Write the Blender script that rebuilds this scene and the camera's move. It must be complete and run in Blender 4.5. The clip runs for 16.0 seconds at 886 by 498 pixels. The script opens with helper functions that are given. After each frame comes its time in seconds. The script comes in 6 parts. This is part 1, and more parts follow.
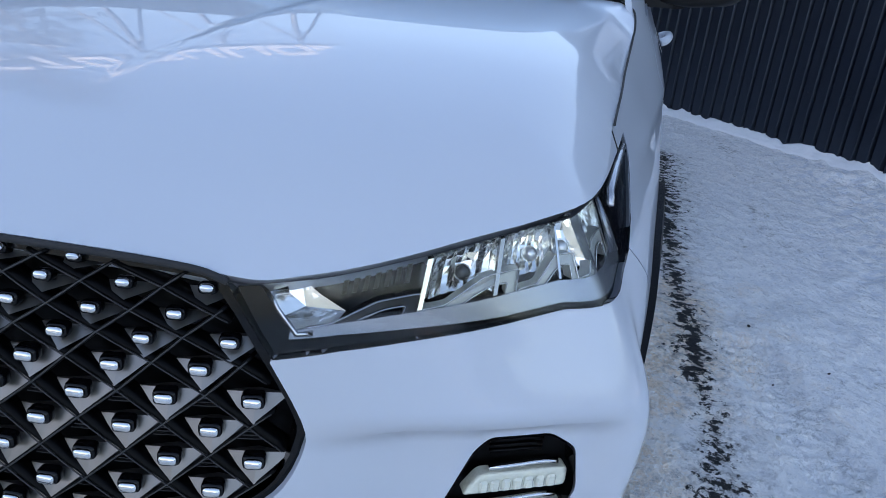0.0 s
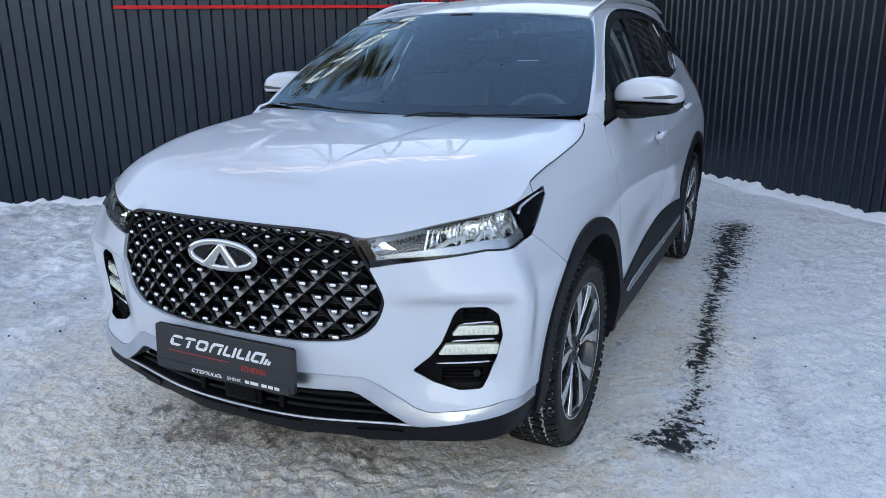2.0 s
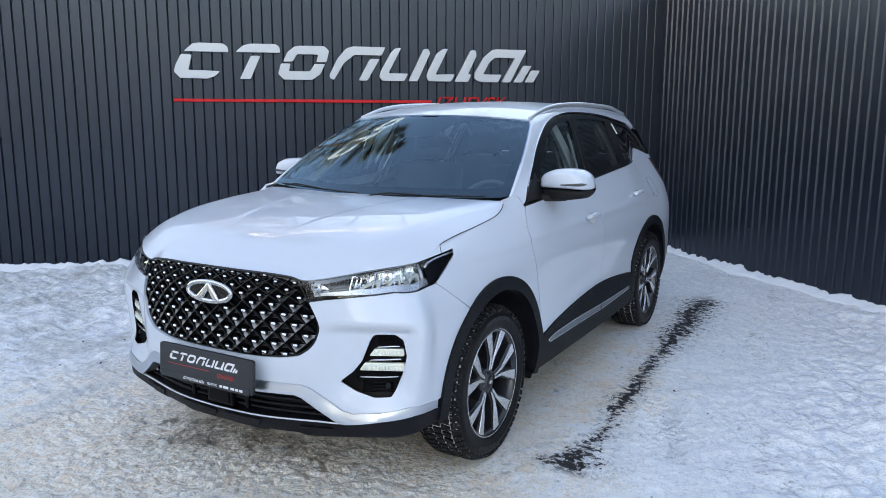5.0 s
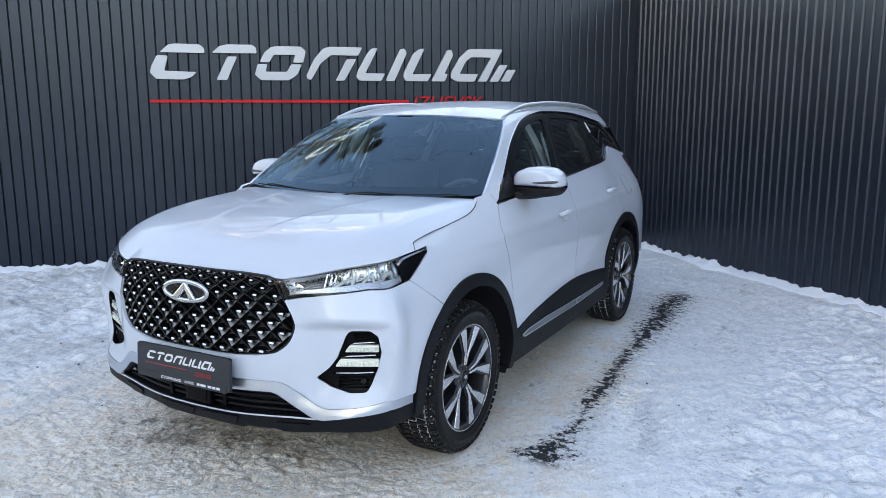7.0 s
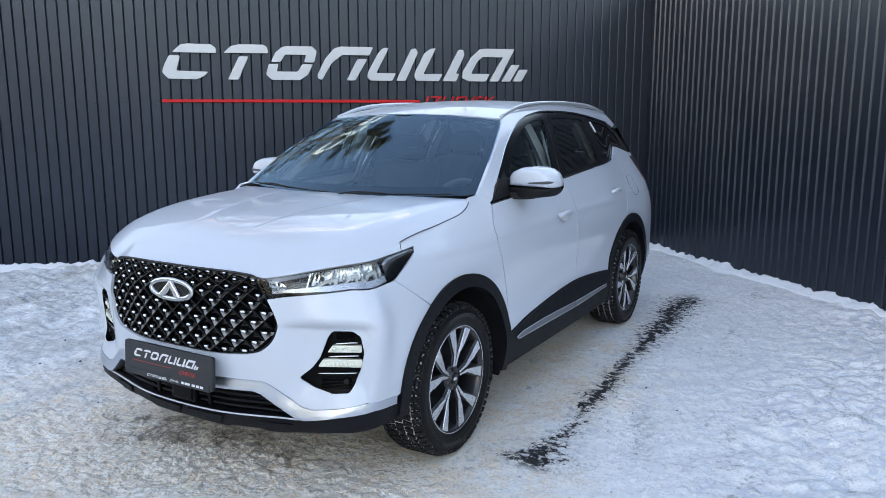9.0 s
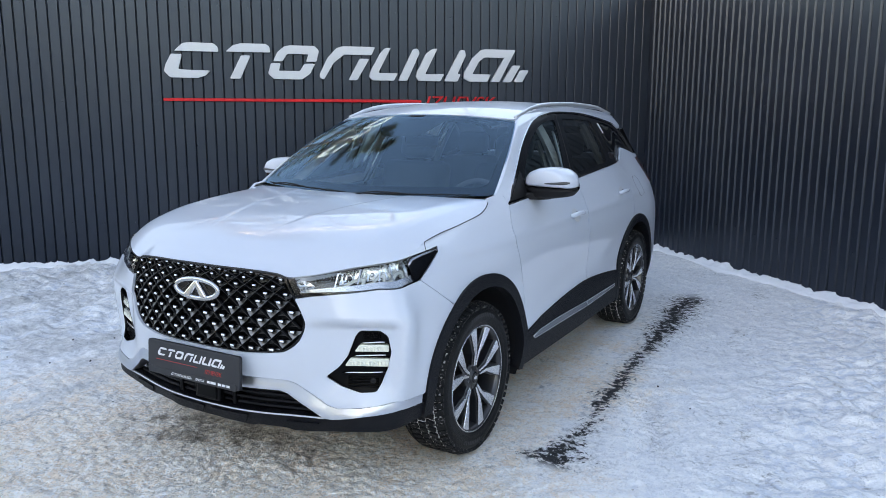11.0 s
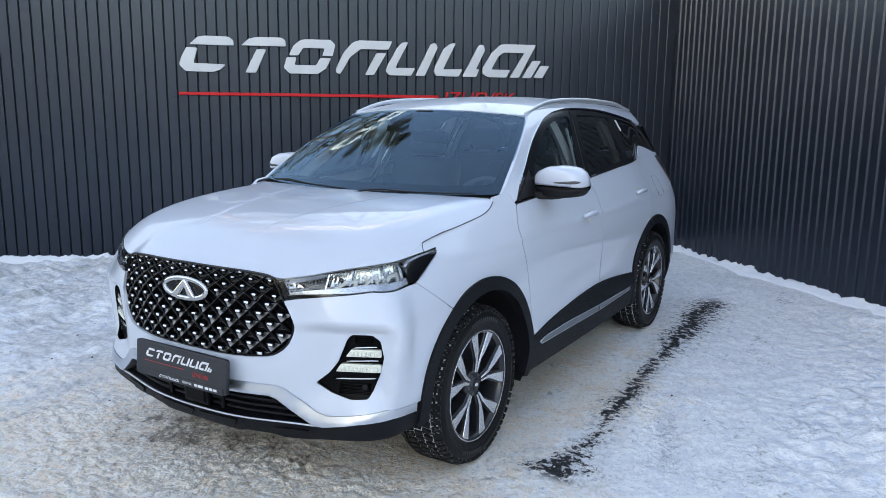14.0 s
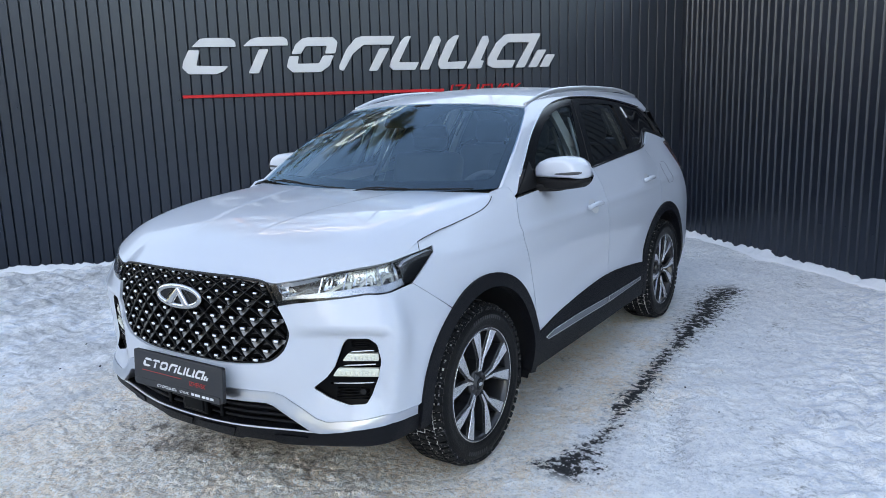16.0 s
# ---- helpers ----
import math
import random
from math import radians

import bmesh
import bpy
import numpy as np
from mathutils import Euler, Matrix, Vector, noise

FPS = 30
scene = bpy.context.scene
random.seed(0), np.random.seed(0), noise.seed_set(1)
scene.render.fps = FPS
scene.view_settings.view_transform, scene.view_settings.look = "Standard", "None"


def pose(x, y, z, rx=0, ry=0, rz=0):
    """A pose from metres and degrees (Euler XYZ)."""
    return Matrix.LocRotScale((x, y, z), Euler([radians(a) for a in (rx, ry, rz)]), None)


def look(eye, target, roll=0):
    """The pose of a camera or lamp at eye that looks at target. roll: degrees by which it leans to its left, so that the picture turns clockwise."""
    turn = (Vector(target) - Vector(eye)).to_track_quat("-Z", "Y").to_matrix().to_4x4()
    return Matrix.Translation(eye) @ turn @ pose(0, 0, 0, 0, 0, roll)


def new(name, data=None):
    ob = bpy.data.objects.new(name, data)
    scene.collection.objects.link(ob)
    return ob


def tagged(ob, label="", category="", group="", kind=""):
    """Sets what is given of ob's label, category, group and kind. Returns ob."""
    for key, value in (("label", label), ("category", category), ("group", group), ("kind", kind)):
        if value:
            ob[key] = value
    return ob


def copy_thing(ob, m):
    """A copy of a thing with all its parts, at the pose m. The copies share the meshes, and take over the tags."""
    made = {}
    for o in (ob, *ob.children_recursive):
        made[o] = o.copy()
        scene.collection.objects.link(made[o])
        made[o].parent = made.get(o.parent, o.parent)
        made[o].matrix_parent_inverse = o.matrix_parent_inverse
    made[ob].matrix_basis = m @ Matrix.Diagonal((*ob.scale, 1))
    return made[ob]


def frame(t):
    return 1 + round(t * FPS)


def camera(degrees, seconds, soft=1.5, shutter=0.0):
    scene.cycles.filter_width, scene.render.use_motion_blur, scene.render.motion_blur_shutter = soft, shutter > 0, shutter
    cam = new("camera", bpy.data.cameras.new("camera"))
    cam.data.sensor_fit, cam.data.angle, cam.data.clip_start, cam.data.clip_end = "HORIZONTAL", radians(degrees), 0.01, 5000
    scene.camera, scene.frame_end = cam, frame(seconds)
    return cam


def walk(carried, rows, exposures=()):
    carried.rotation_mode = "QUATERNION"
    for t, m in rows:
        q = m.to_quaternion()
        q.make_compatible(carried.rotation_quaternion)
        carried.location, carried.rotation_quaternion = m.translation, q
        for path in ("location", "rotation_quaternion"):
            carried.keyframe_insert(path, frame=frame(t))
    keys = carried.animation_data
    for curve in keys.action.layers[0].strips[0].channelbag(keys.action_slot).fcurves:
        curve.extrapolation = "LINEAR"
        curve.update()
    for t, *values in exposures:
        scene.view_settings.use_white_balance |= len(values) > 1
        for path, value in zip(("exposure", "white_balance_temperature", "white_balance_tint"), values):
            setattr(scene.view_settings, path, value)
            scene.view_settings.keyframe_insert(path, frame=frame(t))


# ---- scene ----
cam = camera(60.7, 16.0, soft=0.5)
PATH = [
    (0, (0.78, -0.554, 1.31), (0.417, 1.244, 0.513), 5.7),
    (0.5, (1.058, -0.868, 1.384), (0.557, 0.911, 0.62), 3.4),
    (1, (1.231, -1.258, 1.479), (0.506, 0.468, 0.775), 2.0),
    (1.5, (1.327, -1.562, 1.519), (0.522, 0.155, 0.885), 0.4),
    (2, (1.572, -1.689, 1.521), (0.732, 0.039, 0.966), -0.7),
    (2.5, (1.859, -1.799, 1.555), (0.971, -0.069, 1.088), -0.7),
    (3, (2.036, -2.079, 1.572), (1.087, -0.365, 1.171), -0.1),
    (3.5, (2.161, -2.192, 1.608), (1.169, -0.495, 1.24), 0.0),
    (4, (2.408, -2.118, 1.595), (1.393, -0.431, 1.244), -0.1),
    (6.5, (2.364, -2.244, 1.593), (1.422, -0.514, 1.247), 0.3),
    (7, (2.454, -2.198, 1.597), (1.504, -0.472, 1.249), -0.2),
    (7.5, (2.549, -2.14, 1.591), (1.582, -0.424, 1.244), -0.5),
    (8, (2.589, -2.103, 1.595), (1.601, -0.399, 1.249), -0.6),
    (8.5, (2.586, -2.083, 1.589), (1.583, -0.387, 1.245), -0.4),
    (9, (2.577, -2.089, 1.589), (1.572, -0.395, 1.243), -0.1),
    (9.5, (2.542, -2.128, 1.59), (1.545, -0.429, 1.244), 0.2),
    (10, (2.454, -2.191, 1.591), (1.476, -0.481, 1.243), 0.3),
    (12.5, (2.45, -2.175, 1.598), (1.467, -0.468, 1.254), -0.1),
    (13, (2.556, -2.139, 1.598), (1.551, -0.444, 1.255), 0.0),
    (13.5, (2.568, -2.094, 1.587), (1.547, -0.409, 1.24), 0.3),
    (14, (2.473, -2.001, 1.588), (1.439, -0.326, 1.232), 0.6),
    (14.5, (2.371, -1.9, 1.592), (1.331, -0.231, 1.227), 0.6),
    (15, (2.322, -1.841, 1.583), (1.275, -0.178, 1.208), 0.1),
    (15.5, (2.388, -1.848, 1.597), (1.33, -0.194, 1.218), -0.9),
    (16, (2.509, -1.885, 1.594), (1.434, -0.24, 1.22), -1.7),
]
walk(cam, [(t, look(eye, target, roll)) for t, eye, target, roll in PATH], [(0, 2.12, 7200, 26), (0.5, 2.24, 7600, 26), (1, 2.42, 8050, 26), (2, 2.52, 8350, 26), (2.5, 2.55, 8450, 26), (3, 2.60, 8550, 26), (4, 2.67, 8550, 26), (6.5, 2.71, 8550, 26), (16, 2.71, 8550, 26)])
from mathutils import geometry


# ---- world and light: an open yard, low winter sun blocked by an added wall ----
SUN_EL, SUN_AZ = 7.5, -100.0          # degrees above the horizon; direction towards the sun, from +x to +y
world = bpy.data.worlds.new("world")
scene.world = world
world.use_nodes = True
wn, wl = world.node_tree.nodes, world.node_tree.links
sky = wn.new("ShaderNodeTexSky")
sky.sky_type, sky.sun_disc = "NISHITA", False
sky.sun_elevation, sky.sun_rotation = radians(SUN_EL), radians(90 - SUN_AZ)
sky.air_density, sky.dust_density, sky.ozone_density = 1.0, 0.25, 1.65
wl.new(sky.outputs[0], wn["Background"].inputs[0])
wn["Background"].inputs[1].default_value = 0.15
sun = new("sun", bpy.data.lights.new("sun", "SUN"))
sun.data.energy, sun.data.angle, sun.data.color = 3.0, radians(0.5), (1.0, 0.88, 0.72)
sun_way = Vector((math.cos(radians(SUN_EL)) * math.cos(radians(SUN_AZ)), math.cos(radians(SUN_EL)) * math.sin(radians(SUN_AZ)), math.sin(radians(SUN_EL))))
sun.matrix_world = look(sun_way * 30, (0, 0, 0))


# ---- materials ----
def material(name, colour=(0.5, 0.5, 0.5), rough=0.5, metal=0.0, coat=0.0, coat_rough=0.03, vary=0.0, scale=8.0, bump=0.0, bump_scale=60.0,
             rough_vary=0.0, spec=0.5, emit=None, strength=0.0, dirt=None, dirt_scale=3.0, dirt_from=0.55):
    m = bpy.data.materials.new(name)
    m.use_nodes = True
    n, l = m.node_tree.nodes, m.node_tree.links
    b = n["Principled BSDF"]
    b.inputs["Base Color"].default_value = (*colour, 1)
    b.inputs["Roughness"].default_value = rough
    b.inputs["Metallic"].default_value = metal
    b.inputs["Coat Weight"].default_value = coat
    b.inputs["Coat Roughness"].default_value = coat_rough
    b.inputs["Specular IOR Level"].default_value = spec
    if emit:
        b.inputs["Emission Color"].default_value = (*emit, 1)
        b.inputs["Emission Strength"].default_value = strength
    co = n.new("ShaderNodeTexCoord")
    last = None
    if vary:
        t = n.new("ShaderNodeTexNoise")
        t.inputs["Scale"].default_value, t.inputs["Detail"].default_value = scale, 6
        l.new(co.outputs["Object"], t.inputs["Vector"])
        mix = n.new("ShaderNodeMixRGB")
        mix.inputs[1].default_value = (*[c * (1 - vary) for c in colour], 1)
        mix.inputs[2].default_value = (*[min(1, c * (1 + vary)) for c in colour], 1)
        l.new(t.outputs[0], mix.inputs[0])
        last = mix.outputs[0]
        if rough_vary:
            r = n.new("ShaderNodeMapRange")
            r.inputs[3].default_value, r.inputs[4].default_value = max(0, rough - rough_vary), min(1, rough + rough_vary)
            l.new(t.outputs[0], r.inputs[0])
            l.new(r.outputs[0], b.inputs["Roughness"])
    if dirt:
        t = n.new("ShaderNodeTexNoise")
        t.inputs["Scale"].default_value, t.inputs["Detail"].default_value, t.inputs["Roughness"].default_value = dirt_scale, 8, 0.7
        l.new(co.outputs["Object"], t.inputs["Vector"])
        r = n.new("ShaderNodeMapRange")
        r.inputs[1].default_value, r.inputs[2].default_value = dirt_from, dirt_from + 0.15
        l.new(t.outputs[0], r.inputs[0])
        mix = n.new("ShaderNodeMixRGB")
        l.new(r.outputs[0], mix.inputs[0])
        mix.inputs[1].default_value = (*colour, 1)
        if last:
            l.new(last, mix.inputs[1])
        mix.inputs[2].default_value = (*dirt, 1)
        last = mix.outputs[0]
    if last:
        l.new(last, b.inputs["Base Color"])
    if bump:
        t = n.new("ShaderNodeTexNoise")
        t.inputs["Scale"].default_value, t.inputs["Detail"].default_value = bump_scale, 5
        l.new(co.outputs["Object"], t.inputs["Vector"])
        u = n.new("ShaderNodeBump")
        u.inputs["Strength"].default_value, u.inputs["Distance"].default_value = bump, 0.01
        l.new(t.outputs[0], u.inputs["Height"])
        l.new(u.outputs[0], b.inputs["Normal"])
    return m


def glass_material(name, tint, rough=0.0, sheen=(0.9, 0.9, 0.9), ior=1.5):
    """Clear pane: sees through with a tint, mirrors by its Fresnel gloss."""
    m = bpy.data.materials.new(name)
    m.use_nodes = True
    n, l = m.node_tree.nodes, m.node_tree.links
    n.remove(n["Principled BSDF"])
    t, g, f, mix = (n.new(k) for k in ("ShaderNodeBsdfTransparent", "ShaderNodeBsdfGlossy", "ShaderNodeFresnel", "ShaderNodeMixShader"))
    t.inputs[0].default_value = (*tint, 1)
    g.inputs["Color"].default_value = (*sheen, 1)
    g.inputs["Roughness"].default_value = rough
    f.inputs[0].default_value = ior
    l.new(f.outputs[0], mix.inputs[0])
    l.new(t.outputs[0], mix.inputs[1])
    l.new(g.outputs[0], mix.inputs[2])
    l.new(mix.outputs[0], n["Material Output"].inputs[0])
    return m


M_PAINT = material("white_car_paint", (0.548, 0.592, 0.666), 0.30, coat=0.72, coat_rough=0.02, vary=0.015, scale=2.5)
M_GAP = material("panel_gap", (0.02, 0.02, 0.022), 0.7)
M_CLAD = material("grained_black_plastic", (0.0055, 0.006, 0.0085), 0.50, spec=0.18, vary=0.2, scale=6, bump=0.25, bump_scale=420, dirt=(0.020, 0.020, 0.021), dirt_scale=5, dirt_from=0.64)
M_GLOSS = material("gloss_black_plastic", (0.003, 0.003, 0.004), 0.14, spec=0.32)
M_MATT = material("matt_black_plastic", (0.007, 0.007, 0.008), 0.6, spec=0.25, bump=0.1, bump_scale=300)
M_CHROME = material("chrome", (0.68, 0.69, 0.71), 0.06, 1.0)
M_STUD = material("bright_stud", (0.90, 0.91, 0.92), 0.10, 1.0)
M_SATIN = material("satin_silver", (0.62, 0.64, 0.67), 0.34, 0.65, vary=0.05, scale=12)
M_RIB = material("satin_black_rib", (0.0022, 0.0022, 0.0028), 0.34, spec=0.10)
M_RIBEDGE = material("rib_edge", (0.05, 0.05, 0.052), 0.35, 0.3)
M_WHEELGRIP = material("worn_wheel_leather", (0.34, 0.34, 0.345), 0.55, vary=0.15, scale=20)
M_BAND = material("brushed_silver_trim", (0.56, 0.59, 0.645), 0.30, 0.95, vary=0.05, scale=12)
M_SILL = material("grey_sill_inlay", (0.20, 0.215, 0.24), 0.38, 0.7, vary=0.08, scale=14)
M_LEDGE = material("satin_lamp_ledge", (0.44, 0.46, 0.50), 0.26, 0.8, vary=0.08, scale=20)
M_GUIDE = material("frosted_light_guide", (0.56, 0.56, 0.52), 0.35, 0.4, vary=0.2, scale=90)
M_STUDGREY = material("stud_bracket_grey", (0.205, 0.20, 0.195), 0.30, 0.75, vary=0.1, scale=40)
M_RUBBER = material("tyre_rubber", (0.0045, 0.0045, 0.005), 0.42, spec=0.17, vary=0.3, scale=12, bump=0.2, bump_scale=160)
M_TREAD = material("frosted_tread_rubber", (0.008, 0.008, 0.009), 0.7, spec=0.2, bump=0.35, bump_scale=120, dirt=(0.38, 0.38, 0.39), dirt_scale=75, dirt_from=0.565)
M_ALLOY = material("machined_alloy", (0.74, 0.75, 0.77), 0.27, 1.0, vary=0.06, scale=60)
M_ALLOYDARK = material("dark_grey_wheel_lacquer", (0.026, 0.027, 0.031), 0.3, 0.4, coat=0.5)
M_STEEL = material("brake_steel", (0.16, 0.16, 0.165), 0.4, 1.0, vary=0.2, scale=30)
M_WINDSHIELD = glass_material("windscreen_glass", (0.86, 0.95, 1.0), sheen=(0.50, 0.79, 1.0), ior=2.25)
M_SIDEGLASS = glass_material("side_glass", (0.52, 0.59, 0.60), sheen=(0.75, 0.88, 0.9), ior=1.65)
M_PRIVACY = glass_material("privacy_glass", (0.20, 0.22, 0.22), ior=1.45)
M_LENS = glass_material("lamp_lens", (0.95, 0.97, 0.98), ior=1.32)
M_FRIT = material("black_ceramic_band", (0.003, 0.003, 0.004), 0.2, spec=0.08)
M_INTERIOR = material("dark_interior_trim", (0.26, 0.285, 0.32), 0.7, spec=0.25, vary=0.2, scale=14)
M_SEAT = material("black_leather", (0.19, 0.205, 0.225), 0.5, vary=0.2, scale=10, bump=0.15, bump_scale=180)
M_LINER = material("pale_grey_trim", (0.80, 0.79, 0.76), 0.8, vary=0.06, scale=10)
M_REFLECT = material("lamp_reflector", (0.95, 0.95, 0.92), 0.13, 1.0, bump=0.2, bump_scale=34)
M_LAMPDARK = material("smoked_lamp_bezel", (0.040, 0.042, 0.045), 0.22, 0.2, coat=0.4)
M_LAMPGREY = material("silver_lamp_trim", (0.80, 0.80, 0.78), 0.26, 0.7)
M_LED = material("led_lamp_cover", (0.80, 0.80, 0.68), 0.18, 0.1, coat=1.0, bump=0.4, bump_scale=120)
M_SATINTRIM = material("grey_pillar_trim", (0.34, 0.345, 0.34), 0.7, vary=0.08, scale=10)
M_BADGE = material("dark_chrome_badge", (0.52, 0.53, 0.55), 0.10, 1.0)
M_MARKING = material("raised_tyre_marking", (0.030, 0.031, 0.034), 0.55, vary=0.2, scale=40)
M_TREADSNOW = material("snow_in_tread", (0.03, 0.03, 0.032), 0.8, spec=0.2, bump=0.6, bump_scale=90, dirt=(0.70, 0.70, 0.70), dirt_scale=55, dirt_from=0.40)
M_SEAL = material("pale_pillar_edge", (0.88, 0.88, 0.87), 0.32, 0.55, vary=0.05, scale=10)
M_SMOKE = material("smoked_signal_lens", (0.055, 0.056, 0.058), 0.32, spec=0.4, coat=0.4, bump=0.4, bump_scale=220)
M_RED = material("red_tail_lens", (0.045, 0.004, 0.006), 0.12, coat=1.0)
M_PLATE = material("dark_grey_plate", (0.018, 0.019, 0.023), 0.38, vary=0.06, scale=14)
M_PRINTWHITE = material("white_print", (0.72, 0.73, 0.74), 0.5, vary=0.03)
M_PRINTRED = material("red_print", (0.55, 0.035, 0.03), 0.5, vary=0.05)
M_SIGN = material("brushed_sign_letter", (0.52, 0.54, 0.565), 0.42, 0.2, vary=0.05, scale=5, bump=0.05, bump_scale=90)
M_SIGNSIDE = material("sign_letter_edge", (0.30, 0.31, 0.33), 0.5, 0.2, vary=0.1)
M_SIGNRED = material("red_sign_enamel", (0.62, 0.012, 0.016), 0.5, spec=0.3, vary=0.08, scale=6)
M_WALL = material("anthracite_sheet_metal", (0.0075, 0.0098, 0.0155), 0.30, 0.0, spec=0.72, vary=0.16, scale=1.3, rough_vary=0.08, bump=0.04, bump_scale=3.0, dirt=(0.012, 0.0135, 0.017), dirt_scale=2.2, dirt_from=0.60)
M_WALL.node_tree.nodes["Principled BSDF"].inputs["Specular Tint"].default_value = (0.66, 0.80, 1.0, 1)
M_PLASTER = material("sand_plaster", (0.76, 0.68, 0.58), 0.85, vary=0.12, scale=1.5, bump=0.2, bump_scale=40, dirt=(0.63, 0.56, 0.48), dirt_scale=0.8, dirt_from=0.58)
M_BARK = material("pine_bark", (0.16, 0.09, 0.055), 0.9, vary=0.4, scale=14, bump=0.6, bump_scale=30)
M_NEEDLE = material("pine_needles", (0.036, 0.042, 0.018), 0.75, vary=0.35, scale=3)
M_FARWOOD = material("added_woods", (0.045, 0.042, 0.035), 0.95, vary=0.3, scale=0.4)
M_MAST = material("grey_steel_frame", (0.16, 0.17, 0.18), 0.5, 0.7, vary=0.15)


# ---- helpers for meshes ----
def part(name, bm, mat, parent=None, label="", smooth=False):
    """Links a bmesh as one mesh object under a thing or a part."""
    me = bpy.data.meshes.new(name)
    bm.normal_update()
    bm.to_mesh(me)
    bm.free()
    if smooth:
        me.shade_smooth()
    me.materials.append(mat)
    ob = new(name, me)
    ob.parent = parent
    return tagged(ob, label) if label else ob


def mesh_part(name, verts, faces, mat, parent=None, label="", smooth=False):
    me = bpy.data.meshes.new(name)
    me.from_pydata([tuple(v) for v in verts], [], [tuple(f) for f in faces])
    me.update()
    if smooth:
        me.shade_smooth()
    me.materials.append(mat)
    ob = new(name, me)
    ob.parent = parent
    return tagged(ob, label) if label else ob


def thing(name, label, category, at=(0, 0, 0), group=""):
    ob = new(name)
    ob.empty_display_size = 0.1
    ob.location = at
    return tagged(ob, label, category, group)


def box(bm, m, size, bevel=0.0, segments=2):
    """A bevelled box of that size, placed by the matrix m."""
    made = bmesh.ops.create_cube(bm, size=1.0)["verts"]
    bmesh.ops.scale(bm, vec=size, verts=made)
    if bevel:
        edges = list({e for v in made for e in v.link_edges})
        made = list({v for f in bmesh.ops.bevel(bm, geom=edges, offset=bevel, segments=segments, affect="EDGES", profile=0.5)["faces"] for v in f.verts} | {v for v in made if v.is_valid})
    bmesh.ops.transform(bm, matrix=m, verts=[v for v in made if v.is_valid])


def prism(bm, loop, low, high, m=Matrix.Identity(4), bevel=0.0):
    """A flat outline of (x, y) points drawn up from z = low to z = high."""
    vs = [bm.verts.new((x, y, low)) for x, y in loop]
    f = bm.faces.new(vs)
    f.normal_update()
    if f.normal.z < 0:
        f.normal_flip()
    up = bmesh.ops.extrude_face_region(bm, geom=[f])
    top = [v for v in up["geom"] if isinstance(v, bmesh.types.BMVert)]
    bmesh.ops.translate(bm, vec=(0, 0, high - low), verts=top)
    f.normal_flip()
    if bevel:
        rim = [e for e in {e for v in top for e in v.link_edges} if all(v in top for v in e.verts)]
        made = bmesh.ops.bevel(bm, geom=rim, offset=bevel, segments=2, affect="EDGES", profile=0.5)
        top = list({v for g in made["faces"] for v in g.verts})
    seen, stack = set(vs), list(vs)
    while stack:
        for e in stack.pop().link_edges:
            for w in e.verts:
                if w not in seen:
                    seen.add(w)
                    stack.append(w)
    bmesh.ops.transform(bm, matrix=m, verts=list(seen))


def revolve(profile, turns=64, axis="x"):
    """Verts and faces of (radius, along) points turned round the x axis."""
    verts, faces, n = [], [], len(profile)
    for i in range(turns):
        a = 2 * math.pi * i / turns
        for r, h in profile:
            verts.append((h, r * math.cos(a), r * math.sin(a)))
    for i in range(turns):
        for j in range(n - 1):
            a, b = i * n + j, ((i + 1) % turns) * n + j
            faces.append((a, b, b + 1, a + 1))
    return verts, faces


def tube(points, radius, sides=8, flat=1.0, up=None):
    """Verts and faces of a bar along points; flat squeezes it upwards."""
    pts = [Vector(p) for p in points]
    verts, faces = [], []
    for i, p in enumerate(pts):
        t = (pts[min(i + 1, len(pts) - 1)] - pts[max(i - 1, 0)]).normalized()
        u = Vector(up) if up else (Vector((0, 0, 1)) if abs(t.z) < 0.9 else Vector((1, 0, 0)))
        side = t.cross(u).normalized()
        u = side.cross(t).normalized()
        r = radius[i] if isinstance(radius, (list, tuple)) else radius
        for k in range(sides):
            a = 2 * math.pi * (k + 0.5) / sides
            verts.append(p + side * (r * math.cos(a)) + u * (r * flat * math.sin(a)))
    for i in range(len(pts) - 1):
        for k in range(sides):
            a, b = i * sides + k, i * sides + (k + 1) % sides
            faces.append((a, b, b + sides, a + sides))
    faces.append(tuple(range(sides))[::-1])
    faces.append(tuple(range(len(verts) - sides, len(verts))))
    return verts, faces


def tube_part(name, points, radius, mat, parent=None, label="", sides=8, flat=1.0, up=None):
    return mesh_part(name, *tube(points, radius, sides, flat, up), mat, parent, label, True)


def pchip(xs, ys, x):
    """Monotone cubic through (xs, ys), at the array x; ys may hold one row a column."""
    xs, ys, x = np.asarray(xs, float), np.asarray(ys, float), np.asarray(x, float)
    h = np.diff(xs)
    d = np.diff(ys, axis=0) / h.reshape((-1,) + (1,) * (ys.ndim - 1))
    m = np.zeros_like(ys)
    m[0], m[-1] = d[0], d[-1]
    with np.errstate(divide="ignore", invalid="ignore"):
        mid = np.where(d[:-1] * d[1:] > 0, 2 * d[:-1] * d[1:] / (d[:-1] + d[1:]), 0.0)
    m[1:-1] = mid
    k = np.clip(np.searchsorted(xs, x) - 1, 0, len(xs) - 2)
    t = (x - xs[k]) / h[k]
    if ys.ndim > 1:
        t, hh = t[:, None], h[k][:, None]
    else:
        hh = h[k]
    return (1 + 2 * t) * (1 - t) ** 2 * ys[k] + t * (1 - t) ** 2 * hh * m[k] + t * t * (3 - 2 * t) * ys[k + 1] + t * t * (t - 1) * hh * m[k + 1]


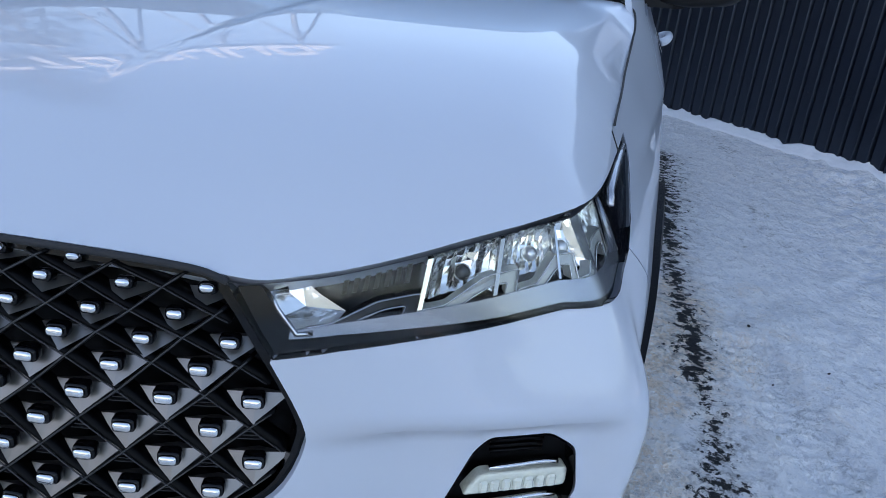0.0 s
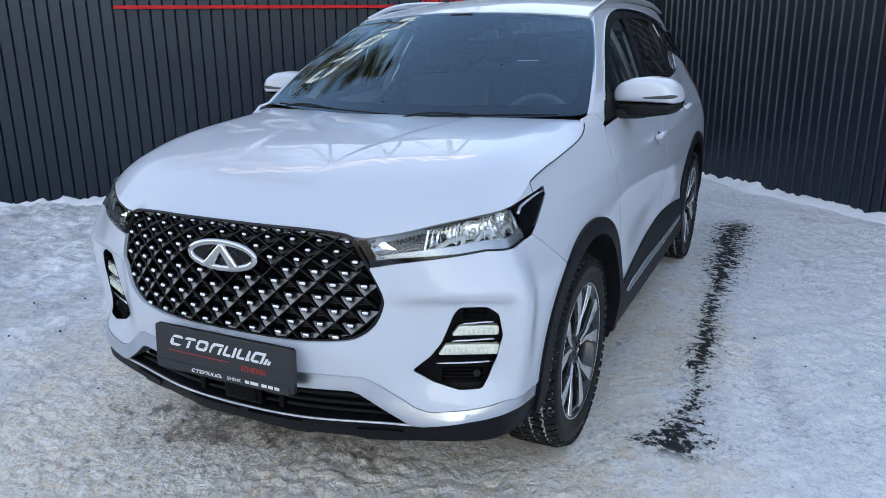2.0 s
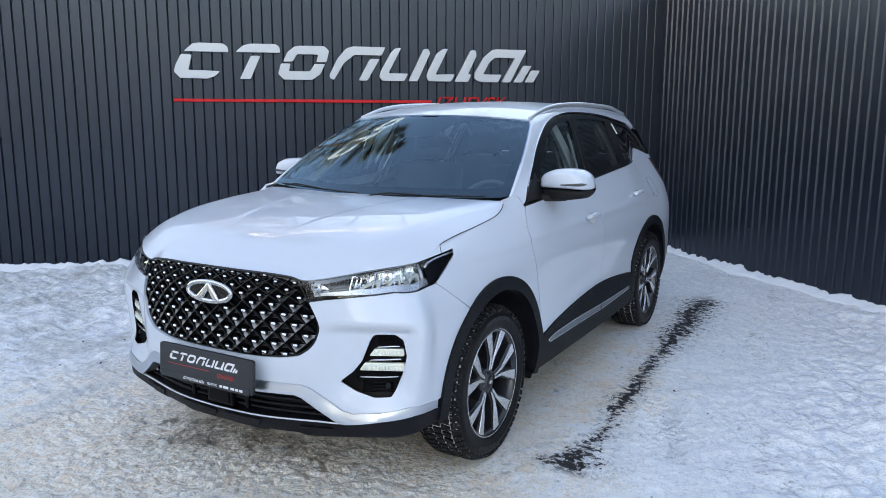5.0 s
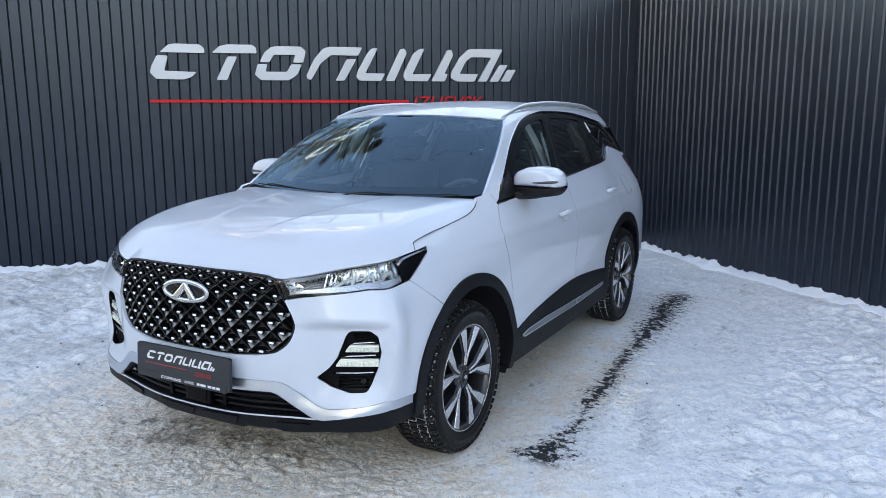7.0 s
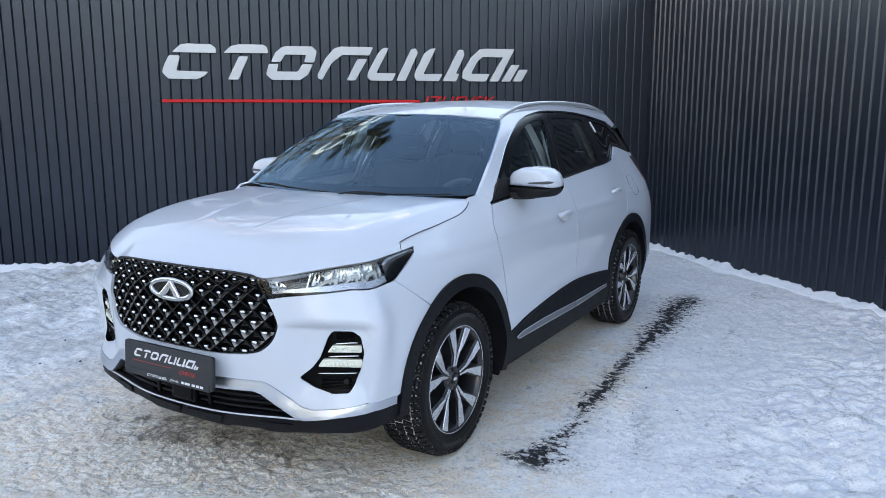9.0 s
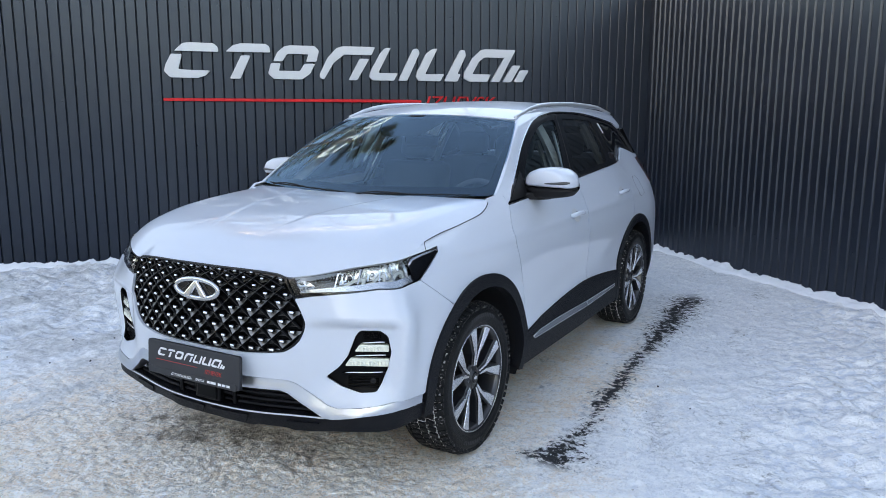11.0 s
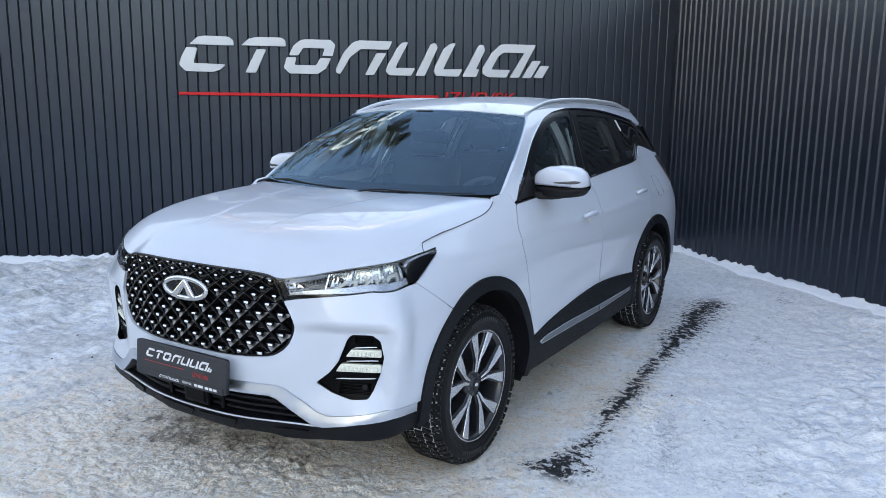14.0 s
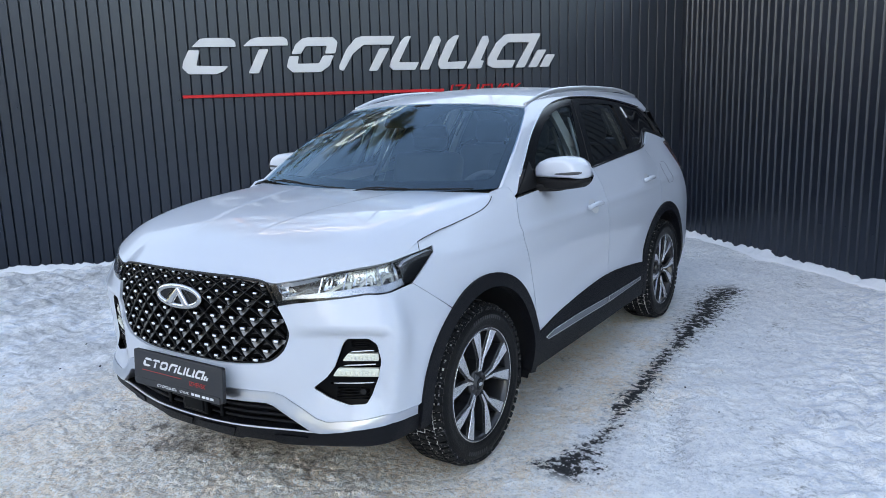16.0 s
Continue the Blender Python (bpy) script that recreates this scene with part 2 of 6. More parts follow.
def round_line(points, n=8, closed=False):
    """Catmull-Rom through points, n steps a span."""
    p = [np.array(q, float) for q in points]
    out, count = [], len(p)
    for i in range(count if closed else count - 1):
        a, b, c, d = (p[(i + k) % count] if closed else p[min(max(i + k, 0), count - 1)] for k in (-1, 0, 1, 2))
        for j in range(n):
            t = j / n
            out.append(0.5 * (2 * b + (c - a) * t + (2 * a - 5 * b + 4 * c - d) * t * t + (3 * b - a - 3 * c + d) * t ** 3))
    if not closed:
        out.append(p[-1])
    return [tuple(q) for q in out]


def soft_corners(points, r=0.01, n=4):
    """A closed outline with rounded corners."""
    out, count = [], len(points)
    for i in range(count):
        a, b, c = (np.array(points[(i + k) % count], float) for k in (-1, 0, 1))
        u, v = a - b, c - b
        lu, lv = np.linalg.norm(u), np.linalg.norm(v)
        q = min(r, lu * 0.45, lv * 0.45)
        p0, p1 = b + u / lu * q, b + v / lv * q
        for j in range(n + 1):
            t = j / n
            out.append(tuple((1 - t) ** 2 * p0 + 2 * t * (1 - t) * b + t * t * p1))
    return out


def inside(poly, pts):
    x, y = pts[:, 0], pts[:, 1]
    hit = np.zeros(len(pts), bool)
    q = np.asarray(poly)
    for (x0, y0), (x1, y1) in zip(q, np.roll(q, -1, axis=0)):
        if y0 != y1:
            hit ^= ((y0 > y) != (y1 > y)) & (x < (x1 - x0) * (y - y0) / (y1 - y0) + x0)
    return hit


def dense(loop, step):
    out = []
    for a, b in zip(loop, loop[1:] + loop[:1]):
        a, b = np.array(a, float), np.array(b, float)
        k = max(1, int(np.ceil(np.linalg.norm(b - a) / step)))
        out += [tuple(a + (b - a) * i / k) for i in range(k)]
    return out


CENTRE = np.array((0.0, 2.2, 0.75))


def sheet(name, loop, shape, mat, parent=None, label="", holes=(), step=0.03, depth=0.014, lift=0.0, hint=None):
    """A pressed panel: a flat outline (with holes) laid on the surface shape(points) -> places, with smooth normals and a folded edge."""
    loops = [dense(list(l), step) for l in (loop, *holes)]
    edge_pts, edges = [], []
    for l in loops:
        k = len(edge_pts)
        edge_pts += l
        edges += [(k + i, k + (i + 1) % len(l)) for i in range(len(l))]
    e = np.array(edge_pts)
    lo, hi = e.min(axis=0), e.max(axis=0)
    gx, gy = np.meshgrid(np.arange(lo[0] + step * 0.5, hi[0], step), np.arange(lo[1] + step * 0.5, hi[1], step))
    gx = gx + (np.arange(gx.shape[0])[:, None] % 2) * step * 0.5
    g = np.stack([gx.ravel(), gy.ravel()], 1)
    keep = inside(loops[0], g)
    for l in loops[1:]:
        keep &= ~inside(l, g)
    g = g[keep]
    if len(g):
        far = np.ones(len(g), bool)
        for i in range(0, len(g), 500):
            far[i:i + 500] = (((g[i:i + 500, None, :] - e[None]) ** 2).sum(2).min(1) > (0.45 * step) ** 2)
        g = g[far]
    allp = np.concatenate([e, g]) if len(g) else e
    v2, _, tris, *_ = geometry.delaunay_2d_cdt([Vector(p) for p in allp], edges, [], 0, 1e-6)
    p2 = np.array([tuple(v) for v in v2])
    tri = np.array([t for t in tris if len(t) == 3])
    mid = p2[tri].mean(axis=1)
    ok = inside(loops[0], mid)
    for l in loops[1:]:
        ok &= ~inside(l, mid)
    q = p2[tri]
    area = (q[:, 1, 0] - q[:, 0, 0]) * (q[:, 2, 1] - q[:, 0, 1]) - (q[:, 1, 1] - q[:, 0, 1]) * (q[:, 2, 0] - q[:, 0, 0])
    tri = tri[ok & (np.abs(area) > 2e-6)]
    eps = 0.011
    pos = shape(p2)
    du = shape(p2 + (eps, 0)) - shape(p2 - (eps, 0))
    dv = shape(p2 + (0, eps)) - shape(p2 - (0, eps))
    nor = np.cross(du, dv)
    nor /= np.maximum(np.linalg.norm(nor, axis=1, keepdims=True), 1e-12)
    away = (np.array(hint) if hint is not None else pos - CENTRE)
    if (nor * away).sum(1).mean() < 0:
        nor = -nor
    pos = pos + nor * lift
    a, b, c = pos[tri[:, 0]], pos[tri[:, 1]], pos[tri[:, 2]]
    wrong = (np.cross(b - a, c - a) * nor[tri[:, 0]]).sum(1) < 0
    tri[wrong] = tri[wrong][:, ::-1]
    verts, faces = [tuple(p) for p in pos], [tuple(int(i) for i in t) for t in tri]
    loop_normals = [tuple(nor[i]) for t in faces for i in t]
    if depth:
        count = {}
        for t in faces:
            for i in range(3):
                count.setdefault(frozenset((t[i], t[(i + 1) % 3])), []).append((t[i], t[(i + 1) % 3]))
        top, low = {}, {}
        for pair in count.values():
            if len(pair) == 1:
                i, j = pair[0]
                for k in (i, j):
                    if k not in top:
                        top[k] = len(verts)
                        verts.append(tuple(pos[k]))
                        low[k] = len(verts)
                        verts.append(tuple(pos[k] - nor[k] * depth))
                faces.append((top[j], top[i], low[i], low[j]))
                loop_normals += [(0, 0, 0)] * 4
    me = bpy.data.meshes.new(name)
    me.from_pydata(verts, [], faces)
    me.update()
    me.shade_smooth()
    me.normals_split_custom_set(loop_normals)
    me.materials.append(mat)
    ob = new(name, me)
    ob.parent = parent
    return tagged(ob, label) if label else ob


# ---- the car's skin: a plan line round the body, drawn in by an inset that changes with height ----
PLAN = round_line([(-0.25, 0.014), (0, 0), (0.25, 0.014), (0.5, 0.078), (0.64, 0.125), (0.74, 0.165), (0.805, 0.205), (0.848, 0.265), (0.872, 0.37), (0.89, 0.52), (0.903, 0.70), (0.915, 0.95), (0.92, 1.4), (0.922, 2.3),
                   (0.915, 3.1), (0.902, 3.7), (0.878, 4.1), (0.815, 4.33), (0.58, 4.45), (0.25, 4.48), (0, 4.49), (-0.25, 4.48)], 60)
PLAN = np.array([p for p in PLAN])
PLAN = PLAN[60:-60]
ARC = np.concatenate([[0], np.cumsum(np.linalg.norm(np.diff(PLAN, axis=0), axis=1))])
HALF = int(np.argmax(PLAN[:, 0]))


def sx(x):
    return float(np.interp(x, PLAN[:HALF, 0], ARC[:HALF]))


def sy(y):
    return float(np.interp(y, PLAN[:, 1], ARC))


HEIGHTS = (0.20, 0.32, 0.45, 0.60, 0.75, 0.88, 0.97, 1.06, 1.15, 1.25, 1.40, 1.58, 1.66)
INSETS = (
    (0.0, (0.12, 0.045, 0.015, 0.0, 0.0, 0.0, 0.022, 0.08, 0.20, 0.30, 0.5, 0.8, 1.0)),
    (sx(0.5), (0.11, 0.036, 0.012, 0.0, 0.0, 0.0, 0.022, 0.08, 0.20, 0.30, 0.5, 0.8, 1.0)),
    (sx(0.64), (0.105, 0.020, 0.004, 0.0, 0.0, 0.020, 0.045, 0.10, 0.20, 0.30, 0.48, 0.7, 0.8)),
    (sx(0.79), (0.09, 0.006, 0.0, 0.0, 0.0, 0.046, 0.085, 0.14, 0.20, 0.30, 0.45, 0.6, 0.7)),
    (sy(0.285), (0.09, 0.01, -0.008, -0.028, -0.044, 0.014, 0.076, 0.13, 0.20, 0.295, 0.445, 0.6, 0.7)),
    (sy(0.40), (0.09, 0.02, 0.0, -0.002, -0.004, 0.028, 0.070, 0.12, 0.20, 0.29, 0.44, 0.6, 0.7)),
    (sy(0.58), (0.08, 0.02, 0.0, 0.0, 0.0, 0.025, 0.065, 0.116, 0.19, 0.28, 0.42, 0.6, 0.7)),
    (sy(0.95), (0.06, 0.02, 0.0, 0.0, 0.0, 0.018, 0.05, 0.095, 0.15, 0.21, 0.32, 0.42, 0.47)),
    (sy(1.45), (0.05, 0.02, 0.005, 0.012, 0.012, 0.010, 0.022, 0.05, 0.095, 0.135, 0.205, 0.31, 0.365)),
    (sy(2.3), (0.05, 0.02, 0.015, 0.032, 0.026, 0.016, 0.026, 0.055, 0.095, 0.138, 0.208, 0.312, 0.368)),
    (sy(3.2), (0.05, 0.02, 0.012, 0.022, 0.018, 0.014, 0.028, 0.058, 0.10, 0.145, 0.215, 0.318, 0.37)),
    (sy(3.72), (0.06, 0.02, 0.0, 0.0, 0.0, 0.010, 0.035, 0.075, 0.125, 0.17, 0.245, 0.34, 0.39)),
    (sy(4.2), (0.10, 0.03, 0.005, 0.0, 0.0, 0.008, 0.030, 0.065, 0.115, 0.17, 0.255, 0.36, 0.41)),
    (float(ARC[-1]), (0.20, 0.05, 0.0, 0.0, 0.03, 0.05, 0.07, 0.10, 0.15, 0.21, 0.33, 0.48, 0.54)),
)
GZ, GS = np.arange(0.20, 1.70, 0.01), np.arange(0, ARC[-1] + 0.01, 0.01)
GRID = pchip([s for s, _ in INSETS], np.array([pchip(HEIGHTS, d, GZ) for _, d in INSETS]), GS)
for _ in range(6):                      # eases the joints between the stations
    GRID[1:-1] = (GRID[:-2] + 2 * GRID[1:-1] + GRID[2:]) / 4
    GRID[:, 1:-1] = (GRID[:, :-2] + 2 * GRID[:, 1:-1] + GRID[:, 2:]) / 4


def ease(a, b, x):
    t = np.clip((x - a) / (b - a), 0, 1)
    return t * t * (3 - 2 * t)


FOG_S, DOOR_S = (sx(0.51), sx(0.828)), (sy(1.5), sy(3.1))


def wrap(side=1, lift=0.0):
    """The surface (arc, height) -> place on the car's side (1: its left, -1: its right)."""
    def shape(p):
        s, z = np.abs(p[:, 0]), p[:, 1]
        flip = np.where(p[:, 0] < 0, -1.0, 1.0) * side
        i, j = np.clip(s / 0.01, 0, len(GS) - 1.001), np.clip((z - 0.20) / 0.01, 0, len(GZ) - 1.001)
        a, b = i.astype(int), j.astype(int)
        u, v = i - a, j - b
        d = GRID[a, b] * (1 - u) * (1 - v) + GRID[a + 1, b] * u * (1 - v) + GRID[a, b + 1] * (1 - u) * v + GRID[a + 1, b + 1] * u * v
        # hollow of the bumper round the fog lamps, with a shelf above it
        d = d + 0.041 * ease(FOG_S[0] - 0.04, FOG_S[0] + 0.16, s) * (1 - ease(FOG_S[1] + 0.010, FOG_S[1] + 0.052, s)) * ease(0.40, 0.55, z) * (1 - ease(0.752, 0.786, z))
        # scooped lower doors under a rising line
        crest = 0.64 + 0.14 * (s - DOOR_S[0]) / (DOOR_S[1] - DOOR_S[0])
        d = d + 0.011 * ease(DOOR_S[0] - 0.1, DOOR_S[0] + 0.5, s) * (1 - ease(DOOR_S[1] - 0.25, DOOR_S[1] + 0.2, s)) * ease(0.38, 0.56, z) * (1 - ease(crest - 0.07, crest + 0.07, z))
        # shoulder line from the lamps to the tail
        d = d - 0.007 * np.exp(-((z - (0.985 + 0.03 * (s - sy(0.6)) / 3.5)) / 0.022) ** 2) * ease(sy(0.55), sy(0.9), s) * (1 - ease(sy(4.0), sy(4.3), s))
        x, y = np.interp(s, ARC, PLAN[:, 0]), np.interp(s, ARC, PLAN[:, 1])
        e = 0.03
        tx = np.interp(s + e, ARC, PLAN[:, 0]) - np.interp(s - e, ARC, PLAN[:, 0])
        ty = np.interp(s + e, ARC, PLAN[:, 1]) - np.interp(s - e, ARC, PLAN[:, 1])
        tx = np.where(s < e, np.interp(s + e, ARC, PLAN[:, 0]) + np.interp(e - s, ARC, PLAN[:, 0]), tx)
        ty = np.where(s < e, np.interp(s + e, ARC, PLAN[:, 1]) - np.interp(e - s, ARC, PLAN[:, 1]), ty)
        k = np.sqrt(tx * tx + ty * ty)
        nx, ny = ty / k, -tx / k
        d = d - lift
        return np.stack([(x - nx * d) * flip, y - ny * d, z], 1)
    return shape


def on_skin(s, z, side=1, lift=0.0):
    """Place and outward normal of one point of the skin."""
    f = wrap(side, lift)
    p = f(np.array([[s, z], [s + 0.004, z], [s, z + 0.004]]))
    n = np.cross(p[1] - p[0], p[2] - p[0])
    n = n / np.linalg.norm(n)
    if n.dot(p[0] - CENTRE) < 0:
        n = -n
    return Vector(p[0]), Vector(n)


def skin_frame(s, z, side=1, lift=0.0):
    """A matrix on the skin: x along the body, y up, z outwards."""
    p, n = on_skin(s, z, side, lift)
    x = Vector((0, 0, 1)).cross(n).normalized()
    y = n.cross(x)
    return Matrix(((x.x, y.x, n.x, p.x), (x.y, y.y, n.y, p.y), (x.z, y.z, n.z, p.z), (0, 0, 0, 1)))


def front(points):
    return [(math.copysign(sx(abs(x)), x), z) for x, z in points]


def flank(points):
    return [(sy(y), z) for y, z in points]


def arch(y, r, a0, a1, n=24, z=0.365):
    """Points of a wheel arch from angle a0 to a1, degrees from the rear, over the top."""
    return [(y + r * math.cos(radians(a0 + (a1 - a0) * i / n)), z + r * math.sin(radians(a0 + (a1 - a0) * i / n))) for i in range(n + 1)]


HUB_F, HUB_R, HUB_Z, GROUND = 0.89, 3.56, 0.362, -0.008
HOOD_C = ((0.02, 0.06, 0.10, 0.20, 0.35, 0.51, 0.78, 1.07, 1.3), (0.962, 0.990, 1.018, 1.072, 1.117, 1.146, 1.172, 1.187, 1.192))


HOOD_EDGE = ((0, 0.027, 0.980), (0.16, 0.032, 0.979), (0.30, 0.05, 0.976), (0.40, 0.072, 0.967), (0.44, 0.082, 0.953), (0.48, 0.092, 0.958), (0.54, 0.12, 0.967), (0.60, 0.16, 0.979), (0.66, 0.21, 0.992),
             (0.72, 0.27, 1.001), (0.77, 0.34, 1.008), (0.788, 0.42, 1.013), (0.79, 0.50, 1.035), (0.787, 0.564, 1.058), (0.79, 0.70, 1.080), (0.791, 0.84, 1.092), (0.796, 1.05, 1.119), (0.797, 1.12, 1.142), (0.788, 1.168, 1.168), (0.760, 1.215, 1.180))
EDGE_D = np.array(round_line(HOOD_EDGE, 40))


def hood_main(x, y):
    yp = np.interp(np.minimum(x, 0.80), PLAN[:HALF, 0], PLAN[:HALF, 1])
    z = pchip(*HOOD_C, y - yp * (0.80 - 0.60 * ease(0.35, 1.1, y)))
    z = z - 0.012 * (x / 0.79) ** 3
    ridge = 0.125 + 0.20 * y
    fold = np.clip(1 - np.abs(x - 0.690 - 0.048 * y) / 0.036, 0, 1) ** 1.3 * ease(0.36, 0.60, y) * (1 - ease(1.05, 1.20, y))
    return z + 0.0045 * fold + 0.0030 * (ease(ridge - 0.014, ridge + 0.004, x) - 1) * ease(0.12, 0.45, y) + 0.004 * (1 - ease(0.0, 0.2, x)) * ease(0.3, 0.9, y)


EDGE_FALL = hood_main(EDGE_D[:, 0], EDGE_D[:, 1]) - EDGE_D[:, 2]


HOOD_POLY = [(-1.0, 0.027)] + [tuple(q) for q in EDGE_D[:, :2]] + [(0.70, 1.6), (-1.0, 1.6)]


def hood_shape(p):
    """The bonnet: a crowned sheet that rolls down to its edge."""
    x, y = np.abs(p[:, 0]), p[:, 1]
    z = hood_main(x, y)
    within = inside(HOOD_POLY, np.stack([x, y], 1))
    for i in range(0, len(x), 2000):
        d2 = (x[i:i + 2000, None] - EDGE_D[None, :, 0]) ** 2 + (y[i:i + 2000, None] - EDGE_D[None, :, 1]) ** 2
        w = np.exp(-(d2 - d2.min(1, keepdims=True)) / 0.0008)
        fall = (w * EDGE_FALL).sum(1) / w.sum(1)
        z[i:i + 2000] -= fall * np.clip(1 - np.where(within[i:i + 2000], 1, -1) * np.sqrt(d2.min(1)) / 0.17, 0, 1.2) ** 2.4
    return np.stack([p[:, 0], y, z], 1)


EDGE_ARC = [float(ARC[np.argmin(np.linalg.norm(wrap()(np.stack([ARC, np.full(len(ARC), q[2])], 1))[:, :2] - q[:2], axis=1))]) for q in EDGE_D[::20]]


def hood_meets(s):
    """The height of the bonnet's edge over arc s."""
    return (s, float(np.interp(s, EDGE_ARC, EDGE_D[::20, 2])))


def screen_shape(p):
    """The windscreen: across (-1 to 1), up (0 to 1)."""
    u, v = p[:, 0], p[:, 1]
    x = u * (0.782 * (1 - v) + 0.612 * v + 0.075 * v * (1 - v))
    y = (1.095 + 0.172 * u * u) * (1 - v) + (1.80 + 0.088 * u * u) * v - 0.04 * v * (1 - v)
    z = (1.176 + 0.020 * u * u) * (1 - v) + (1.603 - 0.034 * u * u) * v + 0.05 * v * (1 - v)
    return np.stack([x, y, z], 1)


ROOF_Y = (1.75, 1.9, 2.1, 2.4, 2.8, 3.3, 3.7, 4.1)
ROOF_Z = (1.592, 1.628, 1.662, 1.688, 1.698, 1.688, 1.662, 1.62)


def roof_shape(p):
    z = pchip(ROOF_Y, ROOF_Z, p[:, 1]) - 0.042 * (np.abs(p[:, 0]) / 0.57) ** 2.2
    return np.stack([p[:, 0], p[:, 1], z], 1)


car = thing("car", "white compact SUV with black cladding, parked on packed snow", "car")
SIDES = (1, -1)

# bonnet
back = [(x, 1.075 + 0.150 * (x / 0.760) ** 2) for x in (0.7, 0.6, 0.4, 0.2, 0.0)]
half = [tuple(q) for q in EDGE_D[::10, :2]] + back
hood_loop = half + [(-x, y) for x, y in half[-2:0:-1]]
sheet("hood", hood_loop, hood_shape, M_PAINT, car, "white painted bonnet with soft creases", step=0.016, depth=0.035, hint=(0, 0, 1))

for side in SIDES:
    seam = [q for q in EDGE_D if q[1] > 0.560]
    tube_part("bonnet_gap", [(side * (q[0] + 0.003), q[1], q[2] + 0.001) for q in seam[::4]], 0.0022, M_GAP, car, sides=6)

seam = [q for q in EDGE_D if q[0] < 0.44 and q[1] < 0.1]
nose = [(q[0], q[1] - 0.003, q[2] - 0.004) for q in seam[::8]]
tube_part("nose_gap", [(-x, y, z) for x, y, z in nose[:0:-1]] + nose, 0.0045, M_GAP, car, sides=6)

# windscreen with its black band
scr = soft_corners([(-1, 0), (1, 0), (1, 1), (-1, 1)], 0.06)
scr_in = soft_corners([(-0.930, 0.105), (0, 0.112), (0.930, 0.105), (0.952, 0.945), (0.36, 0.950), (0.20, 0.69), (-0.20, 0.69), (-0.36, 0.950), (-0.952, 0.945)], 0.07, 6)
screen = sheet("windshield", scr, screen_shape, M_WINDSHIELD, car, "clear raked windscreen with a black border", step=0.05, depth=0.004, hint=(0, -1, 1))
screen.visible_shadow = False
sheet("ceramic_band", scr, screen_shape, M_FRIT, screen, holes=[scr_in], step=0.05, depth=0.0, lift=-0.007, hint=(0, -1, 1))
mirror_foot = bmesh.new()
box(mirror_foot, pose(0, 1.80, 1.555, 30, 0, 0), (0.14, 0.05, 0.09), 0.02)
part("sensor_housing", mirror_foot, M_FRIT, car, smooth=True)
rear_view = bmesh.new()
box(rear_view, pose(0, 1.84, 1.44, 10, 0, 0), (0.24, 0.035, 0.07), 0.016)
part("interior_mirror", rear_view, M_MATT, car, smooth=True)
cowl = [(-0.78, 1.26), (-0.4, 1.11), (0, 1.07), (0.4, 1.11), (0.78, 1.26), (0.77, 1.40), (0, 1.25), (-0.77, 1.40)]
sheet("cowl", cowl, lambda p: np.stack([p[:, 0], p[:, 1], 1.152 + 0.025 * (p[:, 0] / 0.74) ** 2 + 0 * p[:, 1]], 1), M_MATT, car, step=0.06, depth=0.05, hint=(0, 0, 1))

# roof and rear spoiler
roof_half = [(x, 1.795 + 0.085 * (x / 0.612) ** 2) for x in (0, 0.2, 0.4, 0.55, 0.600)] + [(0.597, 2.0), (0.585, 2.3), (0.575, 2.8), (0.565, 3.3), (0.55, 3.75), (0.52, 4.02), (0.40, 4.08), (0, 4.10)]
sheet("roof", roof_half + [(-x, y) for x, y in roof_half[-2:0:-1]], roof_shape, M_PAINT, car, "white painted roof", step=0.05, depth=0.03, hint=(0, 0, 1))

# ---- sides ----
BELT = [(1.378, 1.152), (1.9, 1.180), (2.313, 1.203), (2.577, 1.218), (2.877, 1.233), (3.159, 1.246), (3.40, 1.258), (3.50, 1.267)]
KINK = [(3.53, 1.274), (3.60, 1.303), (3.67, 1.335), (3.70, 1.350)]
TOPLINE = [(1.378, 1.160), (1.46, 1.235), (1.549, 1.294), (1.764, 1.425), (2.023, 1.535), (2.2, 1.581), (2.348, 1.601), (2.592, 1.618), (3.045, 1.611), (3.45, 1.578), (3.85, 1.535)]
BELT_R, TOP_R = round_line(BELT, 6), round_line(TOPLINE, 6)
GLAZE = BELT_R + KINK + [(3.74, 1.360), (3.85, 1.345), (4.05, 1.310), (4.16, 1.29), (4.14, 1.38), (4.0, 1.48)] + TOP_R[::-1][:-1]
ROOF_EDGE = [(1.262, 1.199), (1.475, 1.334), (1.70, 1.462), (1.83, 1.530), (1.90, 1.574), (2.05, 1.608), (2.25, 1.636), (2.5, 1.652), (2.9, 1.655), (3.3, 1.645), (3.7, 1.618), (4.02, 1.575), (4.14, 1.52)]
GAP_F = [(1.353, 1.140), (1.302, 1.06), (1.290, 0.97), (1.335, 0.80), (1.385, 0.61), (1.390, 0.472)]
GAP_M = [(2.375, 1.203), (2.398, 1.16), (2.412, 1.072), (2.390, 0.95), (2.405, 0.84), (2.445, 0.68), (2.445, 0.552)]
GAP_R = [(3.465, 1.256), (3.54, 1.195), (3.610, 1.138), (3.605, 1.105), (3.545, 1.062), (3.50, 1.0), (3.47, 0.93), (3.42, 0.852)]
SILL_TOP = [(1.395, 0.462), (1.515, 0.484), (1.635, 0.502), (1.893, 0.522), (2.169, 0.540), (2.415, 0.550), (2.667, 0.541), (2.973, 0.516), (3.07, 0.505)]


def shifted(points, dy=0.0, dz=0.0):
    return [(y + dy, z + dz) for y, z in points]


def pick(points, y0, y1):
    return [p for p in points if y0 < p[0] < y1]


def edge_line(points, side, lift, n=6, smooth=True):
    pts = round_line(points, n) if smooth else points
    return [tuple(on_skin(sy(y), z, side, lift)[0]) for y, z in pts]


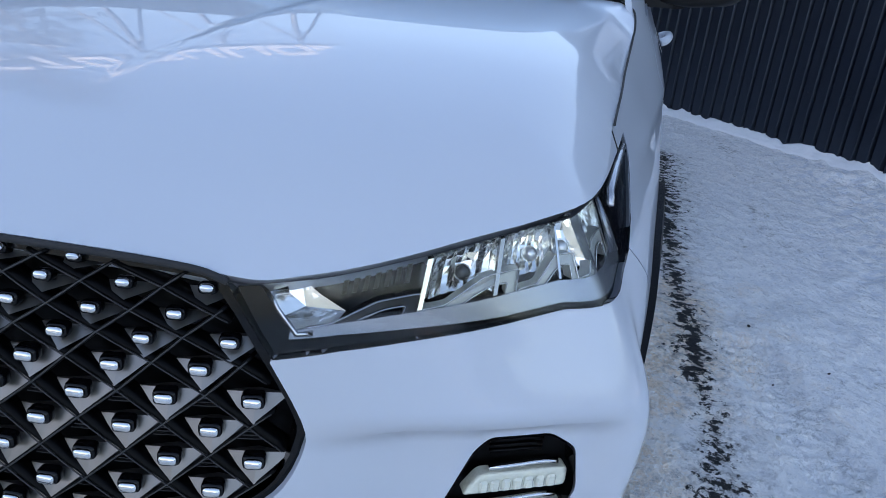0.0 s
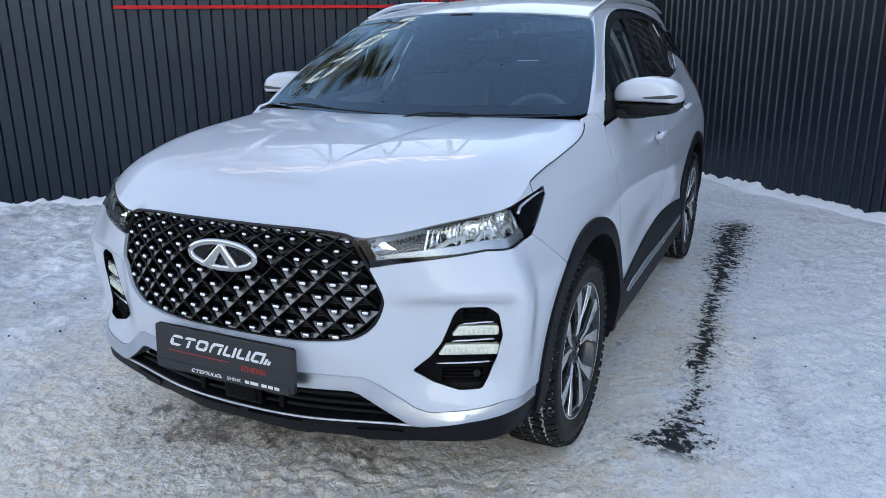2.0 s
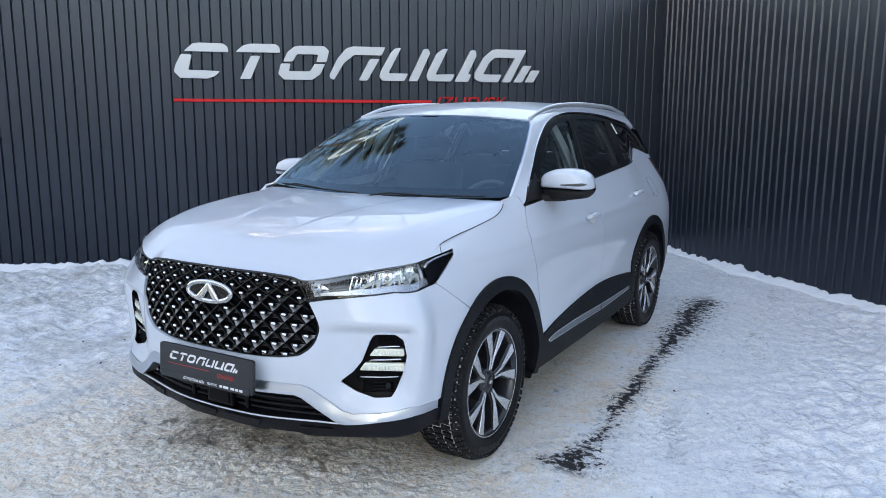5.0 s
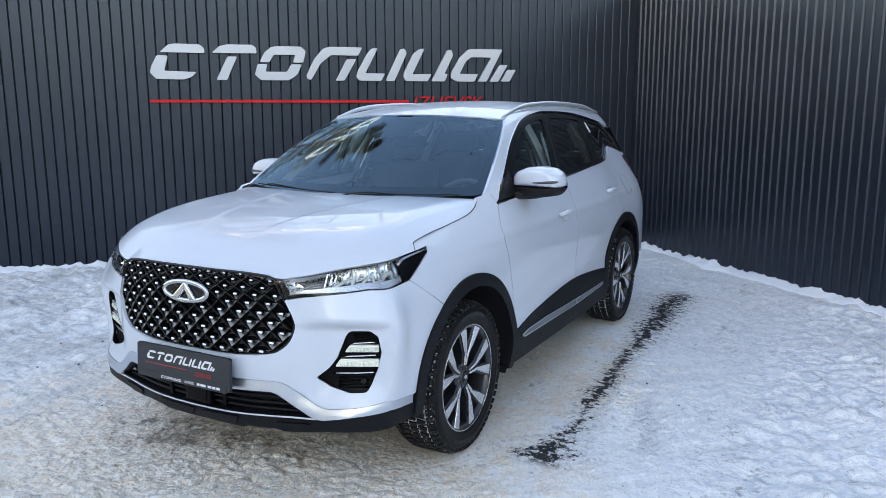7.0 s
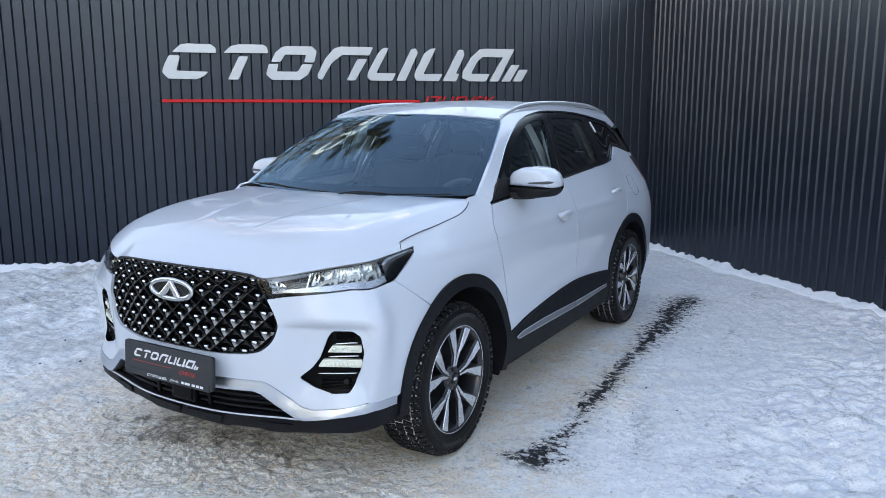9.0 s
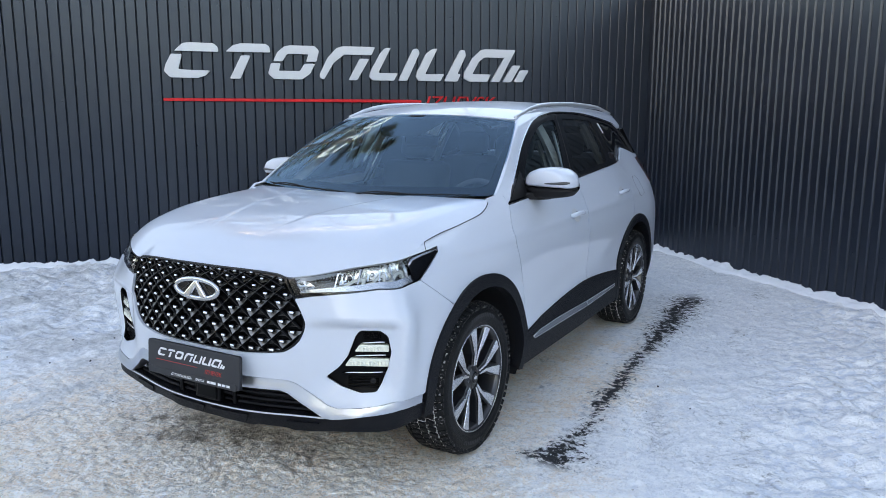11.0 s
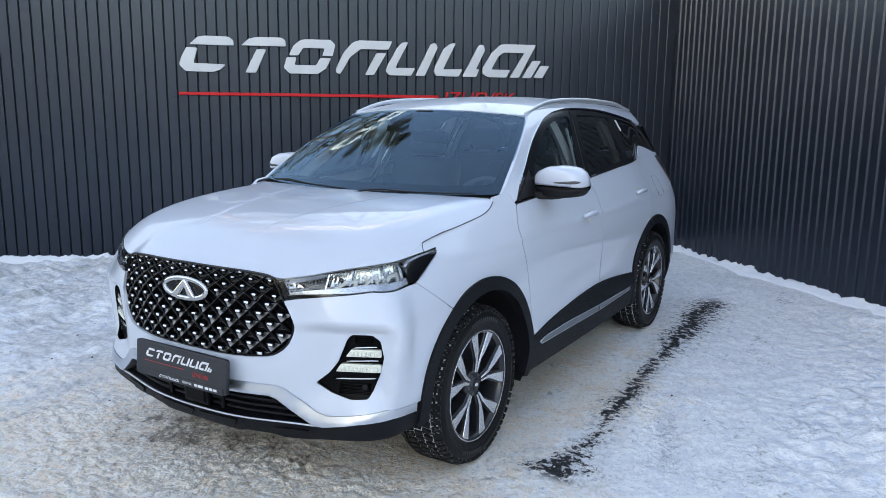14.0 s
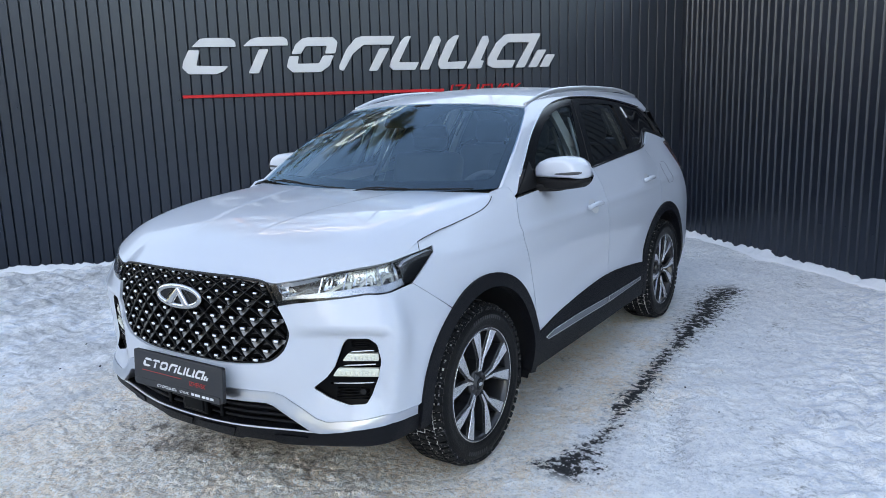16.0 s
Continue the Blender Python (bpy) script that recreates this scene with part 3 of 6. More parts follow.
gapF, gapM, gapR, sill = round_line(GAP_F, 5), round_line(GAP_M, 5), round_line(GAP_R, 5), round_line(SILL_TOP, 5)
ARCH_OUT, ARCH_IN, ARCH_F, ARCH_R = 0.495, 0.436, 0.912, 3.530
for side in SIDES:
    S = wrap(side)
    # front wing
    loop = [(0.640, 1.0295), (0.570, 1.0605), (0.70, 1.079), (0.84, 1.091), (1.05, 1.117), (1.125, 1.142), (1.165, 1.170), (1.185, 1.192), (1.255, 1.199), (1.32, 1.196)]
    loop += shifted(gapF, -0.003) + arch(ARCH_F, ARCH_OUT, 12, 123.2) + [(0.5275, 0.8572), (0.4435, 0.9185), (0.50, 0.946), (0.625, 1.006)]
    sheet("front_wing", flank(loop), S, M_PAINT, car, step=0.03)
    # doors
    loop = shifted(gapF, 0.003)[::-1] + shifted(pick(BELT_R, 1.37, 2.36), 0, -0.008) + shifted(gapM, -0.003) + shifted(pick(sill, 1.42, 2.42), 0, 0.004)[::-1]
    door = sheet("front_door", flank(loop), S, M_PAINT, car, step=0.035)
    rdoor_loop = shifted(gapM, 0.003)[::-1] + shifted(pick(BELT_R, 2.39, 3.45), 0, -0.008) + gapR + arch(ARCH_R, ARCH_OUT, 103.5, 163) + shifted(pick(sill, 2.46, 3.05), 0, 0.004)[::-1]
    rdoor = sheet("rear_door", flank(rdoor_loop), S, M_PAINT, car, step=0.035)
    # rear quarter
    loop = shifted(gapR, 0.006)[::-1] + [(3.50, 1.259), (3.533, 1.265), (3.605, 1.295), (3.675, 1.327), (3.705, 1.342), (3.74, 1.352), (3.85, 1.337), (4.05, 1.302), (4.14, 1.282), (4.18, 1.17), (4.22, 1.08), (4.28, 0.95), (4.32, 0.62), (4.28, 0.42)] + arch(ARCH_R, ARCH_OUT, 6, 102.5)
    sheet("rear_quarter", flank(loop), S, M_PAINT, car, step=0.035)
    fuel = soft_corners([(3.70, 0.98), (3.86, 0.98), (3.85, 1.13), (3.71, 1.13)], 0.05, 5)
    fuel_ring = [tuple(on_skin(sy(y), z, side, 0.0005)[0]) for y, z in dense(fuel, 0.03)]
    if side == 1:
        tube_part("fuel_flap_gap", fuel_ring + fuel_ring[:1], 0.0012, M_GAP, car, sides=4)
    # pillars and roof side
    loop = round_line(ROOF_EDGE, 6) + [(4.02, 1.50)] + shifted(TOP_R, 0, 0.006)[::-1] + [(1.345, 1.152), (1.325, 1.196)]
    sheet("roof_side", flank(loop), S, M_PAINT, car, "white windscreen pillar and roof side", step=0.03, depth=0.02)
    rows = []
    for v in np.linspace(0.0, 1.0, 15):
        g = screen_shape(np.array([[0.992 * side, v]]))[0]
        y = float(np.interp(g[2], [z for _, z in ROOF_EDGE[:5]], [q for q, _ in ROOF_EDGE[:5]]))
        k = on_skin(sy(y + 0.004), max(1.199, min(1.574, float(g[2]))), side)[0]
        rows.append([tuple(Vector(g).lerp(k, t) + Vector((side * 0.5, -0.85, 0.2)) * (0.003 * math.sin(math.pi * t))) for t in (0, 0.2, 0.4, 0.6, 0.8, 1.0)])
    pv = [q for r in rows for q in r]
    pf = [(6 * i + j, 6 * i + j + 1, 6 * i + j + 7, 6 * i + j + 6) for i in range(14) for j in range(5)]
    pf = pf if side > 0 else [f[::-1] for f in pf]
    mesh_part("screen_pillar", pv, pf, M_PAINT, car, "white windscreen pillar", True)
    # window area: black frame with three panes
    win_f = soft_corners([(1.60, 1.187), (2.255, 1.222), (2.36, 1.40), (2.50, 1.574), (2.33, 1.564), (2.17, 1.534), (2.0, 1.477), (1.84, 1.402), (1.69, 1.30)], 0.03)
    win_r = soft_corners([(2.44, 1.238), (2.80, 1.256), (3.17, 1.273), (3.21, 1.40), (3.235, 1.565), (2.95, 1.578), (2.63, 1.580), (2.53, 1.41)], 0.03)
    win_q = soft_corners([(3.29, 1.280), (3.48, 1.290), (3.62, 1.343), (3.71, 1.378), (3.85, 1.372), (4.02, 1.345), (3.98, 1.44), (3.82, 1.51), (3.57, 1.545), (3.36, 1.555)], 0.03)
    frame_part = sheet("window_frame", flank(GLAZE), S, M_GLOSS, car, "gloss black window frame", holes=[flank(win_f), flank(win_r), flank(win_q)], step=0.035, lift=-0.006, depth=0.02)
    sheet("front_window", flank(win_f), S, M_SIDEGLASS, door, step=0.06, lift=-0.012, depth=0.003).visible_shadow = False
    sheet("rear_window", flank(win_r), S, M_PRIVACY, rdoor, step=0.06, lift=-0.012, depth=0.003).visible_shadow = False
    sheet("quarter_window", flank(win_q), S, M_PRIVACY, frame_part, step=0.06, lift=-0.012, depth=0.003).visible_shadow = False
    tube_part("pillar_gap", edge_line([(2.36, 1.215), (2.44, 1.4), (2.56, 1.60)], side, -0.005, 4), 0.0022, M_GAP, frame_part, sides=4)
    tube_part("belt_strip", edge_line([(y, z - 0.001) for y, z in BELT[1:]], side, 0.001, 5), 0.0045, M_GLOSS, frame_part, "gloss black strip under the windows", sides=6)
    tube_part("chrome_kink", edge_line([(3.505, 1.267)] + KINK, side, 0.001, 5), 0.005, M_CHROME, frame_part, "bright chrome end of the window line", sides=6)
    tube_part("door_seal", edge_line([(2.40, 1.50), (2.335, 1.38), (2.28, 1.262)], side, -0.022, 4), [0.006] + [0.010] * 7 + [0.006], M_SEAL, frame_part, "pale inner edge of the pillar", sides=6, flat=0.4)
    inner_edge = [(2.335, 1.545), (2.30, 1.38), (2.265, 1.20)] if side == 1 else [(2.300, 1.53), (2.268, 1.36), (2.245, 1.19)]
    tube_part("door_seal", edge_line(inner_edge, side, -0.088 if side == 1 else -0.134, 4), 0.011, M_SEAL if side == 1 else M_STUD, frame_part, sides=10, flat=0.5 if side == 1 else 1.0)
    tube_part("door_seal", edge_line([(3.16, 1.50), (3.155, 1.43), (3.15, 1.36)], side, -0.092, 4), 0.010, M_SEAL if side == 1 else M_STUD, frame_part, sides=10)
    tube_part("door_seal", edge_line([(3.175, 1.525), (3.168, 1.44), (3.155, 1.35)], side, -0.026, 4), [0.004] + [0.006] * 7 + [0.003], M_SEAL, frame_part, sides=6, flat=0.4)
    tube_part("chrome_edge", edge_line([(y - 0.002, z + 0.003) for y, z in TOPLINE[1:]], side, 0.001, 5), 0.0048, M_CHROME, frame_part, sides=6)
    sheet("mirror_triangle", flank([(1.385, 1.160), (1.62, 1.170), (1.62, 1.300)]), S, M_MATT, door, step=0.05, lift=-0.003, depth=0.004)
    if side == 1:
        sheet("sticker", flank([(3.385, 1.548), (3.425, 1.548), (3.445, 1.472), (3.405, 1.472)]), S, M_PRINTWHITE, frame_part, "small white paper sticker", step=0.05, lift=-0.008, depth=0.001)
    # black cladding of arches and sill
    for hub, a0, a1, nm in ((ARCH_F, -14, 196, "front"), (ARCH_R, -18, 194, "rear")):
        lo = -12 if nm == "front" else -16
        hi = 184 if nm == "front" else 190
        loop = arch(hub, ARCH_OUT + 0.002, lo, hi, 40) + arch(hub, ARCH_IN, hi, lo, 40)
        loop = [(y, max(z, 0.22)) for y, z in loop]
        sheet("arch_cladding", flank(loop), S, M_CLAD, car, "grained black wheel arch trim", step=0.03, lift=0.012, depth=0.05)
        ring = [(y, max(z, 0.21)) for y, z in arch(hub, ARCH_IN + 0.004, lo - 4, hi + 4, 40)]
        verts, faces = [], []
        for y, z in ring:
            p, n = on_skin(sy(y), z, side, 0.004)
            q = Vector((p.x - side * 0.36, y + (hub - y) * -0.02, z))
            verts += [p, q]
        for i in range(len(ring) - 1):
            faces.append((2 * i, 2 * i + 1, 2 * i + 3, 2 * i + 2))
        k = len(verts)
        verts.append(Vector((side * 0.50, hub, 0.5)))
        for i in range(len(ring) - 1):
            faces.append((2 * i + 1, k, 2 * i + 3))
        mesh_part("wheel_housing", verts, faces, M_MATT, car, smooth=True)
    loop = shifted(sill, 0, 0) + [(3.05, 0.40), (3.03, 0.295), (1.345, 0.285), (1.36, 0.36), (1.385, 0.45)]
    sheet("sill_cladding", flank(loop), S, M_CLAD, car, "grained black sill trim", step=0.035, lift=0.010, depth=0.06)
    for strip in ([(1.465, 0.428), (1.49, 0.412), (2.345, 0.400), (2.340, 0.432), (1.83, 0.444), (1.55, 0.442)], [(2.365, 0.400), (2.95, 0.414), (2.95, 0.430), (2.36, 0.432)]):
        sheet("sill_strip", flank(strip), S, M_SILL, car, "grey sill strip with a bright edge", step=0.05, lift=0.015, depth=0.006)
        rim = [tuple(on_skin(sy(y), z, side, 0.016)[0]) for y, z in dense(strip, 0.06)]
        tube_part("sill_edge", rim + rim[:1], 0.0026, M_SATIN, car, sides=5)

# rear end
rear_loop = [(sy(4.10), 1.285), (sy(4.16), 1.17), (sy(4.20), 1.08), (sy(4.26), 0.95), (sy(4.30), 0.62), (sy(4.26), 0.42), (sy(4.3), 0.30), (ARC[-1], 0.30), (ARC[-1], 1.285)]
glass_loop = [(sy(4.02), 1.30), (ARC[-1], 1.30), (ARC[-1], 1.52), (sy(4.03), 1.49)]
for side in SIDES:
    sheet("tailgate", rear_loop, wrap(side), M_PAINT, car, step=0.06)
    sheet("rear_screen", glass_loop, wrap(side), M_GLOSS, car, step=0.06, lift=-0.004)
    lamp = [(4.09, 1.262), (4.17, 1.15), (4.22, 1.06), (4.30, 1.04), (4.38, 1.06), (4.38, 1.20), (4.15, 1.262)]
    sheet("tail_lamp", flank(lamp), wrap(side), M_RED, car, "dark red tail lamp", step=0.04, lift=0.008, depth=0.03)

# ---- front: bumper, grille, lamps ----
GR_HALF = [(0.0, 0.974), (0.2, 0.973), (0.395, 0.963), (0.438, 0.945), (0.481, 0.868), (0.514, 0.795), (0.517, 0.755), (0.495, 0.700), (0.455, 0.662), (0.40, 0.640), (0.24, 0.627), (0.0, 0.625)]
LAMP_LOW = front([(0.484, 0.872), (0.55, 0.884), (0.63, 0.891), (0.725, 0.899), (0.807, 0.908), (0.863, 0.907)]) + flank([(0.40, 0.914)])
LAMP_TOP = [(a, z - 0.004) for a, z in [hood_meets(q) for q in [sx(x) for x in (0.437, 0.455, 0.54, 0.62, 0.70, 0.77)] + [sy(y) for y in (0.26, 0.32, 0.38, 0.44, 0.50, 0.565)]]]
grille_arc = front(GR_HALF)
bump_half = round_line(grille_arc[4:], 3)[::-1] + LAMP_LOW + flank([(0.4415, 0.9165), (0.5252, 0.8568)] + arch(ARCH_F, ARCH_OUT, 123.8, 171, 12) + [(0.398, 0.436)])
BAND_TOP = front([(0.0, 0.526), (0.255, 0.526), (0.440, 0.526), (0.475, 0.515), (0.528, 0.478), (0.60, 0.430), (0.641, 0.420), (0.741, 0.430), (0.841, 0.450)]) + flank([(0.398, 0.440)])
BAND_LOW = front([(0.0, 0.482), (0.243, 0.482), (0.410, 0.485), (0.440, 0.475), (0.50, 0.432), (0.585, 0.378), (0.62, 0.376), (0.747, 0.398), (0.848, 0.412)]) + flank([(0.398, 0.404)])
FOG = [(0.588, 0.545), (0.640, 0.588), (0.672, 0.632), (0.708, 0.724), (0.726, 0.744), (0.806, 0.744), (0.829, 0.724), (0.837, 0.655), (0.830, 0.588), (0.810, 0.525), (0.788, 0.490), (0.722, 0.486), (0.645, 0.508)]


SKIN = wrap(1)
fog_arc = soft_corners(front(FOG), 0.011, 3)
bumper = sheet("front_bumper", bump_half + BAND_TOP[::-1] + [(-s, z) for s, z in BAND_TOP[1:]] + [(-s, z) for s, z in bump_half[::-1][:-1]],
               SKIN, M_PAINT, car, "white painted front bumper", holes=[fog_arc, [(-s, z) for s, z in fog_arc]], step=0.022, depth=0.02)


def band_shape(p):
    """The band leans outwards to its lower edge."""
    a = np.abs(p[:, 0])
    top, low = (np.interp(a, [q[0] for q in e], [q[1] for q in e]) for e in (BAND_TOP, BAND_LOW))
    return wrap(1, 0.004 + 0.015 * np.clip((top - p[:, 1]) / (top - low), 0, 1) * (1 - ease(sx(0.68), sx(0.82), a)))(p)


sheet("silver_band", BAND_TOP + BAND_LOW[::-1] + [(-s, z) for s, z in BAND_LOW[1:]] + [(-s, z) for s, z in BAND_TOP[::-1][:-1]], band_shape, M_BAND, bumper, "satin silver lower trim band", step=0.02, depth=0.05)
VAL_TOP = front([(0.0, 0.362), (0.28, 0.368), (0.50, 0.374), (0.585, 0.376), (0.62, 0.376), (0.747, 0.398), (0.848, 0.412)]) + flank([(0.398, 0.404), (0.425, 0.395)])
VAL_LOW = flank([(0.45, 0.335), (0.39, 0.332)]) + front([(0.83, 0.330), (0.74, 0.326), (0.60, 0.310), (0.52, 0.296), (0.44, 0.290), (0.40, 0.301), (0.27, 0.300), (0.24, 0.289), (0.0, 0.289)])
sheet("valance", VAL_TOP + VAL_LOW[:-1] + [(0, 0.289)] + [(-s, z) for s, z in VAL_LOW[::-1][1:]] + [(-s, z) for s, z in VAL_TOP[::-1][:-1]], SKIN, M_CLAD, bumper, "grained black lower bumper", step=0.03, depth=0.05)
for side in SIDES:
    for a, b, lo in ((0.02, 0.235, 0.301), (0.415, 0.56, 0.306)):
        sheet("skid_pad", front([(a, 0.340), (b, 0.346), (b - 0.03, lo), (a + 0.03, lo)]), wrap(side), M_CLAD, bumper, step=0.04, lift=0.008, depth=0.02)
chrome_line = [tuple(on_skin(s, z, 1, 0.012)[0]) for s, z in round_line(VAL_TOP[:4], 6)]
tube_part("chrome_line", [(-x, y, z) for x, y, z in chrome_line[::-1][:-1]] + chrome_line, 0.0042, M_SATIN, bumper, "thin bright line over the lower bumper", sides=6)
# lower intake
sheet("intake_back", front([(-0.44, 0.48), (0.44, 0.48), (0.60, 0.385), (0.55, 0.355), (-0.55, 0.355), (-0.60, 0.385)]), SKIN, M_MATT, bumper, step=0.05, lift=-0.06, depth=0.0)
for z, w in ((0.448, 0.44), (0.420, 0.49), (0.392, 0.54)):
    pts = [tuple(on_skin(abs(sx(abs(x))), z, 1 if x >= 0 else -1, -0.028)[0]) for x in np.linspace(-w, w, 25)]
    tube_part("intake_slat", pts, 0.013, M_CLAD, bumper, sides=6, flat=0.55)
for x in (-0.16, 0.16):
    up = bmesh.new()
    box(up, pose(x, 0.048, 0.425), (0.02, 0.03, 0.09), 0.004)
    part("intake_post", up, M_RIB, bumper)
radar = bmesh.new()
box(radar, pose(0.02, 0.032, 0.424), (0.15, 0.03, 0.088), 0.006)
box(radar, pose(0.02, 0.017, 0.424), (0.115, 0.012, 0.066), 0.004)
part("sensor_cover", radar, M_RIB, bumper, "square gloss black sensor cover")

# fog lamp pockets
for side in SIDES:
    S = wrap(side)
    pocket = sheet("fog_lamp", fog_arc, S, M_RIB, car, "gloss black fog lamp pocket with two light bars", step=0.03, lift=-0.030, depth=0.0)
    cs, cz = sum(p[0] for p in fog_arc) / len(fog_arc), sum(p[1] for p in fog_arc) / len(fog_arc)
    rim_pts = dense([(cs + (s - cs) * 0.975, cz + (z - cz) * 0.982) for s, z in fog_arc], 0.02)
    verts, faces = [], []
    for s, z in rim_pts:
        p, n = on_skin(s, z, side, 0.0)
        verts += [p + n * 0.001, p - n * 0.034]
    for i in range(len(rim_pts)):
        j = (i + 1) % len(rim_pts)
        faces.append((2 * i, 2 * j, 2 * j + 1, 2 * i + 1))
    mesh_part("fog_rim", verts, faces, M_GLOSS, pocket)
    for x0, x1, z, h in ((0.712, 0.828, 0.668, 0.030), (0.672, 0.828, 0.608, 0.033)):
        m = skin_frame(sx((x0 + x1) / 2), z, side, -0.012)
        w = (sx(x1) - sx(x0)) / 2
        bar = bmesh.new()
        loop = soft_corners([(-w * 1.0 + (0.0 if side == 1 else 0.018), -h / 2), (w - (0 if side == 1 else 0.0), -h / 2), (w - (0.0 if side == 1 else 0.022), h / 2), (-w + (0.022 if side == 1 else 0.0), h / 2)], 0.008)
        prism(bar, loop, -0.012, 0.006, m, 0.003)
        led = part("led_bar", bar, M_LED, pocket, "clear light bar with a row of small lamps")
        for k in range(7 if h < 0.032 else 9):
            cell = bmesh.new()
            kk = 7 if h < 0.032 else 9
            cx = -w + 0.028 + (2 * w - 0.05) * k / (kk - 1)
            box(cell, m @ pose(cx, -0.003, 0.0075, 0, 0, 0), (0.013, 0.019, 0.006), 0.003, 1)
            part("lamp_cell", cell, M_LED, pocket)
    for x0, x1, z in ((0.733, 0.822, 0.690), (0.70, 0.826, 0.635), (0.65, 0.824, 0.562)):
        pts = [tuple(on_skin(s, z + 0.006 * i / 5, side, -0.010)[0]) for i, s in enumerate(np.linspace(sx(x0), sx(x1), 6))]
        tube_part("chrome_fin", pts, 0.005, M_CHROME, pocket, sides=6, flat=0.7)
    for k in range(4):
        z = 0.706 + 0.008 * k
        pts = [tuple(on_skin(s, z, side, -0.022)[0]) for s in np.linspace(sx(0.735), sx(0.81), 5)]
        tube_part("fin", pts, 0.003, M_RIB, pocket, sides=4)
    for k in range(4):
        z = 0.504 + 0.011 * k
        pts = [tuple(on_skin(s, z, side, -0.022)[0]) for s in np.linspace(sx(0.67), sx(0.80), 5)]
        tube_part("fin", pts, 0.004, M_RIB, pocket, sides=4)
    hook = bmesh.new()
    bmesh.ops.create_cone(hook, segments=16, radius1=0.013, radius2=0.011, depth=0.012, cap_ends=True, matrix=skin_frame(sx(0.775), 0.53, side, -0.014))
    part("parking_sensor", hook, M_MATT, pocket, smooth=False)

# grille: gloss backing, diamond lattice, bright studs on grey brackets
gr_loop = round_line(grille_arc, 3)
gr_full = gr_loop + [(-s, z) for s, z in gr_loop[::-1][1:-1]]
grille = sheet("grille", gr_full, SKIN, M_RIB, car, "gloss black grille with a diamond lattice and bright studs", step=0.04, lift=-0.045, depth=0.0)
rim_in = [(s * 0.980, 0.786 + (z - 0.786) * 0.962) for s, z in gr_full]
sheet("grille_rim", gr_full, SKIN, M_GLOSS, grille, holes=[rim_in], step=0.03, lift=-0.011, depth=0.04)
PITCH_S, ROWS_Z = 0.094, [0.615, 0.655, 0.694, 0.736, 0.778, 0.818, 0.856, 0.888, 0.914, 0.940, 0.960, 0.976]
SPREAD = ((0.60, 0.82, 0.856, 0.888, 0.914, 0.940, 0.960, 0.98), (1.0, 1.0, 0.98, 0.95, 0.925, 0.90, 0.87, 0.84))


def row_z(r):
    return float(np.interp(r, range(len(ROWS_Z)), ROWS_Z))


def in_grille(s, z, grow=0.0):
    return bool(inside([(a * (1 + grow), 0.786 + (b - 0.786) * (1 + grow)) for a, b in gr_full], np.array([[s, z]]))[0])


for sign in (1, -1):
    for k in range(-14, 15):
        run = []
        for r in np.arange(0, len(ROWS_Z) - 0.99, 0.25):
            z = row_z(r)
            s = (k + sign * r * 0.5) * PITCH_S * float(np.interp(z, *SPREAD))
            if in_grille(s, z, -0.03):
                run.append((s, z))
        if len(run) > 3:
            pts = [tuple(on_skin(abs(s), z, 1 if s >= 0 else -1, -0.020)[0]) for s, z in run]
            rib = tube_part("rib", pts, 0.0026, M_RIB, grille, sides=4, flat=6.0, up=(0, 1, 0))
            # lighter grey tube puts the rib's thin highlight line into the colour
            tube_part("edge", [(x, y - 0.0145, z) for x, y, z in pts], 0.0011, M_RIBEDGE, rib, sides=3)


def stud_bracket(s, z, size, up_h, dn_h, side):
    """Grey wedge in the lower half of one diamond, with a bright stud on its upper edge."""
    m = skin_frame(abs(s), z, side, -0.030)
    w = size * 0.80
    bm = bmesh.new()
    v = [bm.verts.new(m @ Vector(c)) for c in ((-w, -0.007, 0.0), (w, -0.007, 0.0), (0, -dn_h * 0.90, 0.022), (0, -0.006, 0.003), (0, -0.009, -0.012))]
    for f in ((0, 2, 3), (3, 2, 1), (0, 3, 4), (3, 1, 4), (0, 4, 2), (4, 1, 2)):
        bm.faces.new([v[i] for i in f])
    bmesh.ops.recalc_face_normals(bm, faces=bm.faces[:])
    part("bracket", bm, M_STUDGREY, grille)
    st = bmesh.new()
    k = float(np.interp(z, (0.84, 0.96), (1.0, 0.72)))
    box(st, m @ pose(0, -0.0045, 0.024), (0.0212 * k, 0.0128 * k, 0.015), 0.0046, 2)
    stud = part("stud", st, M_STUD, grille, smooth=True)
    sur = bmesh.new()
    box(sur, m @ pose(0, -0.005, 0.018), (0.0262 * k, 0.0178 * k, 0.018), 0.005, 2)
    part("surround", sur, M_GLOSS, stud, smooth=True)
    if z < 0.80:
        lines = bmesh.new()
        for q in (0.014, 0.019, 0.024, 0.029):
            box(lines, m @ pose(0, q, 0.004), (2 * w * (0.92 - q / 0.040), 0.0012, 0.004))
        part("cooling_grate", lines, M_RIBEDGE, grille)


for r in range(1, len(ROWS_Z) - 1):
    for k in range(-7, 8):
        z = row_z(r)
        s = (k + (0.5 if r % 2 == 0 else 0.0)) * PITCH_S * float(np.interp(z, *SPREAD))
        e = math.hypot(s / 0.158, (z - 0.872) / 0.058)
        if in_grille(s, z, -0.035 if z > 0.76 else -0.075) and e > 1.0 and z < 0.964:
            stud_bracket(s, z, PITCH_S * 0.5, 0.03, (z - row_z(r - 1)), 1 if s >= 0 else -1)
# emblem: an oval ring round a peaked shape
def oval(a, b, n=48):
    return [(a * math.cos(2 * math.pi * i / n), b * math.sin(2 * math.pi * i / n)) for i in range(n)]


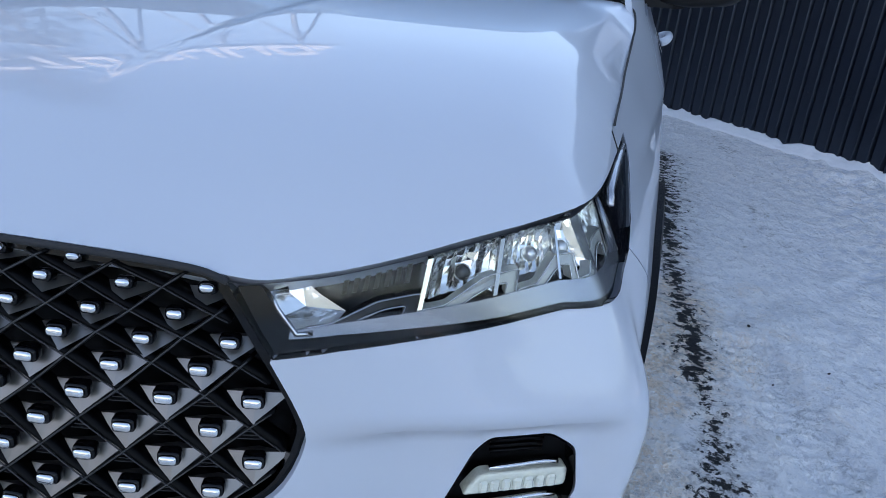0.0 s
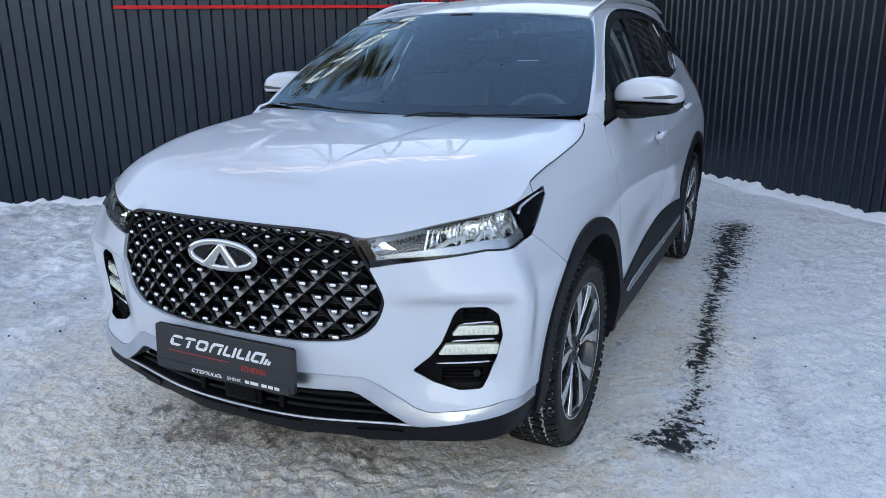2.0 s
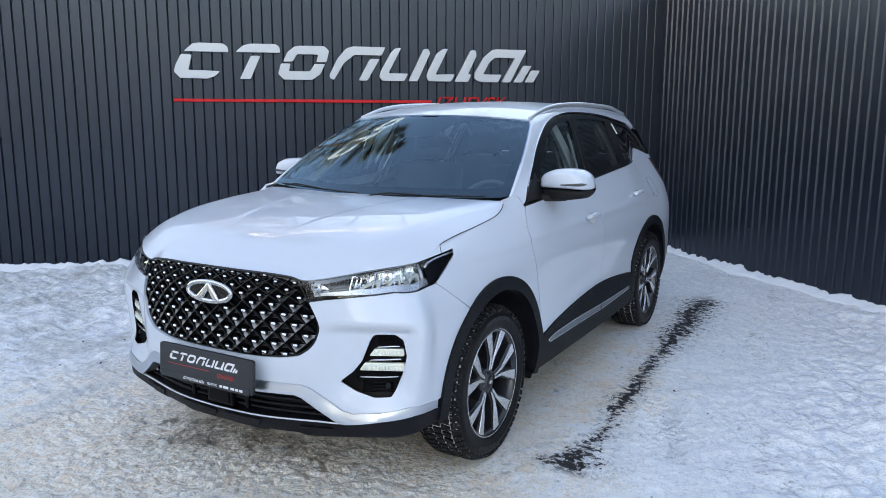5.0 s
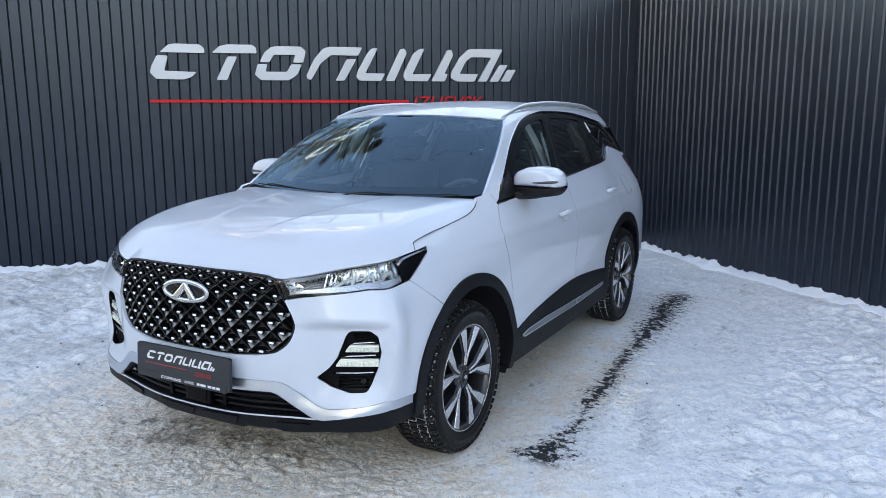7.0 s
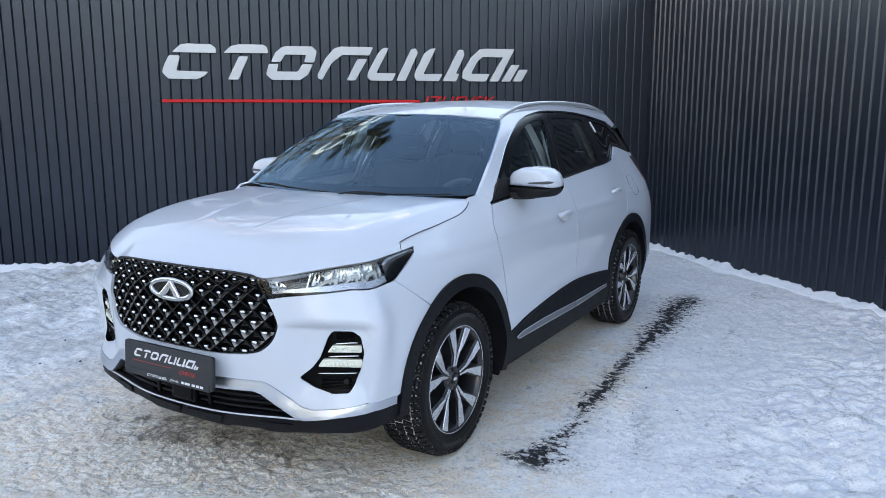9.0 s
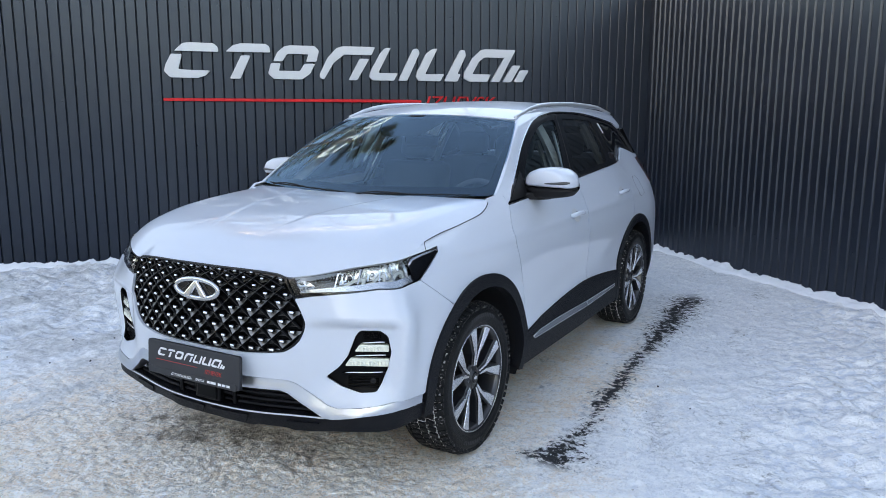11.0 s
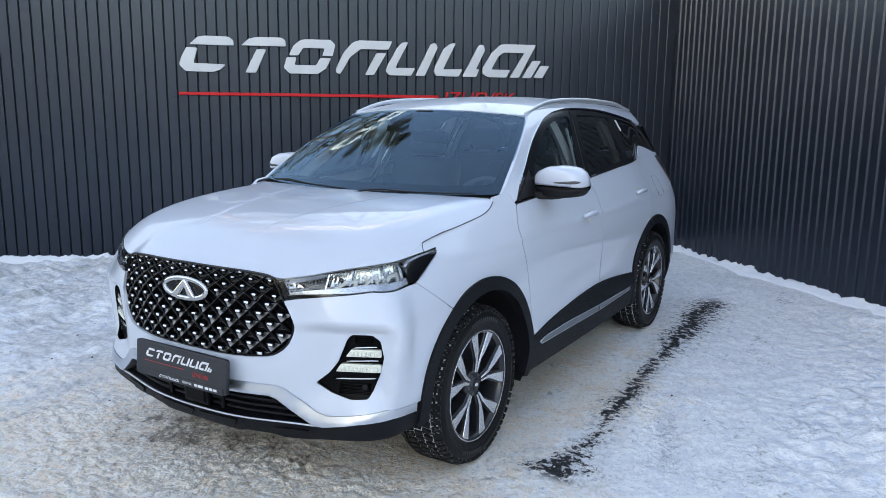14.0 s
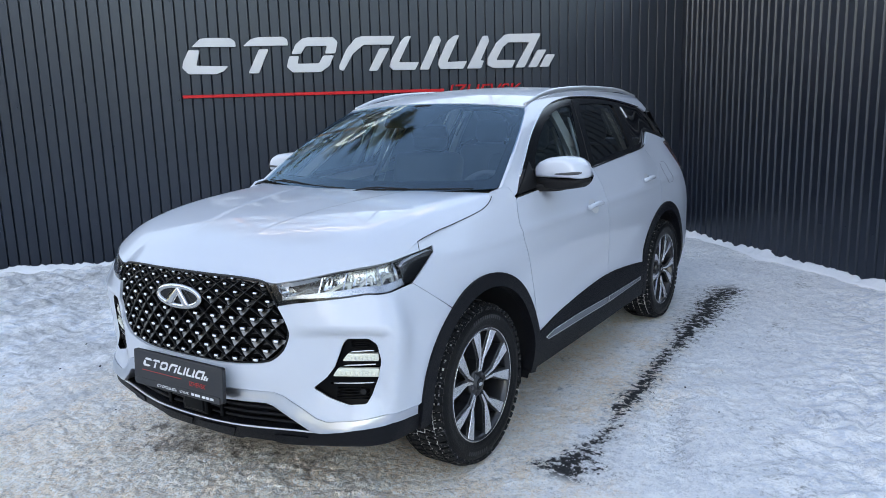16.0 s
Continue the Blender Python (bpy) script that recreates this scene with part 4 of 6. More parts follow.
em = pose(0, 0.012, 0.871, 82, 0, 0)
emblem_back = bmesh.new()
prism(emblem_back, oval(0.128, 0.041), -0.02, 0.004, em)
part("emblem", emblem_back, M_GLOSS, grille, "oval chrome badge with a peaked shape")
ring_pts = [tuple(em @ Vector((x, y, 0.006))) for x, y in oval(0.125, 0.0395, 56)]
tube_part("emblem_ring", ring_pts + ring_pts[:2], 0.0118, M_BADGE, grille, sides=10, flat=0.75, up=(0, -1, 0.1))
peak = bmesh.new()
prism(peak, [(-0.074, -0.033), (-0.007, 0.036), (0.007, 0.036), (0.074, -0.033), (0.034, -0.036), (0.0, 0.006), (-0.034, -0.036)], 0.002, 0.019, em, 0.0075)
part("emblem_peak", peak, M_BADGE, grille)

# number plate panel with printed shapes
GLYPHS = {
    "c": (0.0, [[(11, 28), (20, 36), (27, 37), (51, 36.5), (55.5, 33), (56, 27.5)], [(8, 25), (19, 24.5), (14.5, 9), (47, 8), (42, 3), (34, 0), (6, 0.5), (0, 7), (2, 14)]]),
    "t": (63.3, [[(0, 28), (8, 35), (16, 37), (42, 37), (46, 34), (46.5, 28)], [(16, 24.5), (26, 24.5), (14.5, 0), (3.5, 0)]]),
    "o": (107, [[(5.6, 19), (10.6, 29), (18, 35), (24, 36), (50, 36), (55, 31), (52, 19), (41, 19), (43.5, 27), (21, 27), (15.6, 19)],
                [(3.3, 17), (13.6, 17), (11.5, 9), (34, 9), (39, 17), (50.5, 17), (45, 6), (36, 0), (6, 0), (0, 6)]]),
    "l": (162, [[(4.9, 0.3), (0.4, 2.0), (0.2, 6), (9.1, 23.5), (18.7, 34.1), (25.9, 36.4), (61.8, 36.2), (57.5, 27.2), (27.5, 27.4), (15.9, 18.5)], [(44.5, 23.4), (55.3, 23.4), (41.4, 0), (31.8, 0)]]),
    "i": (216.5, [[(24.9, 35.8), (18.1, 35.3), (12.7, 29.5), (1.7, 9.9), (0, 3.9), (4.3, 0), (28.1, 0), (32.6, 8.2), (10.5, 8.3)], [(55.3, 35.8), (57.7, 30.8), (43.3, 0), (32.9, 0), (50.1, 34.8)]]),
    "u": (269.8, [[(25, 36.2), (18.7, 35.5), (11.2, 29.7), (1.2, 9.8), (0, 4.8), (3, 0.2), (28.3, 0), (32.8, 8.2), (10.6, 7.6)], [(56.7, 35), (58, 28.9), (48.1, 8.5), (51.9, 8.4), (48.5, 0), (32.6, 0), (51.3, 35)]]),
    "a": (325.4, [[(61.7, 36.5), (42.5, 0), (32.1, 0), (48.2, 27.2), (24.4, 27.5), (17.9, 22.6), (10.2, 8.6), (32.4, 8.5), (28, 0), (6.8, 0), (0, 3.7), (0.6, 10.8), (10.5, 26.8), (20.3, 35.7), (25.6, 36.6)]]),
    "e": (371.8, [[(11.9, 19), (21.7, 19), (10.3, 0), (0, 0)], [(21.3, 13.7), (31.8, 13.8), (24.1, 0.3), (13.5, 0.3)]]),
}


def flat_text(name, body, size, m, mat, parent, shear=0.25, depth=0.001):
    cu = bpy.data.curves.new(name, "FONT")
    cu.body, cu.size, cu.shear, cu.extrude = body, size, shear, depth
    ob = new(name, cu)
    ob.data.materials.append(mat)
    ob.parent = parent
    ob.matrix_local = m
    return ob


def shapes_row(name, m, scale, low, high, mat, parent, bevel=0.0):
    for start, loops in GLYPHS.values():
        for loop in loops:
            bm = bmesh.new()
            prism(bm, [((start + x) * scale, y * scale) for x, y in loop], low, high, m, bevel)
            part(name, bm, mat, parent)


plate = thing("plate_holder", "dark grey dealer plate with pale printed shapes", "number plate", (0, -0.040, 0.556))
panel = bmesh.new()
prism(panel, soft_corners([(-0.268, -0.073), (0.278, -0.073), (0.278, 0.070), (-0.268, 0.070)], 0.012), -0.010, 0.006, pose(0, 0, 0, 86, 0, 0), 0.002)
part("panel", panel, M_PLATE, plate)
low_lip = bmesh.new()
prism(low_lip, soft_corners([(-0.262, -0.077), (0.262, -0.077), (0.262, -0.048), (-0.262, -0.048)], 0.006), 0.004, 0.0085, pose(0, 0, 0, 86, 0, 0), 0.001)
part("lower_strip", low_lip, M_PLATE, plate)
pl = pose(0, 0, 0, 86, 0, 0)
shapes_row("print_shape", pl @ pose(-0.205, 0.006, 0.0068), 0.00100, 0, 0.0006, M_PRINTWHITE, plate)
rule = bmesh.new()
box(rule, pl @ pose(-0.09, -0.012, 0.0066), (0.25, 0.0022, 0.001))
part("print_rule", rule, M_PRINTRED, plate)
flat_text("print_word", "IZHEVSK", 0.0255, pl @ pose(0.080, -0.030, 0.0070), M_PRINTRED, plate, 0.2, 0.0003)
shapes_row("small_shape", pl @ pose(-0.118, -0.069, 0.0090), 0.00031, 0, 0.0005, M_PRINTWHITE, plate)
flat_text("small_word", "IZHEVSK", 0.0145, pl @ pose(0.025, -0.068, 0.0092), M_PRINTWHITE, plate, 0.2, 0.0003)
for k, (x, w) in enumerate(((0.105, 0.016), (0.133, 0.030), (0.170, 0.020), (0.194, 0.018), (0.218, 0.018))):
    bar = bmesh.new()
    box(bar, pl @ pose(x, -0.0625, 0.0092), (w, 0.010, 0.0006))
    part("print_bar", bar, M_PRINTWHITE, plate)

# headlamps
for side in SIDES:
    S = wrap(side)
    tip = flank([(0.642, 1.028), (0.62, 1.002), (0.496, 0.942), (0.43, 0.918)])
    outline = LAMP_TOP + tip + LAMP_LOW[::-1]
    lamp = sheet("headlamp", outline, S, M_LAMPDARK, car, "clear headlamp with chrome reflectors and a zigzag light strip", step=0.03, lift=-0.050, depth=0.0)
    wall_pts = dense(outline, 0.02)
    verts, faces = [], []
    for s, z in wall_pts:
        p, n = on_skin(s, z, side, 0.0)
        verts += [p - n * 0.001, p - n * 0.055]
    for i in range(len(wall_pts)):
        j = (i + 1) % len(wall_pts)
        faces.append((2 * i, 2 * j, 2 * j + 1, 2 * i + 1))
    mesh_part("lamp_bowl", verts, faces, M_LAMPDARK, lamp)
    a, b = sx(0.497), sy(0.385)

    def at(t, v, lift=-0.03, side=side, a=a, b=b):
        """t along the lamp from its inner end, v from its lower to its upper edge."""
        s = a + (b - a) * t
        lo = float(np.interp(s, [q[0] for q in LAMP_LOW], [q[1] for q in LAMP_LOW])) + 0.020
        hi = float(np.interp(s, [q[0] for q in LAMP_TOP], [q[1] for q in LAMP_TOP])) - 0.006
        return on_skin(s, lo + (hi - lo) * v, side, lift)[0]

    def slab(name, pts, mat, thick, lift, label=""):
        verts = [at(t, v, lift) for t, v in pts] + [at(t, v, lift - thick) for t, v in pts]
        n = len(pts)
        faces = [tuple(range(n)), tuple(range(2 * n - 1, n - 1, -1))] + [(i, i + n, (i + 1) % n + n, (i + 1) % n) for i in range(n)]
        bm = bmesh.new()
        vs = [bm.verts.new(v) for v in verts]
        for f in faces:
            bm.faces.new([vs[i] for i in f])
        bmesh.ops.recalc_face_normals(bm, faces=bm.faces[:])
        return part(name, bm, mat, lamp, label)

    # bright end piece, leaning back, with a fold down its middle
    rim = [(-0.030, 0.30), (0.035, -0.02), (0.080, 0.02), (0.112, 0.30), (0.060, 0.62), (0.018, 0.92), (-0.035, 0.92)]
    verts = [at(t, v, -0.006 - 0.030 * v) for t, v in rim] + [at(0.030, 0.40, -0.028)]
    mesh_part("end_reflector", verts, [(k, (k + 1) % 7, 7) for k in range(7)], M_REFLECT, lamp)
    for k in range(7):
        t = 0.10 + 0.022 * k
        slab("cooling_fin", [(t, 0.50), (t + 0.011, 0.50), (t + 0.020, 0.94), (t + 0.009, 0.94)], M_GLOSS, 0.02, -0.030)
    # fluted reflector cups, open to the front, with bright slanting walls between them
    for k, (t0, wide) in enumerate(((0.27, 0.16), (0.44, 0.20), (0.65, 0.17), (0.83, 0.16))):
        verts, faces, cols, lines = [], [], 13, 7
        for i in range(cols):
            u = i / (cols - 1)
            for j in range(lines):
                w = j / (lines - 1)
                bowl = (1 - (2 * u - 1) ** 2) ** 0.5 * (1 - 0.75 * (2 * w - 0.8) ** 2) ** 0.5 if abs(2 * w - 0.8) < 1.15 else 0.0
                flute = 0.0035 * (i % 2) * (0.3 + w)
                verts.append(at(t0 + wide * (u + 0.12 * w), 0.16 + 0.82 * w, -0.014 - 0.030 * bowl - flute))
        for i in range(cols - 1):
            for j in range(lines - 1):
                q = i * lines + j
                faces.append((q, q + lines, q + lines + 1, q + 1))
        mesh_part("reflector", verts, faces, M_REFLECT, lamp)
        slab("divider", [(t0 - 0.012, 0.14), (t0 - 0.002, 0.14), (t0 + 0.018, 0.99), (t0 + 0.006, 0.99)], M_LEDGE if k % 2 else M_CHROME, 0.030, -0.008)
        ball = bmesh.new()
        bmesh.ops.create_uvsphere(ball, u_segments=14, v_segments=8, radius=0.010, matrix=Matrix.Translation(at(t0 + 0.55 * wide, 0.50, -0.030)))
        part("bulb", ball, M_LAMPGREY if k else M_LAMPDARK, lamp, smooth=True)
    # hooked light guides, each rising towards the outside and dropping again
    for k, t0 in enumerate((0.09, 0.32, 0.555, 0.79)):
        top = (0.42, 0.46, 0.52, 0.52)[k]
        mat = (M_LAMPDARK, M_GUIDE, M_GUIDE, M_GUIDE)[k]
        w, d = 0.17, 0.030
        hook = [(t0 - 0.06, 0.02), (t0 + 0.012, 0.02), (t0 + 0.098, top - w), (t0 + 0.145, top - w), (t0 + 0.138, 0.10), (t0 + 0.138 + d, 0.10),
                             (t0 + 0.178, top - 0.02), (t0 + 0.165, top), (t0 + 0.085, top), (t0 - 0.006, 0.13), (t0 - 0.06, 0.13)]
        hook = soft_corners(hook, 0.022, 3)
        slab("light_guide", hook, mat, 0.012, -0.012)
        rim = [tuple(at(t, v, -0.010)) for t, v in hook]
        tube_part("guide_edge", rim + rim[:1], 0.0011, M_LAMPGREY if k else M_LEDGE, lamp, sides=4)
    chrome_pts = [tuple(at(t, v, -0.006)) for t, v in ((0.0, 0.94), (-0.030, 0.90), (-0.022, 0.60), (0.018, 0.06), (0.05, 0.03))]
    tube_part("bright_edge", chrome_pts, 0.0035, M_CHROME, lamp, sides=6)
    clear = [tuple(at(t, v, -0.004)) for t, v in ((0.985, 1.0), (0.99, 0.6), (0.97, 0.08))]
    tube_part("lens_rib", clear, [0.007, 0.008, 0.010], M_LEDGE, lamp, "satin silver upright at the end of the reflectors", sides=8, flat=0.4)
    # satin ledge below, narrow at its inner end, and the outer end
    n_low = len(LAMP_LOW) - 1
    low_edge = [(s, z + 0.020 - 0.013 * min(1.0, i / 3)) for i, (s, z) in enumerate(LAMP_LOW)] + [(s, z + 0.028 + 0.004 * i / n_low) for i, (s, z) in list(enumerate(LAMP_LOW))[::-1]]
    sheet("lower_ledge", low_edge, S, M_LEDGE, lamp, "satin silver lower ledge", step=0.03, lift=-0.006, depth=0.016)
    lip = [(s, z + 0.001) for s, z in LAMP_LOW] + [(s, z + 0.021 - 0.013 * min(1.0, i / 3)) for i, (s, z) in list(enumerate(LAMP_LOW))[::-1]]
    sheet("lower_lip", lip, S, M_GLOSS, lamp, step=0.03, lift=-0.008, depth=0.02)
    end = flank([(0.405, 0.922), (0.43, 0.921), (0.497, 0.946), (0.618, 1.004), (0.638, 1.027), (0.572, 1.055), (0.50, 1.032), (0.44, 1.012), (0.408, 1.004)])
    sheet("outer_cap", end, S, M_GLOSS, lamp, "gloss black outer end", step=0.018, lift=-0.004, depth=0.02)
    lens = sheet("lens", outline, S, M_LENS, lamp, "clear moulded lens", step=0.02, lift=0.0015, depth=0.004)
    lens.visible_shadow = False
    point = LAMP_TOP[-4:] + flank([(0.572, 1.062), (0.641, 1.031), (0.572, 1.0245), (0.50, 1.0195)])
    point = [(s, z + 0.003 if i < 4 else z) for i, (s, z) in enumerate(point)]
    sheet("fender_point", point, S, M_PAINT, car, step=0.02, lift=0.0024, depth=0.005)
    tube_part("bonnet_gap_end", [tuple(on_skin(sy(y), z, side, 0.0026)[0]) for y, z in ((0.578, 1.066), (0.568, 1.061), (0.562, 1.054), (0.553, 1.038), (0.547, 1.022))], 0.0019, M_GAP, car, sides=5)
    strip = [tuple(on_skin(s, z, side, 0.001)[0]) for s, z in flank([(0.405, 0.985), (0.43, 1.000), (0.50, 1.010), (0.572, 1.016), (0.615, 1.018)])]
    tube_part("clear_strip", strip, [0.006, 0.0075, 0.007, 0.006, 0.004], M_LEDGE, lamp, "satin silver strip along the upper edge", sides=8, flat=0.5)
    bridge = front([(0.447, 0.948), (0.470, 0.950), (0.500, 0.905), (0.497, 0.885), (0.486, 0.876)])
    sheet("bridge", bridge, S, M_GLOSS, lamp, step=0.03, lift=-0.0045, depth=0.02)

# ---- door mirrors ----
def domed(name, outline, m, depth, back, mat, parent, label=""):
    """A rounded shell over an outline: domed to the front, open flat at the back."""
    loop = soft_corners(outline, 0.016, 5)
    cx, cz = sum(p[0] for p in loop) / len(loop), sum(p[1] for p in loop) / len(loop)
    rings = [(0.955, back), (0.99, back * 0.6), (1.0, 0.0)] + [(math.cos(a) ** 0.27, -depth * math.sin(a)) for a in (0.25, 0.5, 0.75, 1.0, 1.2, 1.4, 1.53)]
    verts, faces, n = [], [], len(loop)
    for k, y in rings:
        verts += [m @ Vector((cx + (x - cx) * k, y, cz + (z - cz) * k)) for x, z in loop]
    for r in range(len(rings) - 1):
        for i in range(n):
            a, b = r * n + i, r * n + (i + 1) % n
            faces.append((a, b, b + n, a + n))
    faces += [tuple(range(n))[::-1], tuple(range(len(verts) - n, len(verts)))]
    bm = bmesh.new()
    vs = [bm.verts.new(v) for v in verts]
    for f in faces:
        bm.faces.new([vs[q] for q in f])
    bmesh.ops.recalc_face_normals(bm, faces=bm.faces[:])
    return part(name, bm, mat, parent, label, smooth=True)


for side in SIDES:
    MC = pose(side * 0.943, 1.650, 1.230, 0, 0, -side * 14)
    tray = [(-0.165, -0.014), (0.128, -0.014), (0.130, -0.030), (0.098, -0.060), (0.0, -0.076), (-0.10, -0.072), (-0.155, -0.050)]
    mirror = domed("door_mirror", [(side * x, z) for x, z in tray], MC, 0.068, 0.060, M_MATT, car, "white capped door mirror on a black foot")
    shell = [(-0.160, -0.016), (-0.158, 0.034), (-0.132, 0.064), (-0.07, 0.088), (0.0, 0.095), (0.07, 0.087), (0.116, 0.062), (0.133, 0.026), (0.133, -0.002), (0.122, -0.014)]
    domed("cap", [(side * x, z) for x, z in shell], MC, 0.076, 0.062, M_PAINT, mirror)
    pts = []
    for x in np.linspace(0.0, 0.130, 14):
        pts.append(tuple(MC @ Vector((side * x, -0.0765 * math.sqrt(1 - (x / 0.1335) ** 5.9) - 0.001, 0.010 + 0.06 * x))))
    tube_part("turn_signal", pts, [0.002] + [0.0035 + 0.0005 * i for i in range(11)] + [0.008, 0.004], M_SMOKE, mirror, "slim smoked turn signal", sides=8)
    foot = bmesh.new()
    loop = soft_corners([(0.770, 1.585), (0.90, 1.615), (0.93, 1.68), (0.775, 1.71)], 0.015)
    prism(foot, [(side * x, y) for x, y in (loop if side > 0 else loop[::-1])], 1.148, 1.186, Matrix.Identity(4), 0.010)
    part("foot", foot, M_MATT, mirror)
    pane = bmesh.new()
    prism(pane, oval(0.112, 0.066, 32), 0, 0.003, pose(side * 0.968, 1.728, 1.222, 90, 0, 180 - side * 14))
    part("mirror_pane", pane, M_CHROME, mirror)

# ---- door handles ----
for side in SIDES:
    for y, z in ((2.165, 1.003), (3.235, 1.050)):
        m = skin_frame(sy(y), z, side, 0.0)
        cup = bmesh.new()
        prism(cup, oval(0.060, 0.043, 32), 0.0005, 0.0015, m)
        handle = part("door_handle", cup, material("handle_recess", (0.62, 0.63, 0.65), 0.35, coat=1.0) if "handle_recess" not in bpy.data.materials else bpy.data.materials["handle_recess"], car, "white painted door handle over a shallow cup")
        slot = bmesh.new()
        box(slot, m @ pose(0.030, 0.014, 0.003), (0.022, 0.014, 0.004), 0.003)
        part("slot", slot, M_GAP, handle)
        pts = [m @ Vector(c) for c in ((-0.085, 0, 0.006), (-0.078, 0, 0.024), (-0.04, 0.002, 0.034), (0.0, 0.003, 0.036), (0.04, 0.002, 0.034), (0.078, 0, 0.024), (0.085, 0, 0.006))]
        pts = [Vector(p) for p in round_line([tuple(p) for p in pts], 4)]
        tube_part("grip", pts, 0.0135, M_PAINT, handle, sides=10, flat=1.0, up=tuple(m.col[1][:3]))

# ---- roof rails ----
for side in SIDES:
    base = [(side * (0.594 - 0.016 * float(ease(2.0, 2.6, np.array(y)))), y) for y in np.linspace(1.90, 3.76, 40)]
    pts = []
    for x, y in base:
        z = float(roof_shape(np.array([[x, y]]))[0, 2]) + 0.002 + 0.017 * float(ease(1.88, 2.20, np.array(y)) * (1 - ease(3.40, 3.78, np.array(y))))
        pts.append((x, y, z))
    rail_ob = tube_part("roof_rail", pts, [0.005 + 0.0038 * min(1.0, i / 8, (39 - i) / 10) for i in range(40)], M_SATIN, car, "satin silver roof rail", sides=12, flat=1.75)

# ---- wipers ----
for x0, x1, dv in ((0.62, -0.02, 0.0), (-0.02, -0.62, 0.01)):
    us = np.linspace(x0, x1, 12)
    pts = [tuple(screen_shape(np.array([[u / 0.72, -0.008 + dv + 0.010 * math.sin(math.pi * i / 11)]]))[0] + np.array((0, -0.012, 0.012))) for i, u in enumerate(us)]
    wiper = tube_part("wiper", pts, 0.0035, M_MATT, car, "black windscreen wiper at rest", sides=6)
    arm = [pts[5], tuple(np.array(pts[8]) + (0, -0.015, 0.012)), tuple(np.array(pts[11]) + (0.06, -0.045, -0.008))]
    tube_part("wiper_arm", round_line(arm, 4), 0.0055, M_MATT, wiper, sides=6, flat=0.7)

